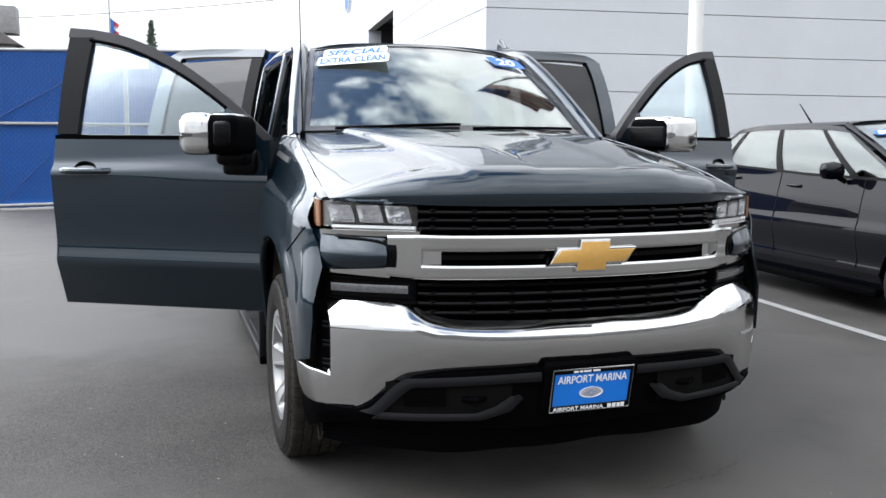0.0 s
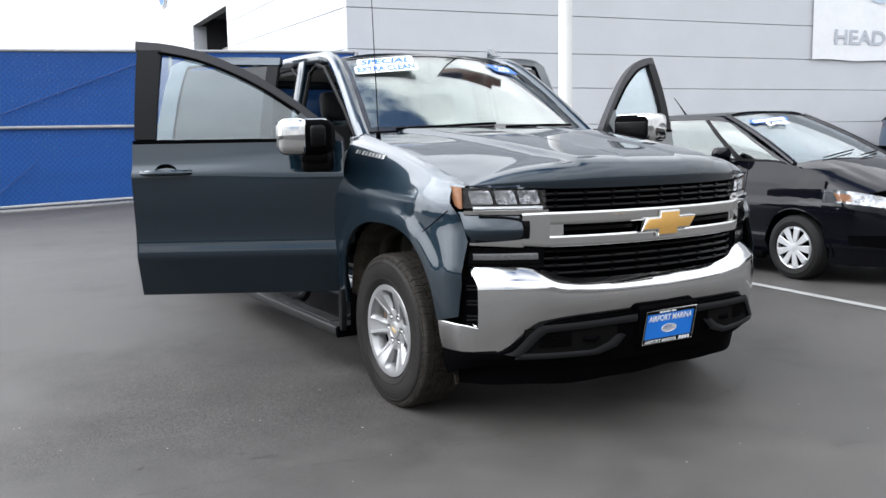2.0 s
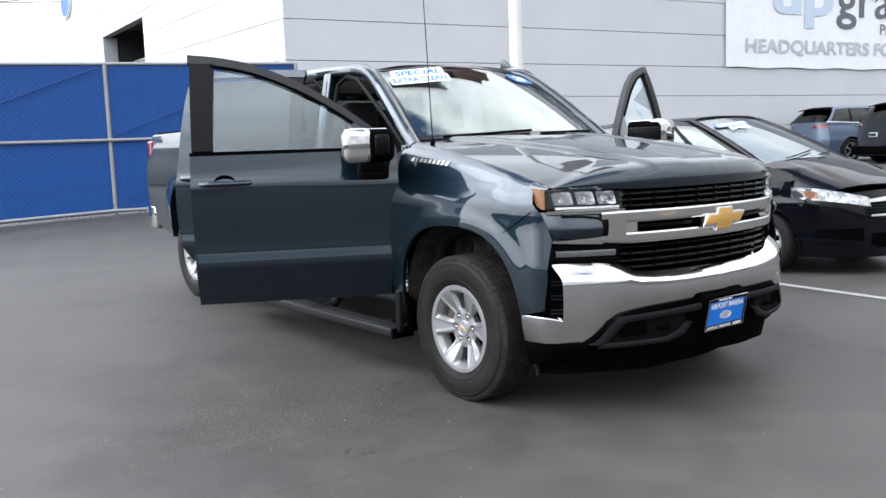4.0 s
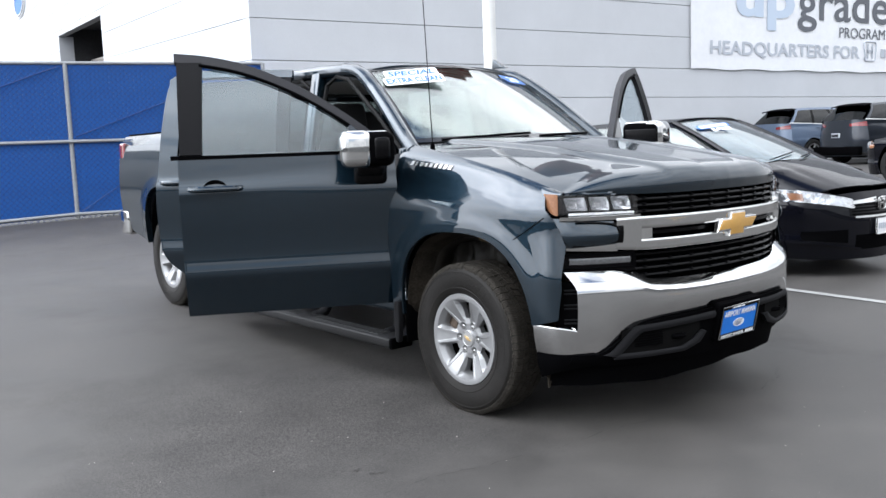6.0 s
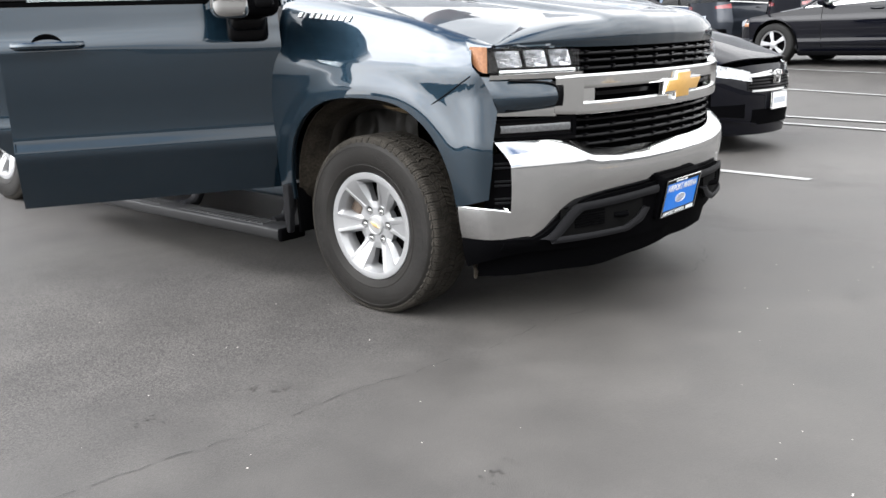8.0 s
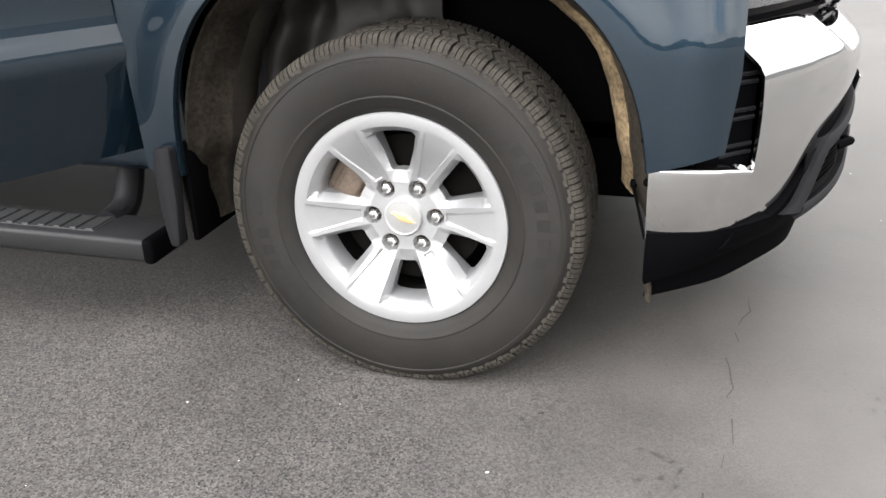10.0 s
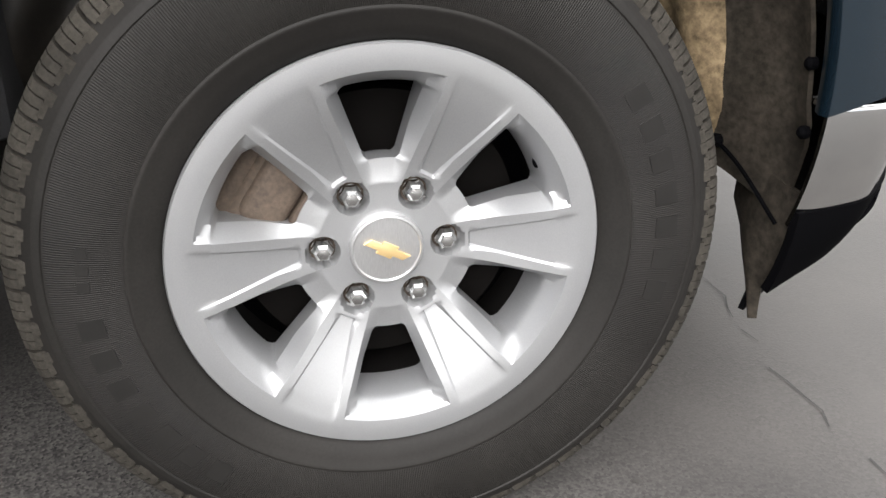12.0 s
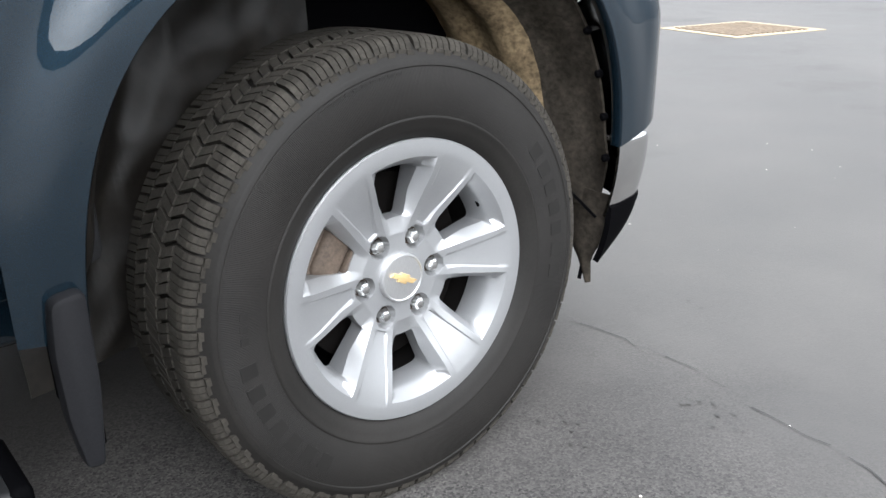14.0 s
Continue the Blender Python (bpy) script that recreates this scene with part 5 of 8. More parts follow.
# plate, its bracket and frame
def number_plate():
    m = Matrix.Translation((0.004, -0.950, 0.458)) @ Matrix.Rotation(radians(90 + 11), 4, 'X')
    br = part("plate_bracket", prism(bmesh.new(), rounded([(-0.182, -0.092), (0.182, -0.092), (0.182, 0.098), (-0.182, 0.098)], 0.018), -0.055, -0.004, "z", 0.006, m=m), BLACK, truck, "black plastic plate bracket")
    bm = bmesh.new()
    for lo, hi in (((-0.158, -0.082, -0.002), (0.158, -0.060, 0.006)), ((-0.158, 0.064, -0.002), (0.158, 0.080, 0.006)), ((-0.158, -0.082, -0.002), (-0.149, 0.080, 0.006)), ((0.149, -0.082, -0.002), (0.158, 0.080, 0.006))):
        box(bm, lo, hi, 0.002, 1, m)
    fr = part("plate_frame", bm, GLOSSBLACK, br, "chrome-edged dealer plate frame")
    part("plate_rim", tube(bmesh.new(), [m @ Vector(p) for p in ((-0.158, -0.082, 0.004), (0.158, -0.082, 0.004), (0.158, 0.080, 0.004), (-0.158, 0.080, 0.004), (-0.158, -0.082, 0.004))], 0.003, 6), CHROME, br)
    part("plate", boxed((-0.150, -0.062, -0.001), (0.150, 0.066, 0.002), m=m), PLATEBLUE, br, "bright blue dealer plate")
    lettering("word", "AIRPORT MARINA", 0.030, WHITEP, br, m @ pose(-0.137, 0.026, 0.0035), width=0.274, bold=0.012)
    lettering("word", "AIRPORT MARINA", 0.0155, WHITEP, fr, m @ pose(-0.146, -0.079, 0.007), width=0.200, bold=0.012)
    part("bar", bars(bmesh.new(), m @ pose(0.070, -0.079, 0.007), [0.015, 0.015, 0.014, 0.013], 0.0155), WHITEP, fr)
    part("bar", bars(bmesh.new(), m @ pose(-0.080, 0.069, 0.007), [0.018, 0.012, 0.03, 0.028], 0.007), WHITEP, fr)
    bm = bmesh.new()
    lathe(bm, [(1.0, -0.001), (1.0, 0.001), (0.9, 0.001), (0.9, -0.001)], 40, "z")
    bmesh.ops.transform(bm, matrix=m @ pose(0.0, -0.014, 0.003) @ Matrix.Diagonal((0.047, 0.021, 1, 1)), verts=bm.verts)
    part("oval", bm, WHITEP, br)


number_plate()


# ---- front doors and rear doors ----
def door_top(s):
    return curve_at([(0.0, 1.352), (0.12, 1.455), (0.30, 1.590), (0.52, 1.725), (0.78, 1.838), (0.98, 1.886), (1.15, 1.905)], s)


def door_x(z, skin=0.0):
    return -(curve_at(SIDE_W, z) - 0.93 - skin)


def front_door(mirror, angle):
    m = Matrix.Translation((-0.93, 0.585, 0.03 if mirror else 0)) @ Matrix.Rotation(radians(angle), 4, 'Z')
    def fin(bm):
        bmesh.ops.transform(bm, matrix=m, verts=bm.verts)
        return flip(bm) if mirror else bm
    L = 1.150
    def crease(s, z):
        # the body line that climbs towards the front and the scooped upper side
        return 0.008 * math.exp(-(((z - lerp(1.235, 1.165, s / L)) / 0.03) ** 2))
    def skin(u, v):
        s, z = L * u, lerp(0.492, 1.335, v)
        s -= 0.02 * max(0, (0.60 - z) / 0.1) * (1 - u)
        return (door_x(z) - crease(s, z), s, z)
    d = part("door", fin(sheet(bmesh.new(), skin, 24, 40, 0.012, (1, 0, 0))), PAINT, truck, "opened front door", smooth=40)
    # inner panel and rim
    part("door_card", fin(sheet(bmesh.new(), lambda u, v: (0.085 + 0.02 * math.sin(math.pi * v), lerp(0.03, L - 0.02, u), lerp(0.54, 1.36, v)), 8, 10, 0.03, (-1, 0, 0))), INTGREY, d)
    part("door_shell", fin(join(
        sheet(bmesh.new(), lambda u, v: (lerp(door_x(lerp(0.492, 1.335, v)), 0.10, u), L - 0.004, lerp(0.492, 1.335, v)), 3, 20, 0.006, (0, -1, 0)),
        sheet(bmesh.new(), lambda u, v: (lerp(door_x(lerp(0.492, 1.335, v)), 0.10, u), 0.004, lerp(0.492, 1.335, v)), 3, 20, 0.006, (0, 1, 0)),
        sheet(bmesh.new(), lambda u, v: (lerp(door_x(0.492), 0.10, u), lerp(0.0, L, v), 0.496), 3, 10, 0.006, (0, 0, 1)))), PAINT, d)
    # window frame: the sloping and rear bars, and the solid corner at the mirror
    def frame_bar(u, v):
        s = L * u
        z = door_top(s) - 0.048 * (1 - v)
        return (door_x(z), s, z)
    part("window_frame", fin(sheet(bmesh.new(), frame_bar, 40, 3, 0.045, (1, 0, 0))), FRAMEP, d, "matt dark window frame", smooth=60)
    def corner(u, v):
        s = lerp(0.004, 0.245, u)
        z = lerp(1.330, max(1.335, door_top(s) - 0.040), v)
        return (door_x(z) + 0.002, s, z)
    part("mirror_corner", fin(sheet(bmesh.new(), corner, 10, 6, 0.03, (1, 0, 0))), PAINT, d)
    part("belt_trim", fin(sheet(bmesh.new(), lambda u, v: (door_x(1.345) - 0.005, lerp(0.235, L - 0.004, u), lerp(1.335, 1.354, v)), 10, 2, 0.03, (1, 0, 0))), BLACK, d)
    part("window_seal", fin(tube(bmesh.new(), [(door_x(door_top(s) - 0.056) - 0.002, s, door_top(s) - 0.056) for s in [0.24 + 0.78 * k / 20 for k in range(21)]], 0.009, 6)), BLACK, d)
    part("pillar_cover", fin(sheet(bmesh.new(), lambda u, v: (door_x(lerp(1.36, door_top(1.08) - 0.05, v)) - 0.003, lerp(1.025 - 0.02 * v, L - 0.012, u), lerp(1.36, door_top(1.08) - 0.046, v)), 3, 10, 0.03, (1, 0, 0))), GREYPLAST, d, "matt dark pillar cover")
    def pane(u, v):
        s = lerp(0.245, 1.03, u)
        z = lerp(1.352, door_top(s) - 0.050, v)
        return (door_x(z) + 0.014, s, z)
    g = part("window", fin(sheet(bmesh.new(), pane, 20, 10, 0.004, (1, 0, 0))), GLASS, d, "clear side window glass")
    g.visible_shadow = False
    # handle with its bowl
    hz = 1.178
    bowl = bmesh.new()
    lathe(bowl, [(0.001, 0.012), (0.5, 0.010), (0.85, 0.004), (1.0, -0.002), (0.98, 0.03)], 28, "x")
    bmesh.ops.transform(bowl, matrix=Matrix.Translation((door_x(hz) + 0.002, 0.965, hz)) @ Matrix.Diagonal((1, 0.062, 0.048, 1)), verts=bowl.verts)
    part("handle_bowl", fin(bowl), GLOSSBLACK, d)
    hb = tube(bmesh.new(), along(smoothed([(door_x(hz) + 0.004, 0.83, hz), (door_x(hz) - 0.030, 0.86, hz), (door_x(hz) - 0.040, 0.97, hz), (door_x(hz) - 0.030, 1.06, hz), (door_x(hz) + 0.004, 1.095, hz)], 2), 18), 0.016, 10)
    part("handle", fin(hb), PAINT, d, "body-coloured door handle")
    # mirror: a black head with a chrome cap over its outer half
    mir = part("mirror", fin(boxed((-0.322, 0.034, 1.268), (-0.06, 0.300, 1.446), 0.045, 5)), BLACK, d, "door mirror with a chrome cap", smooth=50)
    part("mirror_cap", fin(boxed((-0.332, 0.150 if not mirror else 0.040, 1.264), (-0.19, 0.314, 1.454), 0.046, 5)), CHROME, mir, "chrome mirror cap", smooth=50)
    part("cap_top", fin(boxed((-0.25, 0.060, 1.415), (-0.075, 0.304, 1.452), 0.018, 3)), CHROME, mir, smooth=50)
    part("mirror_front", fin(boxed((-0.335, 0.060, 1.300), (-0.28, 0.146, 1.418), 0.022, 4)) if not mirror else fin(boxed((-0.30, 0.028, 1.29), (-0.08, 0.046, 1.40), 0.012, 3)), GLOSSBLACK, mir)
    part("mirror_glass", fin(boxed((-0.30, 0.309, 1.305), (-0.08, 0.317, 1.42), 0.002)), CHROME, mir)
    part("mirror_arm", fin(join(boxed((-0.15, 0.07, 1.215), (0.03, 0.225, 1.30), 0.03, 3), boxed((-0.07, 0.05, 1.165), (0.02, 0.23, 1.30), 0.03, 3))), GLOSSBLACK, mir)
    # hinges
    for z in (0.70, 1.10):
        part("hinge", fin(boxed((0.02, -0.07, z), (0.08, 0.04, z + 0.06), 0.008)), BLACK, d)
    return d


front_door(False, 61)
front_door(True, 68)


def rear_door(mirror, angle):
    m = Matrix.Translation((-0.92, 1.76, 0.06 if mirror else 0)) @ Matrix.Rotation(radians(angle), 4, 'Z')
    def fin(bm):
        bmesh.ops.transform(bm, matrix=m, verts=bm.verts)
        return flip(bm) if mirror else bm
    L = 0.95
    def edge(z):
        # the rear edge curls forward round the wheel at the bottom and leans forward at the top
        return curve_at([(0.49, 0.72), (0.56, 0.80), (0.64, 0.885), (0.76, 0.930), (0.95, 0.940), (1.36, 0.915), (1.65, 0.895), (1.82, 0.875), (1.90, 0.84), (1.94, 0.78)], z)
    def skin(u, v):
        z = lerp(0.492, 1.345, v)
        return (door_x(z), edge(z) * u, z)
    d = part("door", fin(sheet(bmesh.new(), skin, 16, 36, 0.012, (1, 0, 0))), PAINT, truck, "opened rear door", smooth=40)
    part("door_card", fin(sheet(bmesh.new(), lambda u, v: (0.085, lerp(0.03, edge(lerp(0.54, 1.36, v)) - 0.02, u), lerp(0.54, 1.36, v)), 8, 10, 0.03, (-1, 0, 0))), INTGREY, d)
    part("door_shell", fin(join(
        sheet(bmesh.new(), lambda u, v: (lerp(door_x(lerp(0.492, 1.345, v)), 0.09, u), edge(lerp(0.492, 1.345, v)) - 0.004, lerp(0.492, 1.345, v)), 3, 20, 0.006, (0, -1, 0)),
        sheet(bmesh.new(), lambda u, v: (lerp(door_x(0.492), 0.09, u), lerp(0.0, 0.70, v), 0.496), 3, 8, 0.006, (0, 0, 1)))), PAINT, d)
    top = lambda s: curve_at([(0.0, 1.905), (0.45, 1.928), (0.70, 1.930), (0.80, 1.915), (0.86, 1.88)], s)
    def top_bar(u, v):
        s = 0.87 * u
        z = top(s) - 0.05 * (1 - v)
        return (door_x(z), s, z)
    part("window_frame", fin(join(sheet(bmesh.new(), top_bar, 16, 2, 0.04, (1, 0, 0)),
         sheet(bmesh.new(), lambda u, v: (door_x(lerp(1.34, 1.90, v)), lerp(edge(lerp(1.34, 1.90, v)) - 0.13, edge(lerp(1.34, 1.90, v)), u), lerp(1.34, 1.90, v)), 3, 14, 0.04, (1, 0, 0)))), PAINT, d, "painted window frame", smooth=60)
    part("pillar_cover", fin(sheet(bmesh.new(), lambda u, v: (door_x(lerp(1.36, 1.85, v)) - 0.002, lerp(0.005, 0.09, u), lerp(1.36, 1.85, v)), 3, 10, 0.03, (1, 0, 0))), GREYPLAST, d)
    part("belt_trim", fin(sheet(bmesh.new(), lambda u, v: (door_x(1.345) - 0.006, lerp(0.0, 0.83, u), lerp(1.332, 1.360, v)), 10, 2, 0.03, (1, 0, 0))), BLACK, d)
    g = part("window", fin(sheet(bmesh.new(), lambda u, v: (door_x(lerp(1.352, 1.85, v)) + 0.014, lerp(0.08, edge(lerp(1.352, 1.85, v)) - 0.12, u), lerp(1.352, 1.85, v)), 10, 10, 0.004, (1, 0, 0))), DARKGLASS, d, "dark tinted side window glass")
    hz = 1.185
    hb = tube(bmesh.new(), along(smoothed([(door_x(hz) + 0.004, 0.64, hz), (door_x(hz) - 0.030, 0.67, hz), (door_x(hz) - 0.040, 0.77, hz), (door_x(hz) - 0.030, 0.86, hz), (door_x(hz) + 0.004, 0.89, hz)], 2), 18), 0.016, 10)
    part("handle", fin(hb), PAINT, d)
    return d


rear_door(False, 41)
rear_door(True, 70)


# ---- bed ----
BZ, BY1, LIFT = 1.475, 4.80, 0.115   # the ground climbs under the rear axle
def make_bedside():
    c = Vector((3.745, 0.385 + LIFT))
    outline = [(2.925, 0.60), (2.925, 1.0), (2.925, BZ), (3.4, BZ), (4.0, BZ), (4.5, BZ), (BY1, BZ), (BY1, 1.1), (BY1, 0.80), (4.62, 0.70)]
    a0, a1 = math.atan2(0.60 - c.y, 2.925 - 3.745), math.atan2(0.70 - c.y, 4.62 - 3.745)
    bm, rows, n, mm = bmesh.new(), [], 80, 14
    def w(z):
        return curve_at([(0.50, 0.94), (0.7, 0.965), (1.0, 0.995), (1.2, 0.995), (1.30, 0.985), (1.42, 0.965), (1.475, 0.950), (1.52, 0.93)], z)
    for i in range(n + 1):
        a = lerp(a0, a1, i / n)
        ra, ro = arch_r(a, 0.50, 0.62), ray_to(outline, c, a)
        d = Vector((math.cos(a), math.sin(a)))
        row = [bm.verts.new((-(w(c.y + d.y * ra) + 0.02 - 0.05), c.x + d.x * ra, c.y + d.y * ra))]
        for j in range(mm + 1):
            r = lerp(ra, max(ro, ra + 0.01), j / mm)
            p = c + d * r
            row.append(bm.verts.new((-(w(p.y) + 0.022 * math.exp(-(((r - ra) / 0.07) ** 2))), p.x, p.y)))
        rows.append(row)
    for a, b in zip(rows, rows[1:]):
        for j in range(len(a) - 1):
            bm.faces.new((a[j], a[j + 1], b[j + 1], b[j]))
    bmesh.ops.recalc_face_normals(bm, faces=bm.faces)
    bmesh.ops.solidify(bm, geom=bm.faces[:], thickness=0.004)
    return bm


both("bedside", make_bedside, PAINT, smooth=40)
both("bed_rail", lambda: prism(bmesh.new(), [(-0.951, BZ + 0.001), (-0.935, BZ + 0.045), (-0.905, BZ + 0.085), (-0.87, BZ + 0.095), (-0.80, BZ + 0.090), (-0.80, BZ)], 2.93, BY1, "y", 0.006), PAINT)
both("rail_cap", lambda: boxed((-0.885, 2.96, BZ + 0.093), (-0.80, BY1 - 0.02, BZ + 0.103), 0.004), BLACK)
both("bed_inner", lambda: boxed((-0.83, 2.95, 0.75), (-0.80, BY1 - 0.05, BZ), 0.01), BLACK)
part("bed_floor", boxed((-0.90, 2.93, 0.72), (0.90, BY1 - 0.03, 0.76), 0.01), BLACK, truck)
part("bed_front", boxed((-0.90, 2.93, 0.74), (0.90, 2.96, BZ), 0.01), PAINT, truck)
part("tailgate", boxed((-0.80, BY1 - 0.06, 0.78), (0.80, BY1 + 0.01, BZ + 0.08), 0.02, 2), PAINT, truck)
both("tail_lamp", lambda: boxed((-0.975, BY1 - 0.10, 1.16), (-0.80, BY1 + 0.012, 1.50), 0.02, 3), REDLENS, label="red tail lamp")
part("rear_bumper", join(boxed((-0.95, BY1 + 0.0, 0.66), (0.95, BY1 + 0.11, 0.89), 0.04, 3), boxed((-0.99, BY1 - 0.14, 0.66), (-0.90, BY1 + 0.08, 0.89), 0.03, 3)), CHROME, truck, "chrome rear bumper")
part("hitch", boxed((-0.06, BY1 - 0.10, 0.50), (0.06, BY1 + 0.16, 0.60), 0.01), BLACK, truck)
# frame rails, axles, engine-bay bulk, so that no light passes below
both("chassis_rail", lambda: boxed((-0.52, -0.60, 0.44), (-0.40, 4.70, 0.60), 0.01), BLACK)
part("engine_bay", boxed((-0.60, -0.72, 0.50), (0.60, 0.52, 1.02), 0.03), BLACK, truck)
part("front_axle", join(tube(bmesh.new(), [(-0.72, 0, HUBZ), (0.72, 0, HUBZ)], 0.045, 10), tube(bmesh.new(), [(-0.68, -0.03, 0.55), (-0.42, -0.10, 0.50)], 0.03, 8), tube(bmesh.new(), [(0.68, -0.03, 0.55), (0.42, -0.10, 0.50)], 0.03, 8)), BLACK, truck)
part("rear_axle", join(tube(bmesh.new(), [(-0.72, 3.745, HUBZ + LIFT), (0.72, 3.745, HUBZ + LIFT)], 0.06, 10), lathe(bmesh.new(), [(0.05, -0.1), (0.15, -0.06), (0.15, 0.06), (0.05, 0.1)], 16, "x", (0, 3.745, HUBZ + LIFT))), BLACK, truck)
part("fuel_tank", boxed((-0.40, 1.2, 0.42), (0.40, 3.0, 0.60), 0.05, 3), BLACK, truck)

# ---- wheels; local o is the distance outwards from the rim's lip, the wheel's axis is x ----
def tyre_material():
    m = material("tyre_sidewall_rubber", (0.0122, 0.0112, 0.0101), 0.60, ior=1.25, blotch=(6, 0.25), grain=(300, 0.2, 0.1), depth=0.0004)
    nt = m.node_tree
    N, L = nt.nodes, nt.links
    b = N["Principled BSDF"]
    co = N.new("ShaderNodeTexCoord")
    sep = N.new("ShaderNodeSeparateXYZ")
    L.new(co.outputs["Object"], sep.inputs[0])
    at = N.new("ShaderNodeMath")
    at.operation = 'ARCTAN2'
    L.new(sep.outputs["Y"], at.inputs[0])
    L.new(sep.outputs["Z"], at.inputs[1])
    mul = N.new("ShaderNodeMath")
    mul.operation = 'MULTIPLY'
    mul.inputs[1].default_value = 820
    L.new(at.outputs[0], mul.inputs[0])
    sn = N.new("ShaderNodeMath")
    sn.operation = 'SINE'
    L.new(mul.outputs[0], sn.inputs[0])
    ln = N.new("ShaderNodeVectorMath")
    ln.operation = 'LENGTH'
    cmb = N.new("ShaderNodeCombineXYZ")
    L.new(sep.outputs["Y"], cmb.inputs[1])
    L.new(sep.outputs["Z"], cmb.inputs[2])
    L.new(cmb.outputs[0], ln.inputs[0])
    ramp = N.new("ShaderNodeValToRGB")
    el = ramp.color_ramp.elements
    el[0].position, el[0].color = 0.271, (0, 0, 0, 1)
    el[1].position, el[1].color = 0.273, (1, 1, 1, 1)
    e = el.new(0.342)
    e.color = (1, 1, 1, 1)
    e = el.new(0.344)
    e.color = (0, 0, 0, 1)
    L.new(ln.outputs["Value"], ramp.inputs["Fac"])
    k = N.new("ShaderNodeMath")
    k.operation = 'MULTIPLY'
    L.new(sn.outputs[0], k.inputs[0])
    L.new(ramp.outputs["Color"], k.inputs[1])
    bp = N.new("ShaderNodeBump")
    bp.inputs["Strength"].default_value = 0.55
    bp.inputs["Distance"].default_value = 0.0006
    L.new(k.outputs[0], bp.inputs["Height"])
    L.new(bp.outputs["Normal"], b.inputs["Normal"])
    return m


SIDEWALL = tyre_material()
TREAD = material("dusty_tread_rubber", (0.026, 0.0232, 0.0192), 0.85, ior=1.25, blotch=(18, 0.35), grain=(260, 0.35, 0.3), depth=0.0006)
LETTER = material("raised_tyre_letter", (0.0100, 0.0093, 0.0085), 0.60, ior=1.28, blotch=(20, 0.2))
GOLDCAP = material("pale_gold_badge", (0.58, 0.42, 0.20), 0.35, 0.5, blotch=(60, 0.06))
NUT = material("chrome_nut", (0.70, 0.70, 0.69), 0.16, 1.0, grain=(90, 0.06))
BRUSHED = material("brushed_cap", (0.60, 0.60, 0.60), 0.32, 0.9, grain=(120, 0.08), stretch=(1, 6, 1))


def smooth01(a, b, x):
    t = min(1.0, max(0.0, (x - a) / (b - a)))
    return t * t * (3 - 2 * t)


def rim_dish(r):
    """Depth of the spokes' outer surface: flat hub, then a sweep out to the lip."""
    return -0.040 + 0.040 * smooth01(0.066, 0.226, r)


def rim_height(r, phi):
    """Height of the rim's face; phi is the angle from the middle of a window, 0 to 30 degrees."""
    t = r * math.sin(phi)
    tr, th = ridge(r), hole_half(r)
    h = rim_dish(r)
    if t < tr + 1e-6:
        k = min(1.0, max(0.0, (tr - t) / max(1e-4, tr - th)))
        k = max(0.0, k - 0.06) / 0.94 if k < 0.97 else 1.0
        inner = min(1.0, max(0.0, (r - 0.076) / 0.027)) * lerp(0.34, 1.0, min(1.0, max(0.0, (r - 0.103) / 0.045)))
        k = min(k * max(inner, 0.001) if r < 0.148 else k, inner, max(0.0, (0.2060 - r) / 0.0160))
        return h - 0.026 * k
    # a flat rib along the window's edge, then the sunk face of the spoke
    e = t - tr - rib_width(r)
    sunk = lerp(0.0052, 0.0010, min(1.0, max(0.0, (r - 0.095) / 0.105))) * (1 - smooth01(0.200, 0.214, r))
    return h - sunk * smooth01(0.0935, 0.0965, r) * min(1.0, max(0.0, e / 0.0024))


def spoke_angles(r):
    """Angles from a rib's inner edge to the middle of the spoke."""
    pr, w = math.asin(min(1, ridge(r) / r)), rib_width(r)
    mid = math.pi / 6
    marks = [ridge(r) + w * 0.5, ridge(r) + w, ridge(r) + w + 0.0012, ridge(r) + w + 0.0024]
    out = [pr] + [min(lerp(pr, mid, 0.25 + 0.17 * i), math.asin(min(1, m / r))) for i, m in enumerate(marks)]
    return out + [lerp(out[-1], mid, k / 6) for k in range(1, 7)]


def rib_width(r):
    return lerp(0.0118, 0.0070, min(1.0, max(0.0, (r - 0.095) / 0.115)))


def ridge(r):
    if r < 0.076:
        return 0.0205 * r / 0.076
    return lerp(0.0205, 0.0700, (r - 0.076) / 0.1435)


def hole_half(r):
    if r < 0.103:
        return 0.0165 * r / 0.103 * 0.9
    t = lerp(0.0180, 0.0455, min(1.0, (r - 0.103) / 0.087))
    e = abs(2 * (r - 0.1465) / 0.087)
    if e > 0.88:
        t *= 1 - 0.20 * min(1, (e - 0.88) / 0.12) ** 2
    return min(t, ridge(r) - 0.006)


R_LUG = 0.06985


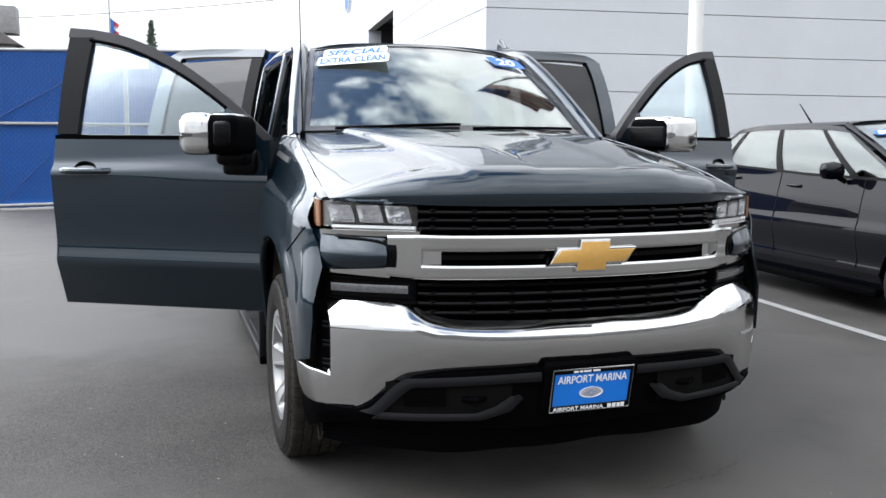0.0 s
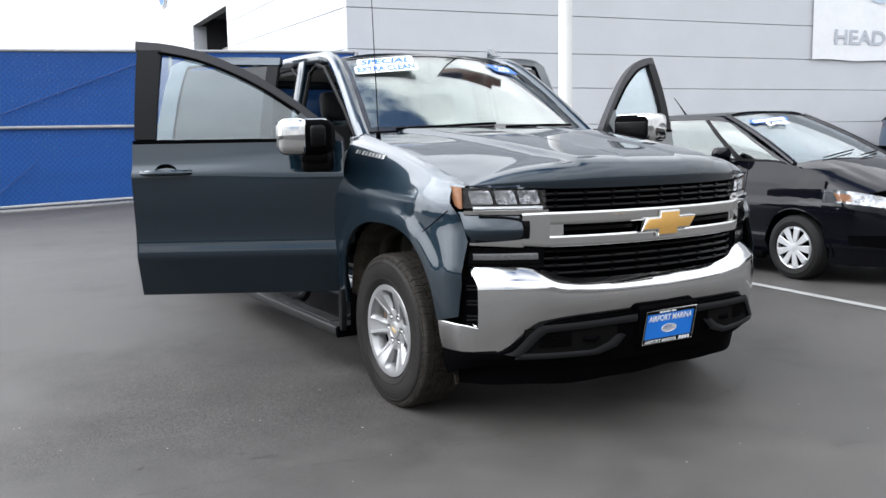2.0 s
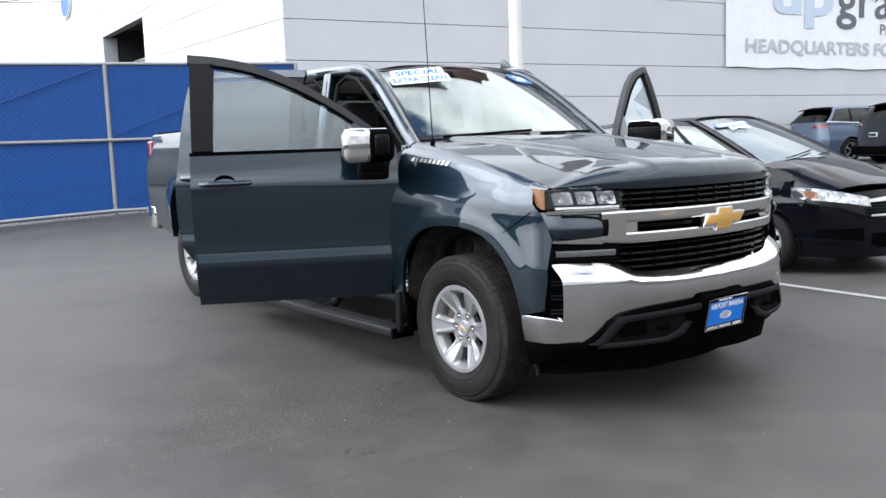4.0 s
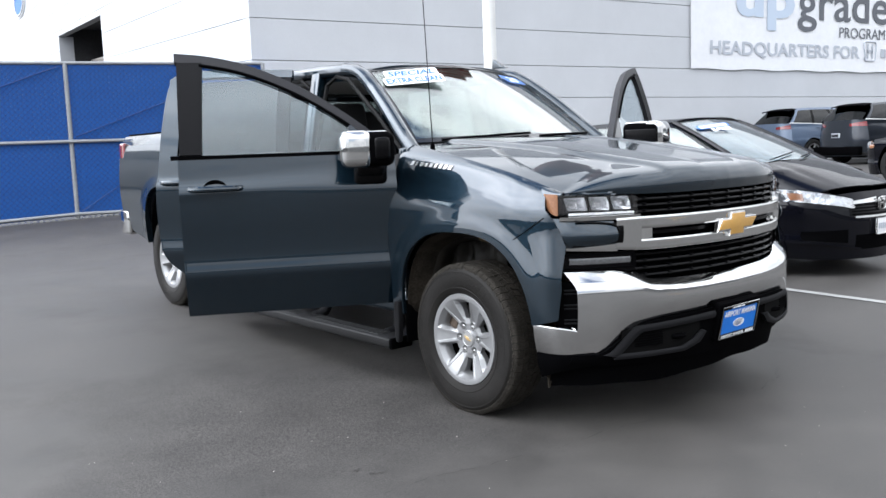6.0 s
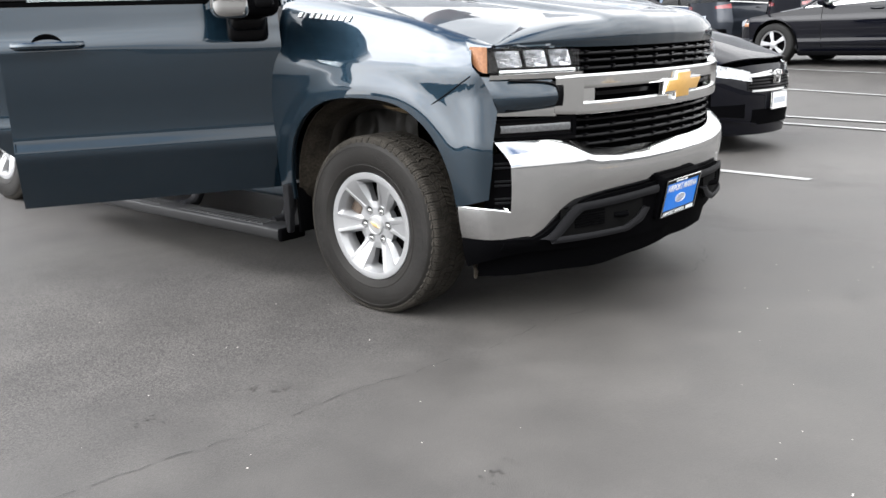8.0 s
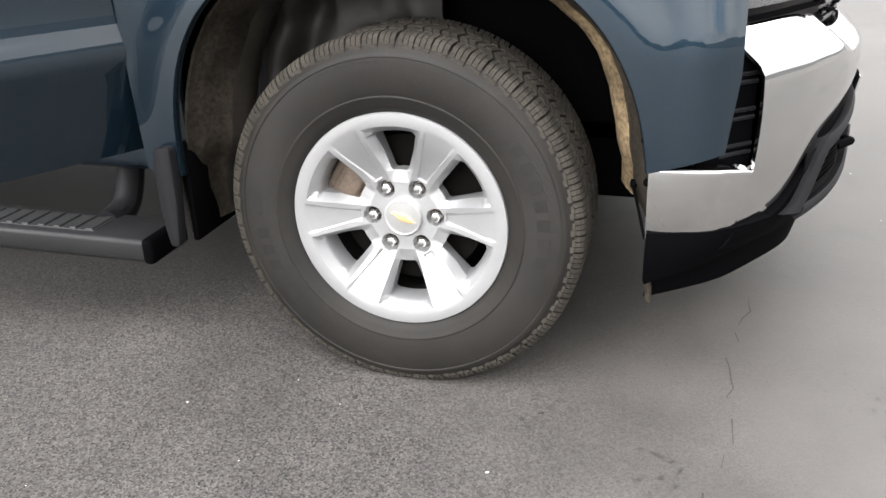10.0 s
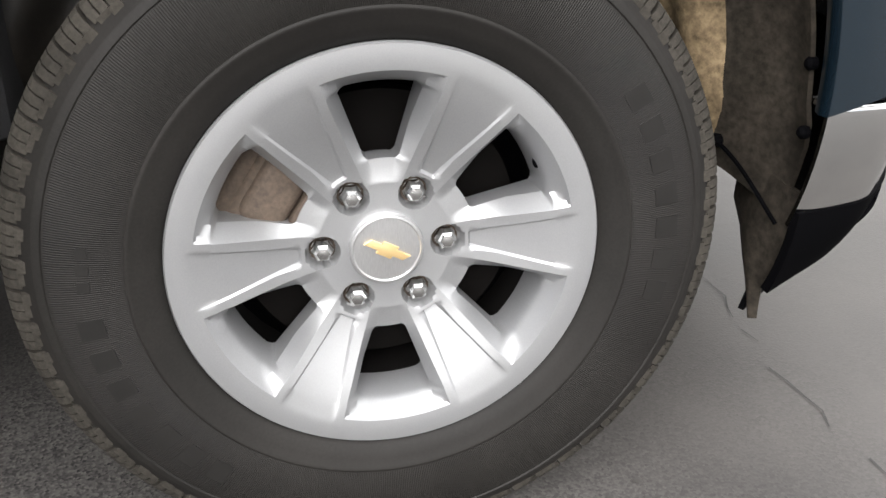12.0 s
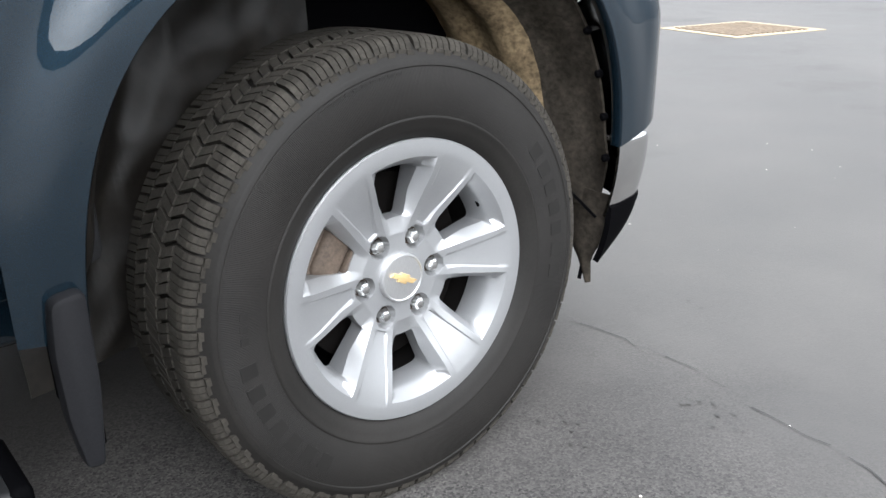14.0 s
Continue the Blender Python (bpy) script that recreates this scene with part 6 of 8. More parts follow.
def make_rim_face():
    R_IN, R_OUT = 0.103, 0.190
    radii = [0.040, 0.044] + [0.047 + 0.0019 * k for k in range(15)] + [0.0745, 0.076, 0.0785, 0.082, 0.086, 0.090, 0.0935, 0.095, 0.0965, 0.100, R_IN, 0.105, 0.1085, 0.115, 0.124, 0.135, 0.146, 0.157, 0.168, 0.178, 0.1845, 0.188, R_OUT, 0.194, 0.199, 0.203, 0.2050, 0.2060, 0.2085, 0.212, 0.2155, 0.2195, 0.2240, 0.2285, 0.2310, 0.2325]
    walls = [0.0, 0.35, 0.7, 0.86, 0.94, 0.975]           # from the hole's edge up to the ridge, rounded at the top
    n1 = 5
    bm = bmesh.new()
    grid = []
    for r in radii:
        ph, pr = math.asin(min(1, hole_half(r) / r)), math.asin(min(1, ridge(r) / r))
        half = [ph * k / n1 for k in range(n1)] + [lerp(ph, pr, k) for k in walls] + spoke_angles(r)
        row = []
        for s in range(6):
            c = radians(92 + 60 * s)
            pairs = [(c - p, p) for p in half[:0:-1]] + [(c + p, p) for p in half[:-1]]
            for a, p in pairs:
                h = rim_height(r, p)
                # pockets round the nuts
                ap = radians(62 + 60 * s) if a < c else radians(122 + 60 * s)
                q = math.hypot(r * math.cos(a) - R_LUG * math.cos(ap), r * math.sin(a) - R_LUG * math.sin(ap))
                u, v = r * math.cos(a), r * math.sin(a)
                if q < 0.0196:
                    snap = 0.0196 if q > 0.0176 else 0.0168 if q > 0.0152 else q
                    h = min(h, -0.0390) - (0.0 if q > 0.0176 else 0.0125 if q > 0.0152 else 0.0155)
                    cu, cv = R_LUG * math.cos(ap), R_LUG * math.sin(ap)
                    u, v = cu + (u - cu) * snap / max(q, 1e-5), cv + (v - cv) * snap / max(q, 1e-5)
                row.append(bm.verts.new((-h, -u, v)))
        grid.append(row)
    n = len(grid[0])
    per = n // 6
    first = per // 2 - n1
    for i in range(len(grid) - 1):
        inside = radii[i] >= R_IN - 1e-6 and radii[i + 1] <= R_OUT + 1e-6
        for k in range(n):
            if inside and first <= k % per < first + 2 * n1:
                continue
            bm.faces.new((grid[i][k], grid[i][(k + 1) % n], grid[i + 1][(k + 1) % n], grid[i + 1][k]))
    # walls of the windows and the outer lip
    edges = [e for e in bm.edges if len(e.link_faces) == 1]
    res = bmesh.ops.extrude_edge_only(bm, edges=edges)
    for v in [g for g in res["geom"] if isinstance(g, bmesh.types.BMVert)]:
        r = math.hypot(v.co.y, v.co.z)
        f = 0.2345 / r if r > 0.230 else 0.985 if r > 0.05 else 1.0
        v.co.x = v.co.x + 0.003 if r > 0.230 else 0.075
        v.co.y *= f
        v.co.z *= f
    edges = [e for e in bm.edges if len(e.link_faces) == 1 and all(math.hypot(v.co.y, v.co.z) > 0.2335 for v in e.verts)]
    res = bmesh.ops.extrude_edge_only(bm, edges=edges)
    for v in [g for g in res["geom"] if isinstance(g, bmesh.types.BMVert)]:
        v.co.x += 0.012
    bmesh.ops.recalc_face_normals(bm, faces=bm.faces)
    return bm


def polar_block(bm, a0, a1, o0, o1, r0, r1, skew=0.0, taper=0.0):
    """A block on the tyre: angles a, offsets o across the tread, radii r0 to r1."""
    vs = []
    for r, t in ((r0, 0), (r1, taper)):
        for a, o in ((a0 + t, o0 + t * 0.2), (a1 - t, o0 + t * 0.2), (a1 - t + skew, o1 - t * 0.2), (a0 + t + skew, o1 - t * 0.2)):
            vs.append(bm.verts.new((-o, -r * math.cos(a), r * math.sin(a))))
    for f in ((0, 1, 2, 3), (7, 6, 5, 4), (0, 4, 5, 1), (1, 5, 6, 2), (2, 6, 7, 3), (3, 7, 4, 0)):
        bm.faces.new([vs[i] for i in f])


TYRE_PROFILE = [(0.226, -0.020), (0.2335, -0.008), (0.238, -0.002), (0.246, 0.0035), (0.254, 0.0075), (0.2640, 0.0105), (0.2665, 0.0122), (0.2690, 0.0122), (0.2705, 0.0108), (0.285, 0.0145), (0.310, 0.0160),
                (0.332, 0.0140), (0.3440, 0.0108), (0.3455, 0.0122), (0.3525, 0.0108), (0.3545, 0.0090), (0.361, 0.0035), (0.369, -0.004), (0.3755, -0.012), (0.3800, -0.026), (0.3812, -0.06),
                (0.3815, -0.112), (0.3812, -0.165), (0.3800, -0.195), (0.375, -0.212), (0.360, -0.230), (0.335, -0.238), (0.300, -0.240), (0.26, -0.232), (0.236, -0.220), (0.226, -0.20)]


def make_tyre():
    return lathe(bmesh.new(), [(r, -o) for r, o in TYRE_PROFILE], 128, "x", closed=True)


def shoulder_slice(bm, a0, a1, skew):
    """One narrow slice of the outer shoulder, bent over the tyre's edge."""
    section = [(-0.0480, 0.374), (-0.0480, 0.3885), (-0.0200, 0.3878), (-0.0110, 0.3845), (-0.0045, 0.3775), (-0.0010, 0.3670), (-0.0120, 0.3640)]
    ends = [[bm.verts.new((-o, -r * math.cos(a + skew * (o + 0.048) * 20), r * math.sin(a + skew * (o + 0.048) * 20))) for o, r in section] for a in (a0, a1)]
    n = len(section)
    for i in range(n):
        bm.faces.new((ends[0][i], ends[0][(i + 1) % n], ends[1][(i + 1) % n], ends[1][i]))
    bm.faces.new(ends[0][::-1])
    bm.faces.new(ends[1])


def make_tread():
    """Siped shoulder blocks with notched lugs below them, and zigzag blocks between the grooves."""
    rnd = random.Random(11)
    bm = bmesh.new()
    n = 66
    pitch = 2 * math.pi / n
    for k in range(n):
        a = pitch * k + rnd.uniform(-0.003, 0.003)
        # outer and inner shoulder: four slices cut by fine sipes, then a groove
        for o0, o1, sk in ((-0.0480, -0.0150, 0.010), (-0.2050, -0.1720, -0.010)):
            for j in range(3):
                w = pitch * 0.93 / 3
                if o1 > -0.1:
                    shoulder_slice(bm, a + j * w, a + (j + 1) * w - 0.0045, sk)
                else:
                    polar_block(bm, a + j * w, a + (j + 1) * w - 0.0035, o0, o1, 0.377, 0.3880, sk, 0.0008)
        # zigzag blocks
        for o0, o1, sk, sh in ((-0.0840, -0.0530, -0.030, 0.35), (-0.1270, -0.0900, 0.034, 0.0), (-0.1670, -0.1330, -0.030, 0.6)):
            for j in range(2):
                w = pitch * 0.90 / 2
                polar_block(bm, a + sh * pitch + j * w, a + sh * pitch + (j + 1) * w - 0.005, o0, o1, 0.377, 0.3892, sk, 0.0010)
        # stepped lugs reaching down the side
        polar_block(bm, a + pitch * 0.02, a + pitch * 0.40, -0.0100, 0.0042, 0.3560, 0.3680, 0.004, 0.0008)
        polar_block(bm, a + pitch * 0.40, a + pitch * 0.84, -0.0100, 0.0015, 0.3610, 0.3690, 0.002, 0.0008)
    bmesh.ops.recalc_face_normals(bm, faces=bm.faces)
    return bm


def ring_bars(bm, start, step, count, r0, r1, o, width=0.6):
    """Plain raised bars along an arc of the sidewall, in place of letters; angles in degrees."""
    for k in range(count):
        a0 = radians(start + step * k)
        a1 = a0 + radians(step * width)
        n = 1
        for j in range(n):
            b0, b1 = lerp(a0, a1, j / n), lerp(a0, a1, (j + 1) / n)
            polar_block(bm, min(b0, b1), max(b0, b1), o - 0.003, o + 0.0009, r0, r1)
    bmesh.ops.recalc_face_normals(bm, faces=bm.faces)


def flatten(bm, cz):
    """Lets the tyre's foot rest flat on the ground."""
    for v in bm.verts:
        if v.co.z < -cz:
            v.co.z = -cz
    return bm


def build_wheel():
    w = part("wheel", make_rim_face(), ALLOY, truck, "silver alloy wheel with six broad spokes and a black tyre", smooth=28)
    part("tyre", flatten(make_tyre(), HUBZ - 0.001), SIDEWALL, w, smooth=50)
    part("tread", flatten(make_tread(), HUBZ - 0.001), TREAD, w, smooth=0)
    for start, step, count, r0, r1, o in ((232, -7.0, 7, 0.297, 0.322, 0.0152), (180, -3.4, 3, 0.302, 0.314, 0.0155), (36.5, -7.4, 7, 0.297, 0.322, 0.0152), (118, -2.6, 10, 0.331, 0.340, 0.0122)):
        for k in range(count):
            bm = bmesh.new()
            ring_bars(bm, start + step * k, step, 1, r0, r1, o)
            part("raised_bar", bm, LETTER, w)
    # barrel coloured near black for the shade seen through the windows
    part("barrel", lathe(bmesh.new(), [(0.2285, 0.010), (0.212, 0.03), (0.205, 0.06), (0.205, 0.20), (0.214, 0.205), (0.236, 0.02)], 64, "x", closed=True), material("shaded_barrel", (0.008, 0.0072, 0.0068), 0.7, 0.0, ior=1.15, blotch=(15, 0.2)), w)
    for k in range(6):
        a = radians(62 + 60 * k)
        c = Vector((0.0, -R_LUG * math.cos(a), R_LUG * math.sin(a)))
        bm = bmesh.new()
        lathe(bm, [(0.0130, 0.060), (0.0125, 0.046), (0.0118, 0.044), (0.0105, 0.0395), (0.0075, 0.0365), (0.003, 0.0355)], 6, "x", c)
        part("wheel_nut", bm, NUT, w, smooth=20)
        part("nut_seat", lathe(bmesh.new(), [(0.0160, 0.0555), (0.0135, 0.051), (0.0125, 0.0525), (0.0125, 0.058)], 20, "x", c, closed=True), CASTIRON, w)
    bm = lathe(bmesh.new(), [(0.0415, 0.050), (0.0415, 0.034), (0.0405, 0.0315), (0.0385, 0.031), (0.037, 0.033), (0.0, 0.0318)], 40, "x")
    cap = part("centre_cap", bm, BRUSHED, w, "brushed silver centre cap with a gold badge")
    tilt = Matrix.Rotation(radians(27), 4, 'X')
    bm = prism(bmesh.new(), [(x * 0.160, z * 0.138) for x, z in emblem(1, 0.0)], -0.0015, 0.0015, "y", 0.0004, m=pose(0.0305, 0, 0, 0, 0, -90))
    bmesh.ops.transform(bm, matrix=tilt, verts=bm.verts)
    part("badge", bm, GOLDCAP, cap)
    # valve, disc, caliper, shield
    part("valve", tube(bmesh.new(), [(0.040, -0.168, 0.090), (0.030, -0.178, 0.096), (0.024, -0.183, 0.0985)], 0.0070, 10), BLACK, w)
    return w


front_wheel = build_wheel()
front_wheel.matrix_basis = Matrix.Translation((-0.980, 0, HUBZ))
turned = Matrix.Rotation(math.pi, 4, 'Z')
copy_thing(front_wheel, Matrix.Translation((-0.985, 3.745, HUBZ + LIFT)))
copy_thing(front_wheel, Matrix.Translation((0.980, 0, HUBZ)) @ turned)
copy_thing(front_wheel, Matrix.Translation((0.985, 3.745, HUBZ + LIFT)) @ turned)


def brake(x, y, s, hz=HUBZ):
    """Disc, caliper and shield behind a wheel; s: -1 on the passenger's side."""
    c = (0, y, hz)
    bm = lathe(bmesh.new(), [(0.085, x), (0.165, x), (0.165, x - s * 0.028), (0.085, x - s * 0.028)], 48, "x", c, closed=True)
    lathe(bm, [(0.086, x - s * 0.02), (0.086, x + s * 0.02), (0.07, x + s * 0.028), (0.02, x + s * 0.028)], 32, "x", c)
    # disc takes the near-black colour that stands for shade inside the wheel
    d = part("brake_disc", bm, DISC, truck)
    part("shield", lathe(bmesh.new(), [(0.02, x - s * 0.05), (0.198, x - s * 0.05), (0.198, x - s * 0.056), (0.02, x - s * 0.056)], 40, "x", c), BLACK, d)
    m = Matrix.Translation((x, y, hz)) @ Matrix.Rotation(radians(32 if s < 0 else -32), 4, 'X')
    out = 1 if s < 0 else -1
    def cast(lo, hi, bevel):
        a, b = sorted((lo[0] * out, hi[0] * out))
        return boxed((a, lo[1], lo[2]), (b, hi[1], hi[2]), bevel, 3, m)
    body = join(cast((-0.036, 0.100, -0.074), (0.05, 0.172, 0.066), 0.018), cast((-0.046, 0.106, -0.050), (-0.01, 0.160, 0.042), 0.014),
                cast((-0.050, 0.088, -0.046), (-0.012, 0.106, 0.036), 0.007),
                cast((-0.030, 0.160, -0.095), (0.02, 0.186, 0.090), 0.010))
    cal = part("caliper", body, CASTIRON, d, "dusty brake caliper")
    for zz in (-0.078, 0.074):
        c2 = m @ Vector((0, 0.150, zz))
        part("sleeve_boot", lathe(bmesh.new(), [(0.006, -0.052 * out), (0.013, -0.050 * out), (0.015, -0.040 * out), (0.011, -0.036 * out), (0.015, -0.030 * out), (0.015, -0.01 * out)], 14, "x", c2), BLACK, cal)
        part("sleeve_bolt", lathe(bmesh.new(), [(0.003, -0.062 * out), (0.009, -0.060 * out), (0.009, -0.050 * out)], 6, "x", c2), GALV, cal)


for x, s in ((-0.885, -1), (0.885, 1)):
    brake(x, 0, s)
    brake(x, 3.745, s, HUBZ + LIFT)


# ---- wheel-arch liners ----
def make_liner(v0, v1, u0=0.0, u1=1.0):
    """A rough shell inside the front arch, running down to the bumper and to the splash guard."""
    path = [(-0.512, 0.385), (-0.514, 0.43), (-0.512, 0.48)]
    path += [((arch_r(a) + 0.007) * math.cos(a), 0.385 + (arch_r(a) + 0.007) * math.sin(a)) for a in [radians(165 - 8 * k) for k in range(20)]]
    path += [(0.53, 0.44), (0.52, 0.30)]
    pts = along([(0, y, z) for y, z in path], 64)
    def f(u, v):
        u = lerp(u0, u1, u)
        p = pts[int(round(u * 64))]
        q = Vector((0, 0, 0.45)) - p
        q.normalize()
        x = lerp(-0.945, -0.50, v)
        tuck = 0.0 if u > 0.06 else (0.06 - u) / 0.06 * 0.03
        rib = 0.010 * math.sin(v * 22) * (0.3 + 0.7 * smooth01(0.1, 0.4, v)) + 0.022 * noise.noise(Vector((p.y * 5, p.z * 5, x * 6)))
        k = smooth01(0.0, 0.12, v)
        rib += 0.058 * smooth01(0.02, 0.40, v)
        slope = 0.10 * v * max(0.0, 1 - u / 0.10) - 0.02 * max(0.0, 1 - u / 0.05) * (1 - v) ** 4
        return (x + tuck, p.y + q.y * rib * k, p.z + q.z * rib * k + slope)
    return sheet(bmesh.new(), lambda u, v: f(u, lerp(v0, v1, v)), int(64 * (u1 - u0)), 16, 0.006, None)


DARK_LINER = material("dark_liner_edge", (0.021, 0.0175, 0.0135), 0.75, ior=1.2, blotch=(6, 0.6), grain=(90, 0.5, 0.4))
LINERPLAST = material("black_liner_plastic", (0.012, 0.0102, 0.0082), 0.55, ior=1.40, blotch=(7, 0.6), grain=(60, 0.3, 0.3))


def make_liner_panel():
    """A creased moulded panel behind the tyre, closing the rear half of the arch."""
    def f(u, v):
        y, z = lerp(-0.02, 0.535, u), lerp(0.27, 1.00, v)
        fold = 0.026 * noise.noise(Vector((y * 7, z * 6, 3.1))) + 0.022 * abs(noise.noise(Vector((y * 13 + z * 6, z * 11, 7.7))))
        step = 0.045 * smooth01(0.30, 0.36, y + 0.35 * (z - 0.7))
        return (-0.675 - step + fold, y, z)
    return sheet(bmesh.new(), f, 56, 60, 0.004, None)


both("liner_panel", make_liner_panel, LINERPLAST, label="creased black plastic inner liner", smooth=60)
both("wheel_liner", lambda: make_liner(0.27, 1.0, 0.0, 0.5), LINER, label="wheel-arch liner caked with pale brown dust", smooth=60)
both("rear_half_liner", lambda: make_liner(0.27, 1.0, 0.5, 1.0), LINERPLAST, label="dark moulded plastic wheel-arch liner", smooth=60)
both("liner_edge", lambda: make_liner(0.0, 0.273), DARK_LINER, label="dark plastic liner edge", smooth=60)
both("liner_flap", make_liner_flap, DARK_LINER, label="torn dusty lower end of the liner", smooth=60)
both("liner_cord", lambda: tube(bmesh.new(), smoothed([(-0.822, -0.462, 0.440), (-0.835, -0.466, 0.437), (-0.870, -0.478, 0.415), (-0.925, -0.498, 0.365)], 2), 0.0032, 6), BLACK)
both("liner_plug", lambda: lathe(bmesh.new(), [(0.004, -0.474), (0.010, -0.468), (0.009, -0.458), (0.003, -0.456)], 10, "y", (-0.815, 0, 0.442)), BLACK)
both("liner_wall", lambda: boxed((-0.52, -0.58, 0.30), (-0.49, 0.56, 0.98), 0.01), BLACK)


def make_liner_rear():
    pts = along([(0, 3.745 + (arch_r(a, 0.50, 0.62) + 0.02) * math.cos(a), 0.385 + LIFT + (arch_r(a, 0.50, 0.62) + 0.02) * math.sin(a)) for a in [radians(185 - 9 * k) for k in range(22)]], 40)
    return sheet(bmesh.new(), lambda u, v: (lerp(-0.93, -0.55, v), pts[int(round(u * 40))].y, pts[int(round(u * 40))].z), 40, 4, 0.006, None)


both("rear_liner", make_liner_rear, BLACK, smooth=60)
both("rear_liner_wall", lambda: boxed((-0.57, 3.20, 0.60), (-0.54, 4.30, 1.15), 0.01), BLACK)


for k in range(5):
    a = radians(168 - 9 * k)
    r = arch_r(a) + 0.001
    both("clip", lambda: lathe(bmesh.new(), [(0.008, -0.006), (0.008, 0.002), (0.004, 0.006)], 10, "y", (-0.944, r * math.cos(a), 0.385 + r * math.sin(a))), BLACK)


def make_guard():
    bm = prism(bmesh.new(), rounded([(0.503, 0.524), (0.545, 0.518), (0.551, 0.45), (0.549, 0.36), (0.538, 0.288), (0.515, 0.288), (0.504, 0.40)], 0.014), -1.008, -0.975, "x", 0.006)
    return bm


both("splash_guard", make_guard, GREYPLAST, label="grey plastic splash guard behind the wheel")
both("splash_flap", lambda: boxed((-0.955, 0.497, 0.285), (-0.78, 0.512, 0.52), 0.004), BLACK)


# fender badge: plain bars for the letters
def badge_bar(k):
    """One plain bar of the fender badge, laid on the fender's curve."""
    bm = bmesh.new()
    y = 0.455 - 0.0385 * k
    w = 0.024 if k != 1 else 0.009
    z0 = 1.262 - 0.0035 * k
    rows = []
    for t in (0, 1):
        z, lean = z0 + 0.004 + 0.020 * t, 0.008 * t
        rows.append([(-(fender_w(yy, z) + o), yy, z) for yy, o in ((y - lean, 0.006), (y - w - lean, 0.006), (y - w - lean, -0.004), (y - lean, -0.004))])
    vs = [bm.verts.new(q) for row in rows for q in row]
    for f in ((0, 1, 2, 3), (7, 6, 5, 4), (0, 4, 5, 1), (1, 5, 6, 2), (2, 6, 7, 3), (3, 7, 4, 0)):
        bm.faces.new([vs[i] for i in f])
    bmesh.ops.recalc_face_normals(bm, faces=bm.faces)
    return bm


for k in range(9):
    both("badge_bar", lambda: badge_bar(k), BRUSHED)


# ---- side steps ----
PAD = material("step_pad_rubber", (0.006, 0.006, 0.006), 0.7, grain=(200, 0.3, 0.3))
STEPMETAL = material("satin_black_step", (0.012, 0.012, 0.0125), 0.5, 0.1, ior=1.3, grain=(150, 0.15, 0.1))
def side_step(mirror):
    fl = flip if mirror else (lambda b: b)
    b = part("side_step", fl(boxed((-0.995, 0.615, 0.232), (-0.845, 2.78, 0.290), 0.012, 3)), STEPMETAL, truck, "black side step with grooved rubber pads")
    for y0 in (0.78, 1.72):
        bm = boxed((-0.968, y0 - 0.006, 0.286), (-0.877, y0 + 0.735, 0.2915), 0.002, 1)
        for k in range(16):
            y = y0 + 0.046 * k
            box(bm, (-0.965, y, 0.288), (-0.880, y + 0.022, 0.295), 0.003, 1, None)
        part("tread_pad", fl(bm), PAD, b)
    part("end_cap", fl(boxed((-0.998, 0.600, 0.229), (-0.842, 0.630, 0.293), 0.012, 3)), BLACK, b)
    for y in (0.80, 1.62, 2.45):
        part("bracket", fl(tube(bmesh.new(), along(smoothed([(-0.88, y, 0.275), (-0.80, y, 0.285), (-0.76, y, 0.36), (-0.74, y, 0.46)], 2), 12), 0.034, 12)), GREYPLAST, b)


side_step(False)
side_step(True)

# ---- other cars of the lot ----
INK_D = material("dark_ink", (0.11, 0.118, 0.135), 0.6)
INK_G = material("grey_ink", (0.46, 0.49, 0.54), 0.6)
CARBLACK = material("black_car_paint", (0.0022, 0.0024, 0.0044), 0.4, 0.0, ior=1.05, coat=0.60, coat_rough=0.015, coat_ior=1.45, grain=(800, 0.1))
CARSILVER = material("silver_blue_car_paint", (0.09, 0.125, 0.19), 0.40, 0.2, coat=0.6, coat_rough=0.03, grain=(800, 0.06))
CARDARK = material("dark_slate_car_paint", (0.018, 0.022, 0.03), 0.35, 0.5, ior=1.15, coat=0.9, coat_rough=0.03, grain=(800, 0.08))
HUBCAP = material("silver_hubcap", (0.55, 0.56, 0.57), 0.35, 0.5, coat=0.3, blotch=(12, 0.05))


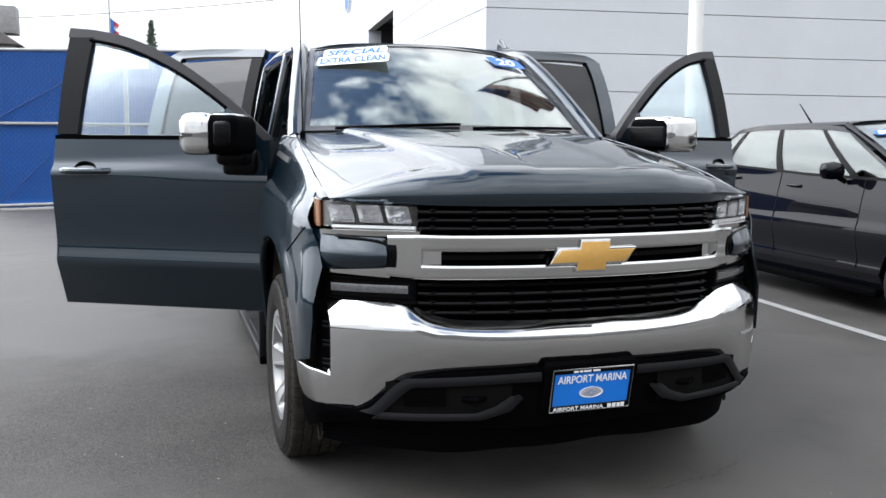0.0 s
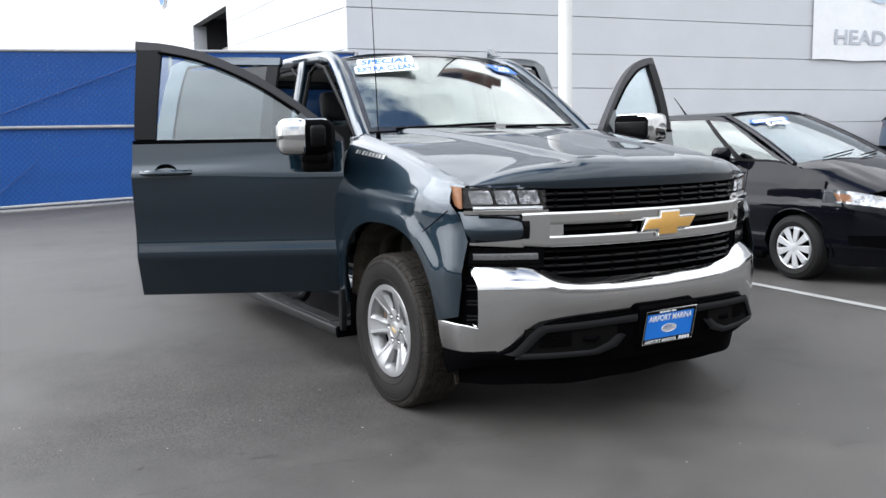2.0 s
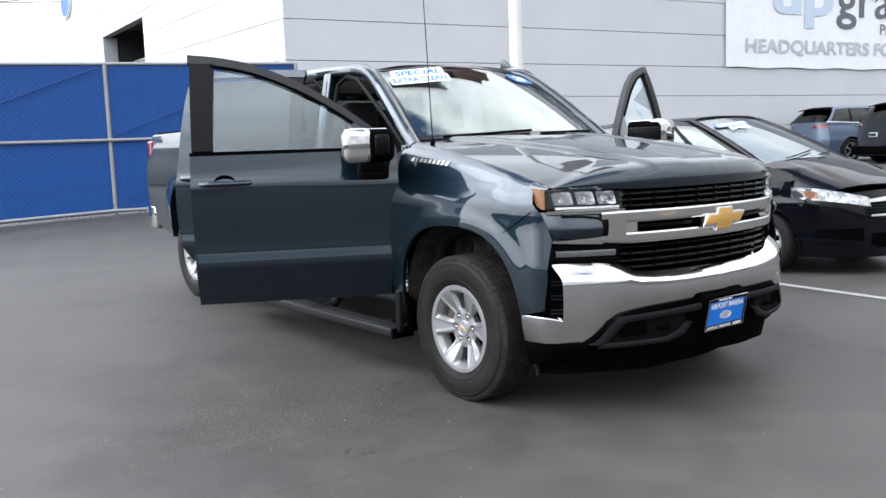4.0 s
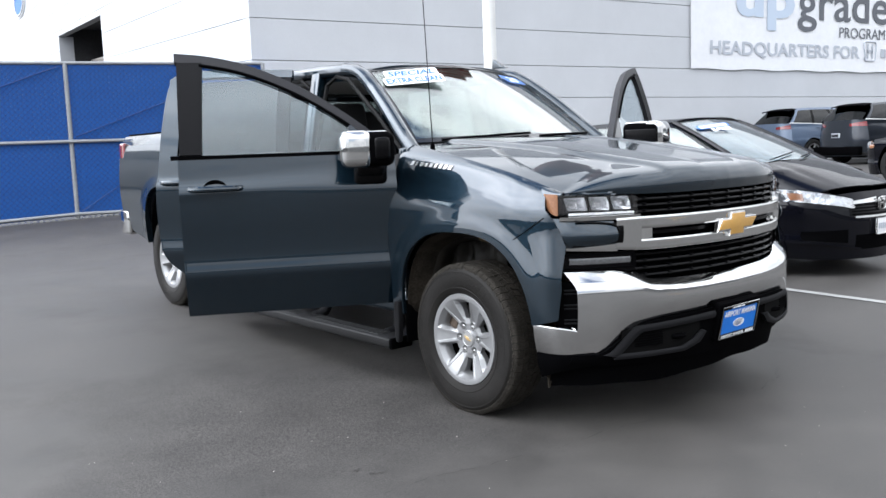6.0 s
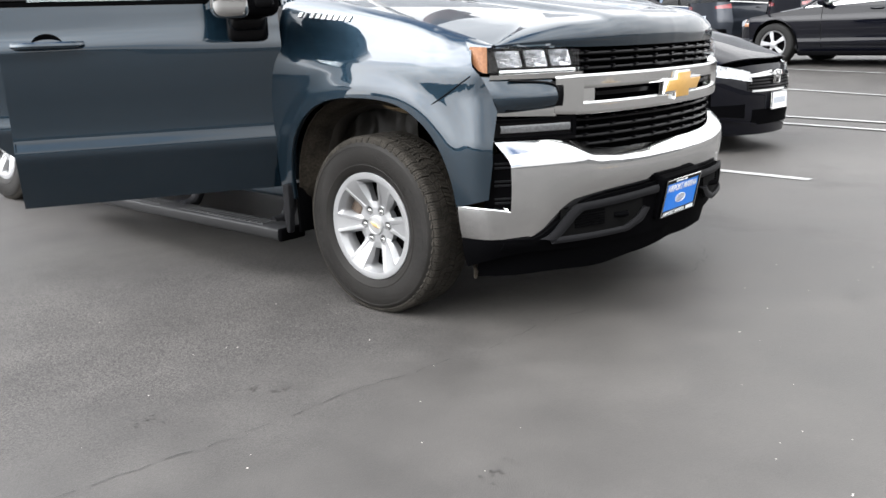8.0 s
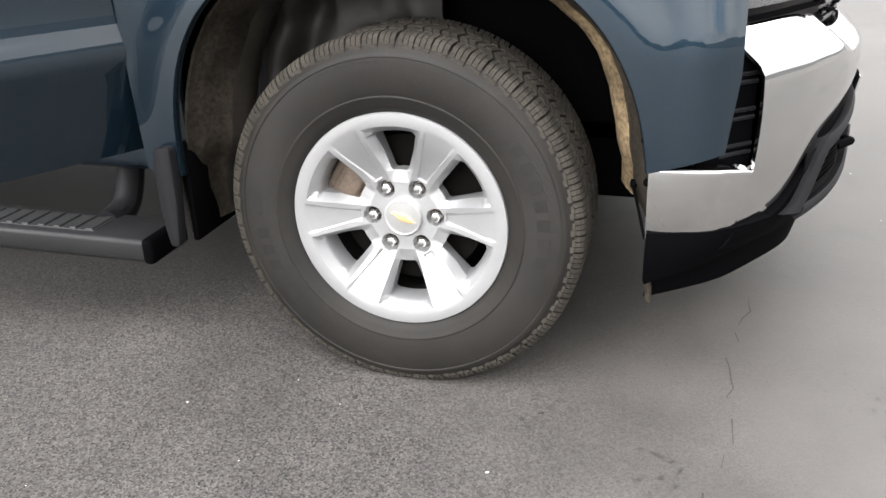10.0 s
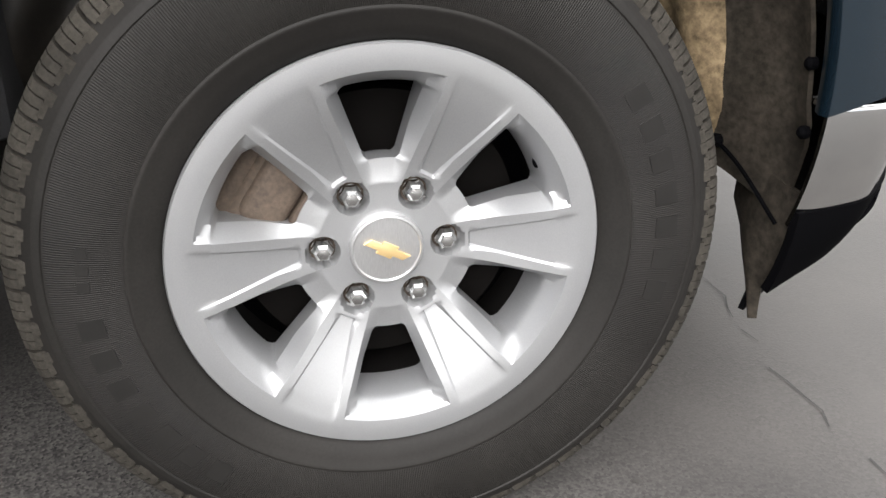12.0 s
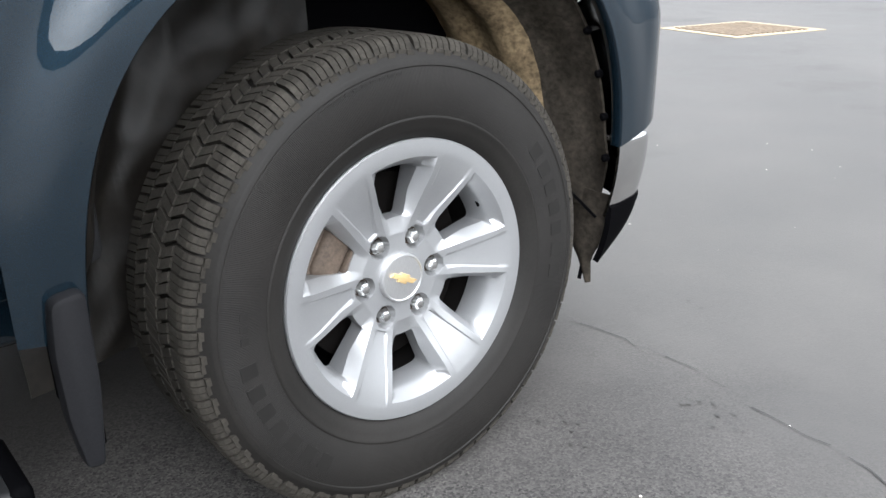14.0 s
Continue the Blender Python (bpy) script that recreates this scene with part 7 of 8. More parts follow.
def road_wheel(parent, x, y, r, s, spokes, mat):
    """A plain road wheel; s: -1 where it shows its face to -x."""
    rr = r * 0.66
    prof = [(rr, 0.0), (rr + 0.01, -0.012), (r * 0.80, -0.020), (r * 0.93, -0.008), (r * 0.985, 0.012), (r, 0.04), (r, 0.16), (r * 0.96, 0.19), (rr, 0.20)]
    c = (0, y, r - 0.004)
    bm = lathe(bmesh.new(), [(q, x - s * h) for q, h in prof], 48, "x", c, closed=True)
    w = part("wheel", bm, RUBBER, parent, "black tyre with a silver wheel cover")
    bm = lathe(bmesh.new(), [(rr * 1.0, x - s * 0.004), (rr * 0.97, x + s * 0.006), (rr * 0.90, x - s * 0.002), (rr * 0.88, x - s * 0.03), (rr * 1.0, x - s * 0.03)], 40, "x", c, closed=True)
    for k in range(spokes):
        a = 2 * math.pi * k / spokes + 0.2
        m = Matrix.Translation((x, y, r - 0.004)) @ Matrix.Rotation(a, 4, 'X')
        part("spoke", prism(bmesh.new(), [(-0.018, 0.03), (0.018, 0.03), (0.036, rr * 0.92), (-0.036, rr * 0.92)], -0.012, 0.006, "x", 0.004, 1, m), mat, w)
    part("hub_cap", lathe(bmesh.new(), [(0.055, x - s * 0.02), (0.055, x + s * 0.006), (0.04, x + s * 0.012), (0.001, x + s * 0.013)], 24, "x", c), mat, w)
    part("wheel_cover", bm, mat, w)
    part("wheel_back", lathe(bmesh.new(), [(0.01, x - s * 0.045), (rr * 0.98, x - s * 0.045), (rr * 0.98, x - s * 0.06), (0.01, x - s * 0.06)], 32, "x", c), BLACK, w)


def build_car(name, label, category, m, paint, spec):
    """A car from a handful of sizes. y runs back from the front axle; spec: length marks, heights and looks."""
    car = thing(name, label, category, m)
    W, yn, yt = spec["half_width"], spec["nose"], spec["tail"]
    wb, R = spec["wheelbase"], spec["tyre"]
    belt, hood, = spec["belt"], spec["hood"]
    A0, A1, C1, C0 = spec["cabin"]            # windscreen foot and head, rear head and foot
    zr = spec["roof"]
    y0, y1 = yn + spec.get("corner", 0.44), yt - 0.28
    prof = [(0.16, 0.87), (0.24, 0.915), (0.30, 0.935), (0.33, 0.965), (0.36, 0.968), (0.42, 0.958), (0.58, 0.992), (0.66, 1.0), (0.69, 0.998), (0.73, 0.980), (0.82, 0.965), (0.92, 0.945), (1.00, 0.925), (1.10, 0.90)]
    def side(y, z):
        k = curve_at(prof, z)
        t = max(0, (y0 + 0.5 - y) / 0.5)
        e = max(0, (y - (y1 - 0.6)) / 0.6)
        return W * (k - 0.035 * t * t - 0.04 * e * e)
    def belt_z(y):
        return line_at(belt, y)
    def put(nm, bm, mat, parent=car, lab="", smooth=40):
        ob = part(nm, bm, mat, parent, lab, smooth)
        return ob
    ra = R + 0.055
    # sides with the arches cut out
    for s in (-1, 1):
        bm = bmesh.new()
        n, q = 110, 26
        zs = lambda y, v: lerp(0.18, belt_z(y), v)
        sheet(bm, lambda u, v: (s * side(lerp(y0, y1, u), zs(lerp(y0, y1, u), v)), lerp(y0, y1, u), zs(lerp(y0, y1, u), v)), n, q)
        gone = []
        for v in bm.verts:
            for yc in (0, wb):
                d = math.hypot(v.co.y - yc, v.co.z - R)
                if d < ra - 0.02:
                    gone.append(v)
                elif d < ra + 0.03:
                    k = (ra + 0.006) / d
                    v.co.y, v.co.z = yc + (v.co.y - yc) * max(1, k), R + (v.co.z - R) * max(1, k)
        bmesh.ops.delete(bm, geom=list(set(gone)), context='VERTS')
        put("side_panel", bm, paint)
        for yc in (0, wb):
            arc = [(s * (side(yc + ra * math.cos(a), max(0.2, R + ra * math.sin(a))) + 0.002), yc + ra * math.cos(a), R + ra * math.sin(a)) for a in [math.pi * (-0.06 + 1.12 * k / 24) for k in range(25)]]
            put("arch_lip", tube(bmesh.new(), arc, 0.006, 8), paint)
            arcs = [Vector(a) for a in arc]
            put("arch_liner", sheet(bmesh.new(), lambda u, v: (lerp(arcs[int(round(u * 24))].x, s * (W - 0.34), v), arcs[int(round(u * 24))].y, arcs[int(round(u * 24))].z), 24, 2), BLACK)
            road_wheel(car, s * (W - 0.018), yc, R, s, spec["spokes"], spec.get("wheel_mat", HUBCAP))
        # door seams and handles
        for ys in spec["seams"]:
            put("door_seam", tube(bmesh.new(), [(s * (side(ys, z) + 0.0005), ys, z) for z in [0.28 + (belt_z(ys) - 0.28) * k / 10 for k in range(11)]], 0.004, 4), SEAL)
        for yh in spec["handles"]:
            zh = belt_z(yh) - 0.10
            put("handle", tube(bmesh.new(), [(s * side(yh, zh), yh - 0.09, zh), (s * (side(yh, zh) + 0.03), yh - 0.06, zh), (s * (side(yh, zh) + 0.03), yh + 0.06, zh), (s * side(yh, zh), yh + 0.09, zh)], 0.012, 8), paint)
        put("sill", boxed((min(s * (W - 0.10), s * (W - 0.02)), ra + 0.02, 0.15), (max(s * (W - 0.10), s * (W - 0.02)), wb - ra - 0.02, 0.22), 0.02), BLACK)
        # glasshouse side: glass, pillars, mirror
        wr = spec["roof_half"]
        def gl(y, t, off=0.0):
            b = Vector((s * (side(y, belt_z(y)) - 0.012), y, belt_z(y)))
            yy = lerp(A1, C1, min(1, max(0, (y - A0) / (C0 - A0))))
            tp = Vector((s * wr, yy, zr - 0.02 - 0.05 * abs((yy - (A1 + C1) / 2) / (C1 - A1) * 2) ** 3))
            p = b.lerp(tp, t)
            return (p.x + s * (0.03 * 4 * t * (1 - t) + off), p.y, p.z)
        posts = spec["posts"]
        for a, b in zip(posts, posts[1:]):
            g = put("side_window", sheet(bmesh.new(), lambda u, v: gl(lerp(a + 0.03, b - 0.03, u), lerp(0.02, 0.90, v)), 12, 8, 0.004, (-s, 0, 0)), spec.get("side_glass", GLASS_T))
            g.visible_shadow = False
        for k, y in enumerate(posts):
            put("pillar", sheet(bmesh.new(), lambda u, v: gl(min(C0, max(A0, y + lerp(-0.05, 0.05, u))), v, 0.004), 3, 8, 0.04, (-s, 0, 0)), paint if k in (0, len(posts) - 1) else SEAL)
        put("roof_rail", sheet(bmesh.new(), lambda u, v: gl(lerp(A0 + 0.02, C0 - 0.02, u), lerp(0.885, 1.0, v), 0.004), 30, 3, 0.03, (-s, 0, 0)), paint)
        put("belt_strip", sheet(bmesh.new(), lambda u, v: gl(lerp(A0 + 0.05, C0 - 0.05, u), lerp(-0.01, 0.05, v), 0.005), 30, 2, 0.01, (-s, 0, 0)), spec.get("belt_mat", SEAL))
        mz, my = belt_z(A0 + 0.35) + 0.07, A0 + spec.get("mirror_back", 0.38)
        mm = Matrix.Translation((s * (W + 0.075), my, mz))
        mb = lathe(bmesh.new(), [(0.02, -0.11), (0.075, -0.085), (0.088, 0.0), (0.075, 0.085), (0.02, 0.11)], 20, "x")
        bmesh.ops.transform(mb, matrix=mm @ Matrix.Diagonal((1, 0.62, 0.85, 1)), verts=mb.verts)
        mo = put("mirror", mb, paint)
        put("mirror_arm", tube(bmesh.new(), [(s * (W - 0.06), my, mz - 0.09), (s * (W + 0.06), my, mz - 0.03)], 0.022, 8), BLACK, mo)
    # nose
    wf = lambda z: side(y0, z)
    hz = lambda x: hood[0][1] - 0.07 * (abs(x) / W) ** 3
    def nose(x, z):
        k = min(1.0, abs(x) / wf(z))
        q = spec.get("round")
        bend = 0.44 * k ** 2.7 if q is None else spec["corner"] * (1 - (1 - k ** q) ** (1 / q))
        return yn + bend + spec.get("lean", 0.18) * max(0, (z - 0.50)) ** 1.5 * (1 - k * k) + 0.06 * max(0, 0.38 - z)
    def fas(u, v):
        z = lerp(0.17, 1, v)
        x = (2 * u - 1)
        zt = hz(x * W)
        z = lerp(0.17, zt, v)
        return (x * wf(z), nose(x * wf(z), z), z)
    put("front_bumper", sheet(bmesh.new(), fas, 40, 20, 0.01, (0, 1, 0)), paint)
    def on_nose(x0, x1, za, zb_, off, zc=None, zd=None, nu=14, nv=3, thick=0.012):
        """A band on the nose; za, zb at x0, zc, zd at x1."""
        zc, zd = za if zc is None else zc, zb_ if zd is None else zd
        return sheet(bmesh.new(), lambda u, v: (lerp(x0, x1, u), nose(lerp(x0, x1, u), 0.6) * 0 + nose(lerp(x0, x1, u), lerp(lerp(za, zc, u), lerp(zb_, zd, u), v)) - off, lerp(lerp(za, zc, u), lerp(zb_, zd, u), v)), nu, nv, thick, (0, 1, 0))
    yh0 = lambda x: nose(x, hz(x))
    def hoodf(u, v):
        xn = 2 * u - 1
        x = xn * lerp(wf(hz(W)) * 0.995, side(A0, belt_z(A0)) * 0.99, v)
        y = lerp(yh0(xn * wf(hz(W))), A0 - 0.16 * (1 - xn * xn) + 0.02, v)
        mid = curve_at(hood, y)
        edge = lerp(hz(W), belt_z(max(y, y0)), min(1, v * 1.6 + 0.0))
        return (x, y, lerp(edge, mid, (1 - abs(xn) ** 2.6)) - 0.012 * math.exp(-(((abs(xn) - 0.62) / 0.06) ** 2)) * math.sin(math.pi * v))
    put("hood", sheet(bmesh.new(), hoodf, 40, 24, 0.012, (0, 0, -1)), paint)
    # windscreen, roof, rear screen, tail
    wr = spec["roof_half"]
    def screen(u, v):
        xn = 2 * u - 1
        b = Vector((xn * (side(A0, belt_z(A0)) - 0.05), A0 - 0.16 * (1 - xn * xn), belt_z(A0) + 0.04 * (1 - xn * xn) + 0.01))
        t = Vector((xn * wr, A1 - 0.07 * (1 - xn * xn), zr - 0.05 + 0.035 * (1 - xn * xn)))
        return b.lerp(t, v) + Vector((0, -0.5, 0.8)) * 0.022 * 4 * v * (1 - v)
    g = put("windscreen", sheet(bmesh.new(), screen, 24, 12, 0.004, (0, 1, 0)), CARSCREEN)
    g.visible_shadow = False
    for k in (-1, 1):
        put("wiper", tube(bmesh.new(), [Vector(screen(0.5 + k * 0.06 + 0.32 * (t / 8 - 0.5 + k * 0.30), 0.03 + 0.012 * t)) + Vector((0, -0.012, 0.014)) for t in range(9)], 0.007, 6), BLACK)
    for s in (-1, 1):
        put("pillar", tube(bmesh.new(), [Vector(screen(0.5 + s * 0.5, v / 8)) + Vector((s * 0.005, 0.01, 0)) for v in range(9)], 0.028, 8), paint)
    put("roof", sheet(bmesh.new(), lambda u, v: ((2 * u - 1) * (wr + 0.01), lerp(A1 - 0.07 * (1 - (2 * u - 1) ** 2), C1, v), zr - 0.045 + 0.045 * (1 - (2 * u - 1) ** 4) - 0.05 * abs(2 * v - 1) ** 3 + (0.05 if v < 0.5 else 0.0) * abs(2 * v - 1) ** 3), 20, 20, 0.02, (0, 0, -1)), paint)
    zt = belt_z(C0)
    def rear(u, v):
        xn = 2 * u - 1
        b = Vector((xn * (side(C0, zt) - 0.06), C0 + 0.05 * (1 - xn * xn), zt))
        t = Vector((xn * wr, C1 + 0.04 * (1 - xn * xn), zr - 0.09 + 0.03 * (1 - xn * xn)))
        return b.lerp(t, v)
    put("rear_screen", sheet(bmesh.new(), rear, 16, 8, 0.004, (0, -1, 0)), DARKGLASS)
    if spec.get("spoiler"):
        put("spoiler", sheet(bmesh.new(), lambda u, v: ((2 * u - 1) * wr, lerp(C1 - 0.05, C1 + 0.22, v), zr - 0.02 - 0.05 * v - 0.03 * (2 * u - 1) ** 4), 12, 6, 0.03, (0, 0, -1)), BLACK if spec["spoiler"] == "black" else paint)
    def tailf(u, v):
        xn = 2 * u - 1
        z = lerp(0.22, zt, v)
        k = abs(xn)
        return (xn * side(y1, z), yt - 0.30 * k ** 3.5 - 0.10 * max(0, z - 0.75) - 0.05 * max(0, 0.5 - z), z)
    put("tailgate", sheet(bmesh.new(), tailf, 30, 16, 0.01, (0, -1, 0)), paint)
    if C0 < yt - 0.45:
        put("boot_lid", sheet(bmesh.new(), lambda u, v: ((2 * u - 1) * lerp(side(C0, zt), side(y1, zt), v), lerp(C0, yt - 0.30 * abs(2 * u - 1) ** 3.5 - 0.1, v), zt + 0.015 * (1 - (2 * u - 1) ** 2)), 16, 6, 0.01, (0, 0, -1)), paint)
    for s in (-1, 1):
        put("tail_lamp", sheet(bmesh.new(), lambda u, v: Vector(tailf(0.5 + s * lerp(spec.get("tail_in", 0.30), 0.5, u), lerp(spec["tail_lamp"][0], spec["tail_lamp"][1] + 0.06 * u, v))) + Vector((s * 0.006, 0.010, 0)), 8, 4, 0.012, (0, -1, 0)), REDLENS, lab="red tail lamp")
        if spec.get("tall_lamp"):
            put("tail_lamp", sheet(bmesh.new(), lambda u, v: Vector(rear(0.5 + s * lerp(0.475, 0.52, u), lerp(0.0, 0.55, v))) + Vector((0, 0.02, 0)), 3, 6, 0.012, (0, -1, 0)), REDLENS)
    # cabin floor and seats as dark masses seen through glass
    put("cabin_floor", boxed((-W + 0.1, A0 - 0.3, 0.24), (W - 0.1, C0, 0.32), 0.02), INTERIOR)
    put("dashboard", boxed((-W + 0.12, A0 - 0.05, 0.6), (W - 0.12, A0 + 0.45, belt_z(A0) + 0.01), 0.06, 3), INTERIOR)
    for sx in (-0.36, 0.36):
        ym = lerp(A1, C1, 0.25)
        st = put("seat", join(boxed((sx - 0.24, ym - 0.45, 0.40), (sx + 0.24, ym + 0.05, 0.60), 0.06, 3), boxed((-0.23, -0.07, 0), (0.23, 0.07, 0.58), 0.05, 3, pose(sx, ym + 0.10, 0.56, -14))), INTERIOR)
        put("headrest", boxed((-0.12, -0.045, 0.60), (0.12, 0.045, 0.78), 0.04, 3, pose(sx, ym + 0.10, 0.56, -12)), INTERIOR, st)
    put("rear_bench", boxed((-0.60, lerp(A1, C1, 0.72), 0.5), (0.60, lerp(A1, C1, 0.72) + 0.25, 1.02), 0.06, 3), INTERIOR)
    put("underbody", boxed((-W + 0.22, y0, 0.17), (W - 0.22, y1, 0.30), 0.02), BLACK)
    return car, on_nose, nose, screen, put


def hatchback():
    o = Matrix.Translation((4.72, 1.25, 0)) @ Matrix.Rotation(radians(-4), 4, 'Z')
    spec = dict(half_width=0.850, nose=-0.89, tail=3.20, wheelbase=2.53, tyre=0.300, belt=[(-0.6, 0.87), (-0.3, 0.955), (0.0, 1.035), (0.3, 1.075), (1.3, 1.09), (2.4, 1.14), (3.3, 1.19)],
                hood=[(-0.89, 0.80), (-0.78, 0.87), (-0.50, 0.97), (-0.15, 1.08), (0.15, 1.15)], cabin=(0.10, 1.12, 2.75, 3.12), roof=1.585, roof_half=0.56, seams=[0.62, 1.72], handles=[1.50, 2.45],
                posts=[0.16, 0.74, 1.76, 2.70, 3.05], spokes=9, tail_lamp=(0.78, 0.95), side_glass=GLASS_T, mirror_back=0.74, lean=0.50, corner=0.62, round=2.1)
    car, on_nose, nose, screen, put = build_car("hatchback_car", "small black hatchback car parked beside the pickup truck", "car", o, CARBLACK, spec)
    for s in (-1, 1):
        lp = put("headlight", on_nose(s * 0.38, s * 0.805, 0.655, 0.735, 0.004, 0.735, 0.845, 16, 6), material("lamp_inside", (0.50, 0.52, 0.55), 0.12, 0.9, grain=(40, 0.5), blotch=(14, 0.6)), lab="clear swept-back headlight")
        ln = put("lens", on_nose(s * 0.375, s * 0.81, 0.650, 0.740, 0.018, 0.730, 0.850, 16, 6, 0.004), LENS, lp)
        ln.visible_shadow = False
        put("amber_marker", on_nose(s * 0.74, s * 0.785, 0.735, 0.80, 0.010, 0.745, 0.81, 4, 3), AMBER, lp)
        put("fog_recess", on_nose(s * 0.44, s * 0.74, 0.33, 0.455, 0.004, 0.36, 0.445, 10, 3), BLACK)
        put("lower_blade", on_nose(s * 0.30, s * 0.76, 0.255, 0.275, 0.012, 0.335, 0.352, 14, 2), CARBLACK)
        put("chrome_blade", on_nose(s * 0.05, s * 0.44, 0.700, 0.745, 0.018, 0.690, 0.715, 12, 3), CHROME, lab="chrome blade above the grille")
    put("grille", on_nose(-0.42, 0.42, 0.575, 0.70, 0.004, nu=20), GLOSSBLACK)
    for k in range(4):
        put("grille_bar", on_nose(-0.40, 0.40, 0.59 + 0.028 * k, 0.60 + 0.028 * k, 0.012, nu=20, nv=1), BLACK)
    put("chrome_blade", on_nose(-0.38, 0.38, 0.560, 0.578, 0.014, nu=20), CHROME)
    put("lower_intake", on_nose(-0.36, 0.36, 0.26, 0.40, 0.004, nu=20), BLACK)
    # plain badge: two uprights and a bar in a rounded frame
    yb = nose(0, 0.68) - 0.028
    bm = tube(bmesh.new(), [(x, yb, z) for x, z in rounded([(-0.062, 0.625), (0.062, 0.625), (0.068, 0.735), (-0.068, 0.735)], 0.02, 3)] + [(-0.058, yb, 0.630)], 0.006, 6)
    box(bm, (-0.040, yb - 0.005, 0.635), (-0.022, yb + 0.005, 0.725), 0.002)
    box(bm, (0.022, yb - 0.005, 0.635), (0.040, yb + 0.005, 0.725), 0.002)
    box(bm, (-0.03, yb - 0.005, 0.672), (0.03, yb + 0.005, 0.690), 0.002)
    put("badge", bm, CHROME, lab="chrome badge on the grille")
    yp = nose(0, 0.47) - 0.02
    pl = put("plate", boxed((-0.155, yp - 0.006, 0.395), (0.155, yp + 0.004, 0.550), 0.004), WHITEP, lab="white number plate in a chrome frame")
    put("plate_rim", tube(bmesh.new(), [(-0.155, yp - 0.008, 0.395), (0.155, yp - 0.008, 0.395), (0.155, yp - 0.008, 0.55), (-0.155, yp - 0.008, 0.55), (-0.155, yp - 0.008, 0.395)], 0.006, 6), CHROME, pl)
    put("bar", bars(bmesh.new(), pose(-0.118, yp - 0.008, 0.445, 90, 0, 0), [0.024] * 7, 0.052, 0.003, 0.42), INK_G, pl)
    # sticker on the windscreen: bars above, a readable word below
    p = Vector(screen(0.06, 0.66)) + Vector((0, -0.012, 0.010))
    ax = (Vector(screen(0.12, 0.66)) - Vector(screen(0.06, 0.66))).normalized()
    up = (Vector(screen(0.06, 0.74)) - Vector(screen(0.06, 0.66))).normalized()
    nn = ax.cross(up).normalized()
    up = nn.cross(ax)
    m = Matrix(((ax.x, up.x, nn.x, p.x), (ax.y, up.y, nn.y, p.y), (ax.z, up.z, nn.z, p.z), (0, 0, 0, 1)))
    st = put("sticker", prism(bmesh.new(), rounded([(0.0, 0.10), (0.40, 0.10), (0.40, 0.19), (0.0, 0.19)], 0.02), -0.001, 0.001, "z", m=m), BLUEV, lab="blue and white sale sticker on the windscreen")
    put("bar", bars(bmesh.new(), m @ pose(0.03, 0.115, 0.002), [0.04] * 7, 0.06, 0.002), WHITEP, st)
    lettering("word", "SALE", 0.075, WHITEP, st, m @ pose(0.12, 0.012, 0.002), width=0.24, bold=0.03)
    # sheet of paper inside the rear side window, roof aerial
    put("paper_sheet", sheet(bmesh.new(), lambda u, v: (-0.735 + 0.12 * v, lerp(1.98, 2.40, u) - 0.04 * v, lerp(1.15, 1.42, v)), 3, 3, 0.002, (1, 0, 0)), WHITEP, lab="white paper sheet in the side window")
    put("aerial", tube(bmesh.new(), [(0.05, 2.40, 1.58), (0.05, 2.43, 1.61), (0.05, 2.62, 1.80)], [0.016, 0.010, 0.004], 8), BLACK)
    return car


hatchback()


def sedan():
    o = Matrix.Translation((11.25, 2.45, 0.495)) @ Matrix.Rotation(radians(172), 4, 'Z')
    spec = dict(half_width=0.90, nose=-0.88, tail=3.65, wheelbase=2.70, tyre=0.325, belt=[(-0.6, 0.72), (0.0, 0.80), (0.5, 0.86), (1.6, 0.92), (2.8, 0.98), (3.7, 1.0)],
                hood=[(-0.88, 0.68), (-0.5, 0.76), (0.0, 0.85), (0.45, 0.94)], cabin=(0.42, 1.25, 2.35, 3.1), roof=1.42, roof_half=0.52, seams=[0.75, 1.75], handles=[1.55, 2.45],
                posts=[0.50, 1.72, 2.95], spokes=5, wheel_mat=ALLOY, tail_lamp=(0.72, 0.95), belt_mat=CHROME)
    car, on_nose, nose, screen, put = build_car("sedan_car", "black sedan car with silver alloy wheels parked in the far row", "car", o, CARBLACK, spec)
    for s in (-1, 1):
        put("headlight", on_nose(s * 0.45, s * 0.80, 0.58, 0.66, 0.004, 0.63, 0.72, 10, 3), REFLECTOR)
        put("amber_marker", boxed((s * 0.845 - 0.02, -0.52, 0.60), (s * 0.845 + 0.02, -0.36, 0.66), 0.012), AMBER)
    put("grille", on_nose(-0.45, 0.45, 0.45, 0.60, 0.004, nu=16), GLOSSBLACK)


sedan()


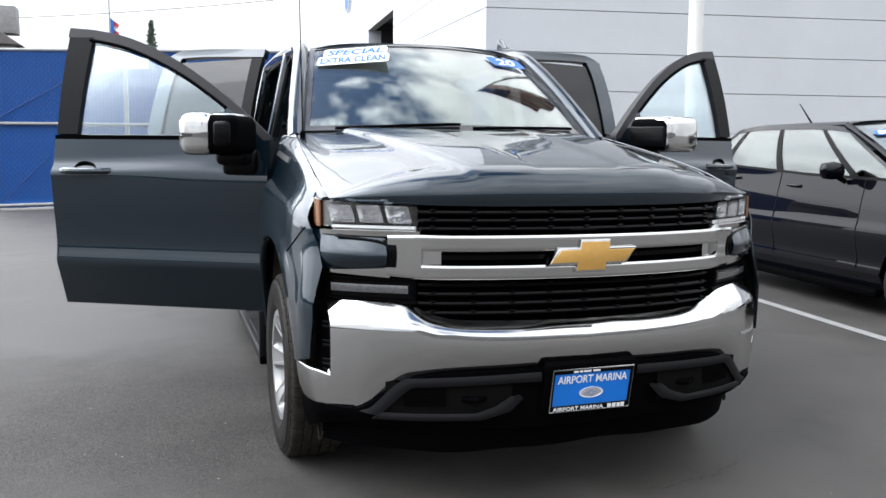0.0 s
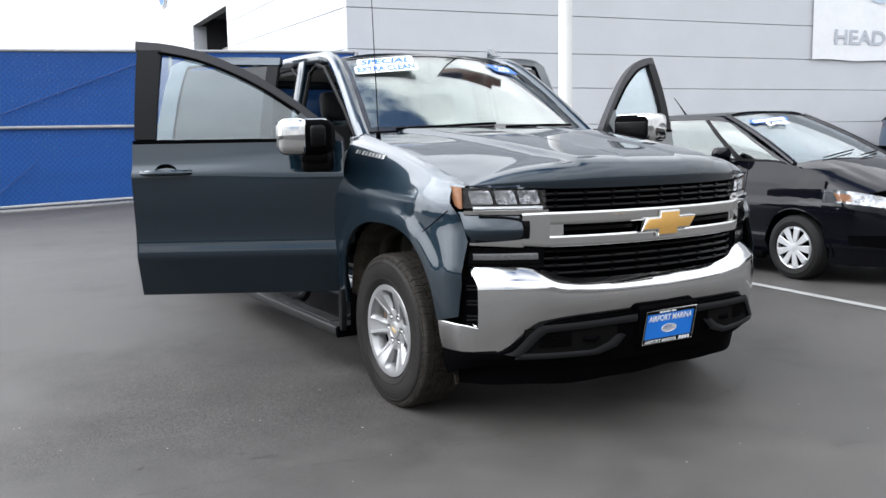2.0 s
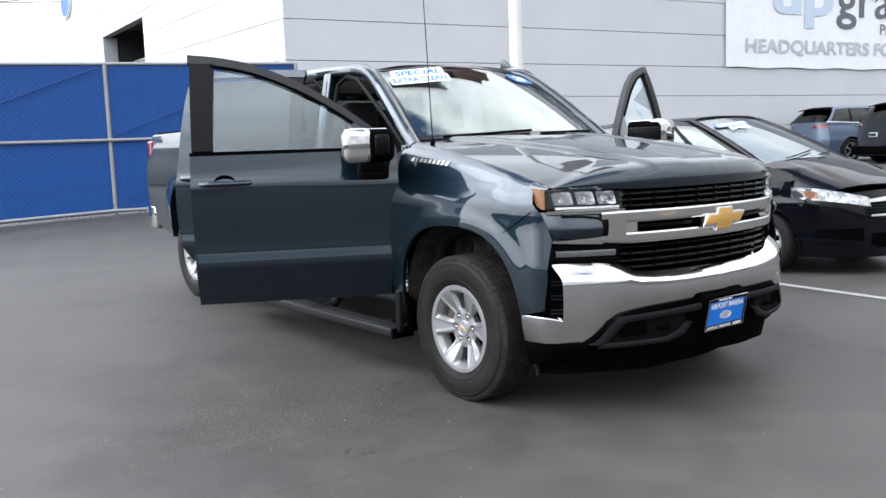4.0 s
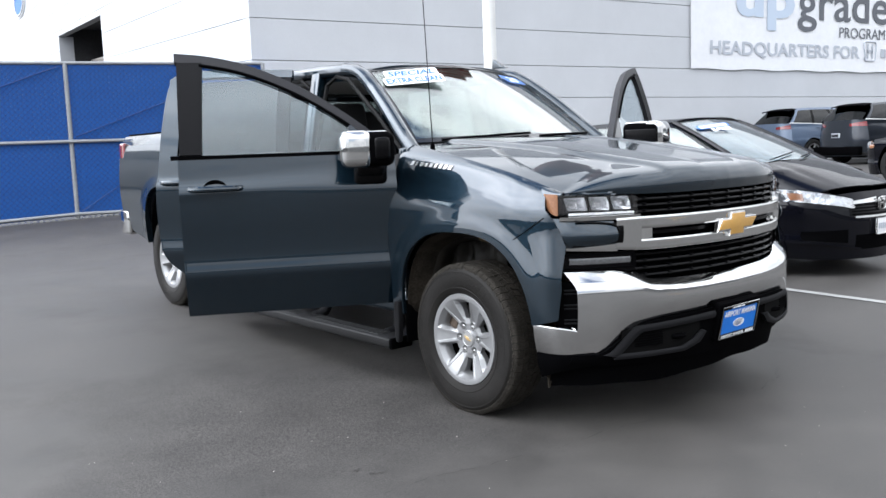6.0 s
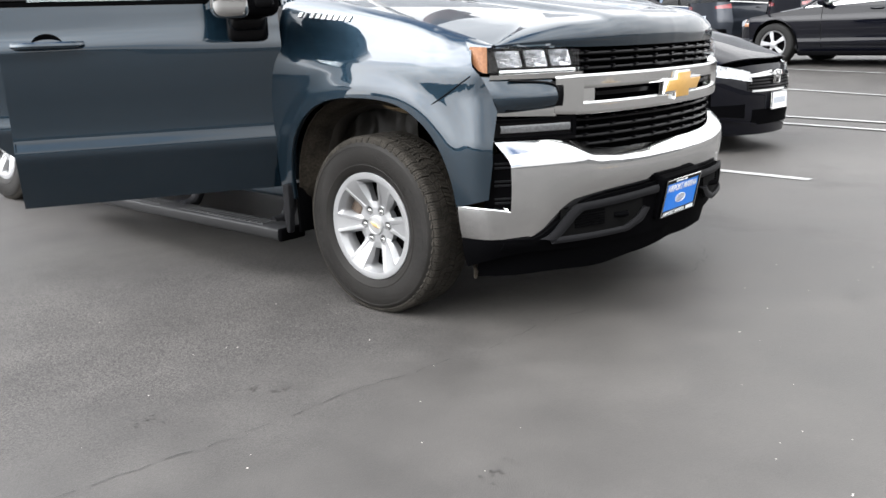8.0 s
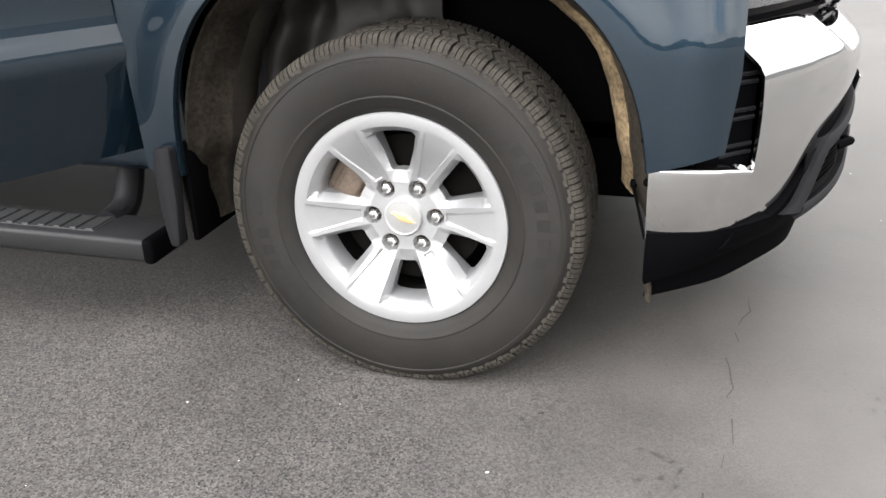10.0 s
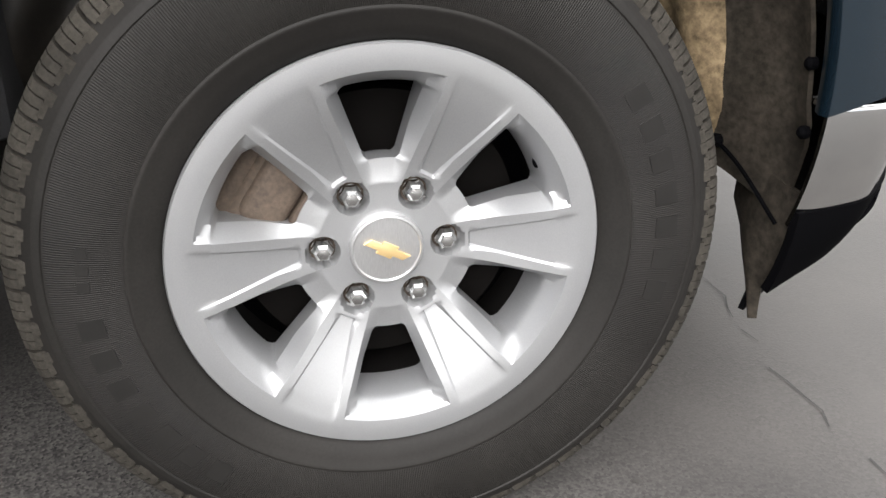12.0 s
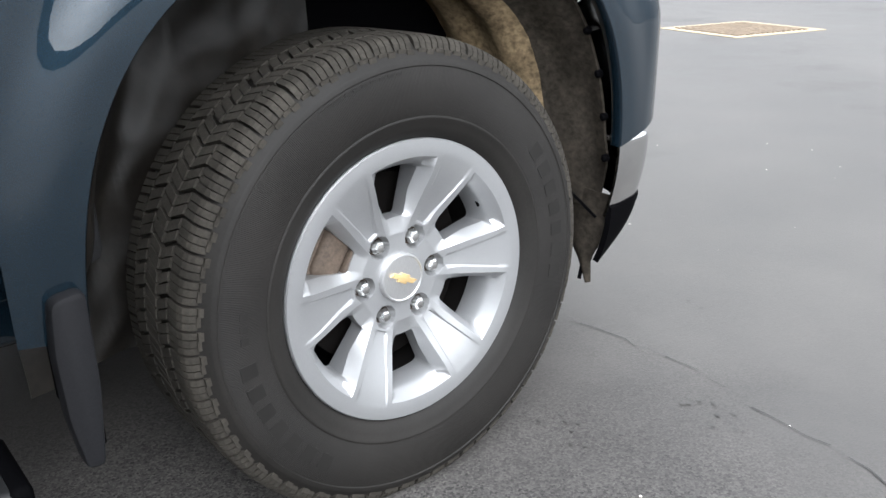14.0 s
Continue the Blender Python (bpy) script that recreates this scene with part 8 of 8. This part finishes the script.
def suv(name, label, m, paint, spoiler="black"):
    spec = dict(half_width=0.92, nose=-0.90, tail=3.70, wheelbase=2.66, tyre=0.350, belt=[(-0.6, 0.95), (0.0, 1.02), (0.6, 1.06), (1.6, 1.10), (2.8, 1.16), (3.7, 1.20)],
                hood=[(-0.90, 0.92), (-0.5, 0.99), (0.0, 1.06), (0.40, 1.12)], cabin=(0.38, 1.15, 3.1, 3.52), roof=1.66, roof_half=0.58, seams=[0.72, 1.75], handles=[1.50, 2.45],
                posts=[0.46, 1.70, 2.62, 3.40], spokes=5, wheel_mat=ALLOY, tail_lamp=(0.82, 0.89), tail_in=0.26, spoiler=spoiler, belt_mat=CHROME, side_glass=DARKGLASS)
    car, on_nose, nose, screen, put = build_car(name, label, "car", m, paint, spec)
    for s in (-1, 1):
        put("headlight", on_nose(s * 0.48, s * 0.84, 0.74, 0.84, 0.004, 0.78, 0.88, 10, 3), REFLECTOR)
        put("cladding", sheet(bmesh.new(), lambda u, v: (s * 0.925, lerp(0.45, 2.2, u), lerp(0.2, 0.40, v)), 6, 2, 0.02, (-s, 0, 0)), BLACK)
    put("grille", on_nose(-0.45, 0.45, 0.55, 0.76, 0.004, nu=16), GLOSSBLACK)
    put("rear_cladding", boxed((-0.80, 3.55, 0.24), (0.80, 3.72, 0.48), 0.04, 2), BLACK)
    pl = put("plate", boxed((-0.15, 3.60, 0.72), (0.15, 3.71, 0.84), 0.01), INK_G)
    put("bar", bars(bmesh.new(), pose(0.13, 3.714, 0.74, 90, 0, 180), [0.028] * 7, 0.075, 0.003), GREYPLAST, pl)
    return car


suv("suv_car", "silver-blue compact utility car parked by the building", Matrix.Translation((23.8, 9.3, 0.52)) @ Matrix.Rotation(radians(70), 4, 'Z'), CARSILVER)
suv("suv_car", "dark slate utility car seen from behind", Matrix.Translation((22.9, 6.7, 0.52)) @ Matrix.Rotation(radians(90 - 20), 4, 'Z'), CARDARK)
suv("suv_car", "black utility car parked at the far end", Matrix.Translation((22.0, 4.1, 0.52)) @ Matrix.Rotation(radians(90 - 20), 4, 'Z'), CARBLACK)

# ---- banner on the wall ----
BANNER = material("white_banner_cloth", (0.80, 0.81, 0.83), 0.6, blotch=(1.2, 0.03), grain=(6, 0.03, 0.15), depth=0.02)
INK_B = material("pale_blue_ink", (0.52, 0.60, 0.71), 0.6)


def build_banner():
    ban = thing("banner", "large white vinyl banner with grey lettering tied to the wall", "banner")
    rot = Matrix.Translation(WC) @ Matrix.Rotation(GA, 4, 'Z')
    s0, s1, z0, z1 = 13.60, 25.6, 3.47, 7.1
    def f(u, v):
        s, z = lerp(s0, s1, u), lerp(z0, z1, v)
        edge = 0.05 * math.sin(u * 34) * (1 - v) ** 3
        wav = 0.010 * math.sin(s * 2.1 + z) + 0.012 * math.exp(-((u / 0.03) ** 2) - ((v / 0.1) ** 2)) * math.sin(40 * (u * 6 + v))
        return rot @ Vector((s, -0.055 - abs(wav), z + edge * 0.4))
    part("cloth", sheet(bmesh.new(), f, 80, 24, 0.003, (0, 1, 0)), BANNER, ban, smooth=60)
    def at(s, z):
        return rot @ Matrix.Translation((s, -0.085, z)) @ Matrix.Rotation(radians(90), 4, 'X')
    lettering("word", "HEADQUARTERS FOR", 0.50, INK_G, ban, at(14.40, 3.84), 0.004, 7.35, bold=0.02)
    lettering("word", "PROGRAM", 0.36, INK_D, ban, at(20.62, 4.60), 0.004, 2.55)
    lettering("word", "up", 1.30, INK_B, ban, at(15.55, 4.72), 0.004, 2.75, bold=0.03)
    lettering("word", "grade", 1.62, INK_D, ban, at(18.45, 4.74), 0.004, 4.9, bold=0.01)
    bm = tube(bmesh.new(), [at(22.02, 3.86) @ Vector((x, y, 0)) for x, y in rounded([(0.0, 0.0), (0.62, 0.0), (0.66, 0.66), (-0.04, 0.66)], 0.12, 3)] + [at(22.02, 3.86) @ Vector((0.06, 0.0, 0))], 0.02, 6)
    for x in (0.14, 0.40):
        box(bm, (x, 0.08, -0.002), (x + 0.08, 0.58, 0.004), m=at(22.02, 3.86))
    box(bm, (0.14, 0.28, -0.002), (0.48, 0.37, 0.004), m=at(22.02, 3.86))
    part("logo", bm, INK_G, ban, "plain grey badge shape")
    part("bar", bars(bmesh.new(), at(22.95, 3.98), [0.26] * 5, 0.30, 0.004), INK_G, ban)


build_banner()

# ---- far things: roofs, tree, flag, wires ----
def far_things():
    rb = thing("far_building", "low grey buildings far behind the blue fence", "building")
    bm = boxed((-26, 44, 0), (-8.2, 52, 6.2), 0.05)
    part("wall", bm, material("far_wall", (0.33, 0.32, 0.31), 0.8, blotch=(0.5, 0.1)), rb)
    part("roof", prism(bmesh.new(), [(-26.5, 6.2), (-7.9, 6.2), (-9.5, 7.3), (-13, 7.9), (-25, 7.6)], 43.6, 52.4, "y", 0.05), material("far_roof", (0.14, 0.13, 0.125), 0.8, blotch=(0.8, 0.2)), rb)
    for k in range(6):
        part("roof_unit", boxed((-20 + 2.1 * k, 46, 7.0), (-18.9 + 2.1 * k, 47.2, 8.1 + 0.15 * (k % 3)), 0.05), material("far_unit", (0.25, 0.25, 0.25), 0.7, grain=(3, 0.2)), rb)
    tr = thing("cypress_tree", "slim dark green tree far behind the fence", "tree", Matrix.Translation((-1.9, 56, 0)))
    BARK = material("bark", (0.10, 0.07, 0.05), 0.9, grain=(8, 0.3, 0.5))
    LEAF = material("dark_leaf", (0.035, 0.055, 0.030), 0.7, grain=(3, 0.3))
    part("trunk", tube(bmesh.new(), [(0, 0, 0), (0.05, 0, 4), (0, 0, 9.0)], [0.25, 0.16, 0.03], 10), BARK, tr)
    rnd = random.Random(9)
    bm = bmesh.new()
    for _ in range(900):
        z = rnd.uniform(4.2, 9.3)
        w = 0.75 * (1 - (z - 4.2) / 5.4) + 0.08
        a = rnd.uniform(0, 6.3)
        r = w * rnd.uniform(0.3, 1.0)
        c = Vector((r * math.cos(a), r * math.sin(a), z))
        d = Vector((rnd.uniform(-1, 1), rnd.uniform(-1, 1), rnd.uniform(0, 1.5))).normalized() * 0.22
        e = d.orthogonal().normalized() * 0.07
        bm.faces.new([bm.verts.new(c - e), bm.verts.new(c + e), bm.verts.new(c + d)])
    part("crown", bm, LEAF, tr, smooth=0)
    fl = thing("flag", "striped red and white flag on a far pole", "flag", Matrix.Translation((-4.6, 60, 0)))
    part("pole", tube(bmesh.new(), [(0, 0, 0), (0, 0, 12.0)], 0.05, 8), GALV, fl)
    RED = material("flag_red", (0.45, 0.05, 0.06), 0.8, grain=(4, 0.1))
    for k in range(7):
        part("stripe", sheet(bmesh.new(), lambda u, v: (0.06 + 0.5 * u + 0.06 * math.sin(4 * v), 0.12 * math.sin(5 * u), lerp(9.9 - 0.28 * k, 9.62 - 0.28 * k, v) - 0.35 * u), 6, 2, 0.01, (0, 1, 0)), RED if k % 2 == 0 else WHITEP, fl)
    part("canton", sheet(bmesh.new(), lambda u, v: (0.06 + 0.22 * u, -0.05, lerp(9.95, 8.9, v) - 0.2 * u), 3, 3, 0.01, (0, 1, 0)), BLUEV, fl)
    CABLE = material("black_cable", (0.02, 0.02, 0.02), 0.7)
    for a, b, sag in (((-40, 56, 7.7), (30, 56.5, 16.0), 2.2), ((-40, 56, 10.3), (30, 56.5, 13.8), 1.5)):
        pts = [Vector(a).lerp(Vector(b), t / 24) - Vector((0, 0, sag * 4 * (t / 24) * (1 - t / 24))) for t in range(25)]
        w = bm_to("cable", tube(bmesh.new(), pts, 0.022, 5), CABLE)
        tagged(w, "thin dark overhead wire against the sky", "cable", "overhead wires")
    for x, y in ((-40, 56), (30, 56.5)):
        p = thing("utility_pole", "plain wooden utility pole carrying overhead wires", "pole", Matrix.Translation((x, y, 0)))
        part("shaft", tube(bmesh.new(), [(0, 0, 0), (0, 0, 16.5)], [0.16, 0.11], 10), BARK, p)


far_things()


# ---- drain grate and specks on the asphalt ----
def build_drain():
    YEL = material("worn_yellow_paint", (0.26, 0.21, 0.13), 0.7, blotch=(8, 0.3), grain=(60, 0.2))
    IRON = material("rusty_grate", (0.16, 0.12, 0.08), 0.7, 0.3, blotch=(12, 0.3))
    d = thing("drain_grate", "square iron drain grate with a worn yellow painted border", "drain", pose(2.62, -6.62, 0, 0, 0, 75))
    bm = bmesh.new()
    w = 0.53
    for lo, hi in (((-w, -w, 0.0), (w, -w + 0.10, 0.006)), ((-w, w - 0.10, 0.0), (w, w, 0.006)), ((-w, -w + 0.10, 0.0), (-w + 0.10, w - 0.10, 0.006)), ((w - 0.10, -w + 0.10, 0.0), (w, w - 0.10, 0.006))):
        box(bm, lo, hi, 0.002, 1)
    part("border", bm, YEL, d)
    for k in range(14):
        x = -w + 0.13 + (2 * w - 0.26) * k / 13
        part("bar", boxed((x - 0.014, -w + 0.10, 0.001), (x + 0.014, w - 0.10, 0.014), 0.003, 1), IRON, d)
    for k in range(5):
        y = -w + 0.2 + (2 * w - 0.4) * k / 4
        part("crossbar", boxed((-w + 0.10, y - 0.01, 0.001), (w - 0.10, y + 0.01, 0.010), 0.003, 1), IRON, d)


build_drain()


def build_specks():
    """Pale grit and small dark stains scattered over the lot."""
    rnd = random.Random(21)
    bm = bmesh.new()
    for _ in range(220):
        x, y = rnd.uniform(-4.0, 1.5), rnd.uniform(-3.2, 1.0)
        if abs(x) < 1.0 and y > -1.0:
            continue
        r = rnd.choice((0.0015, 0.002, 0.002, 0.003, 0.004))
        vs = [bm.verts.new((x + r * rnd.uniform(0.6, 1.2) * math.cos(a), y + r * rnd.uniform(0.6, 1.2) * math.sin(a), 0.0005)) for a in (0, 1.3, 2.5, 3.8, 5.1)]
        top = bm.verts.new((x, y, r * 0.7))
        for i in range(5):
            bm.faces.new((vs[i], vs[(i + 1) % 5], top))
    g = bm_to("grit", bm, material("pale_grit", (0.42, 0.40, 0.36), 0.8, grain=(300, 0.4)), smooth=0)
    tagged(g, "pale grit scattered on the asphalt", "grit", kind="stuff")
    STAIN = material("oil_stain", (0.030, 0.0275, 0.025), 0.6, blotch=(15, 0.4))
    for x, y, s in ((-1.11, 0.41, 0.09), (-1.08, -0.36, 0.10), (-1.15, -0.57, 0.05), (-0.83, -0.98, 0.06), (-2.80, 1.37, 0.05), (-2.51, 1.38, 0.03), (-2.75, 1.03, 0.03), (-1.86, -0.25, 0.05), (-1.77, -0.37, 0.04), (-2.2, -0.2, 0.05), (-1.75, -1.29, 0.04), (-1.9, -1.9, 0.03), (0.4, -1.6, 0.04), (-1.35, 0.05, 0.12), (0.62, -1.12, 0.05)):
        bm = bmesh.new()
        for _ in range(18):
            cx, cy, r = x + rnd.gauss(0, s), y + rnd.gauss(0, s * 0.6), rnd.uniform(0.0015, 0.006)
            vs = [bm.verts.new((cx + r * rnd.uniform(0.6, 1.3) * math.cos(a), cy + r * rnd.uniform(0.6, 1.3) * math.sin(a), 0.003)) for a in [2 * math.pi * k / 9 for k in range(9)]]
            bm.faces.new(vs)
        tagged(bm_to("stain", bm, STAIN, smooth=0), "small dark stain on the asphalt", "stain", "stains on the asphalt", "structure")


build_specks()
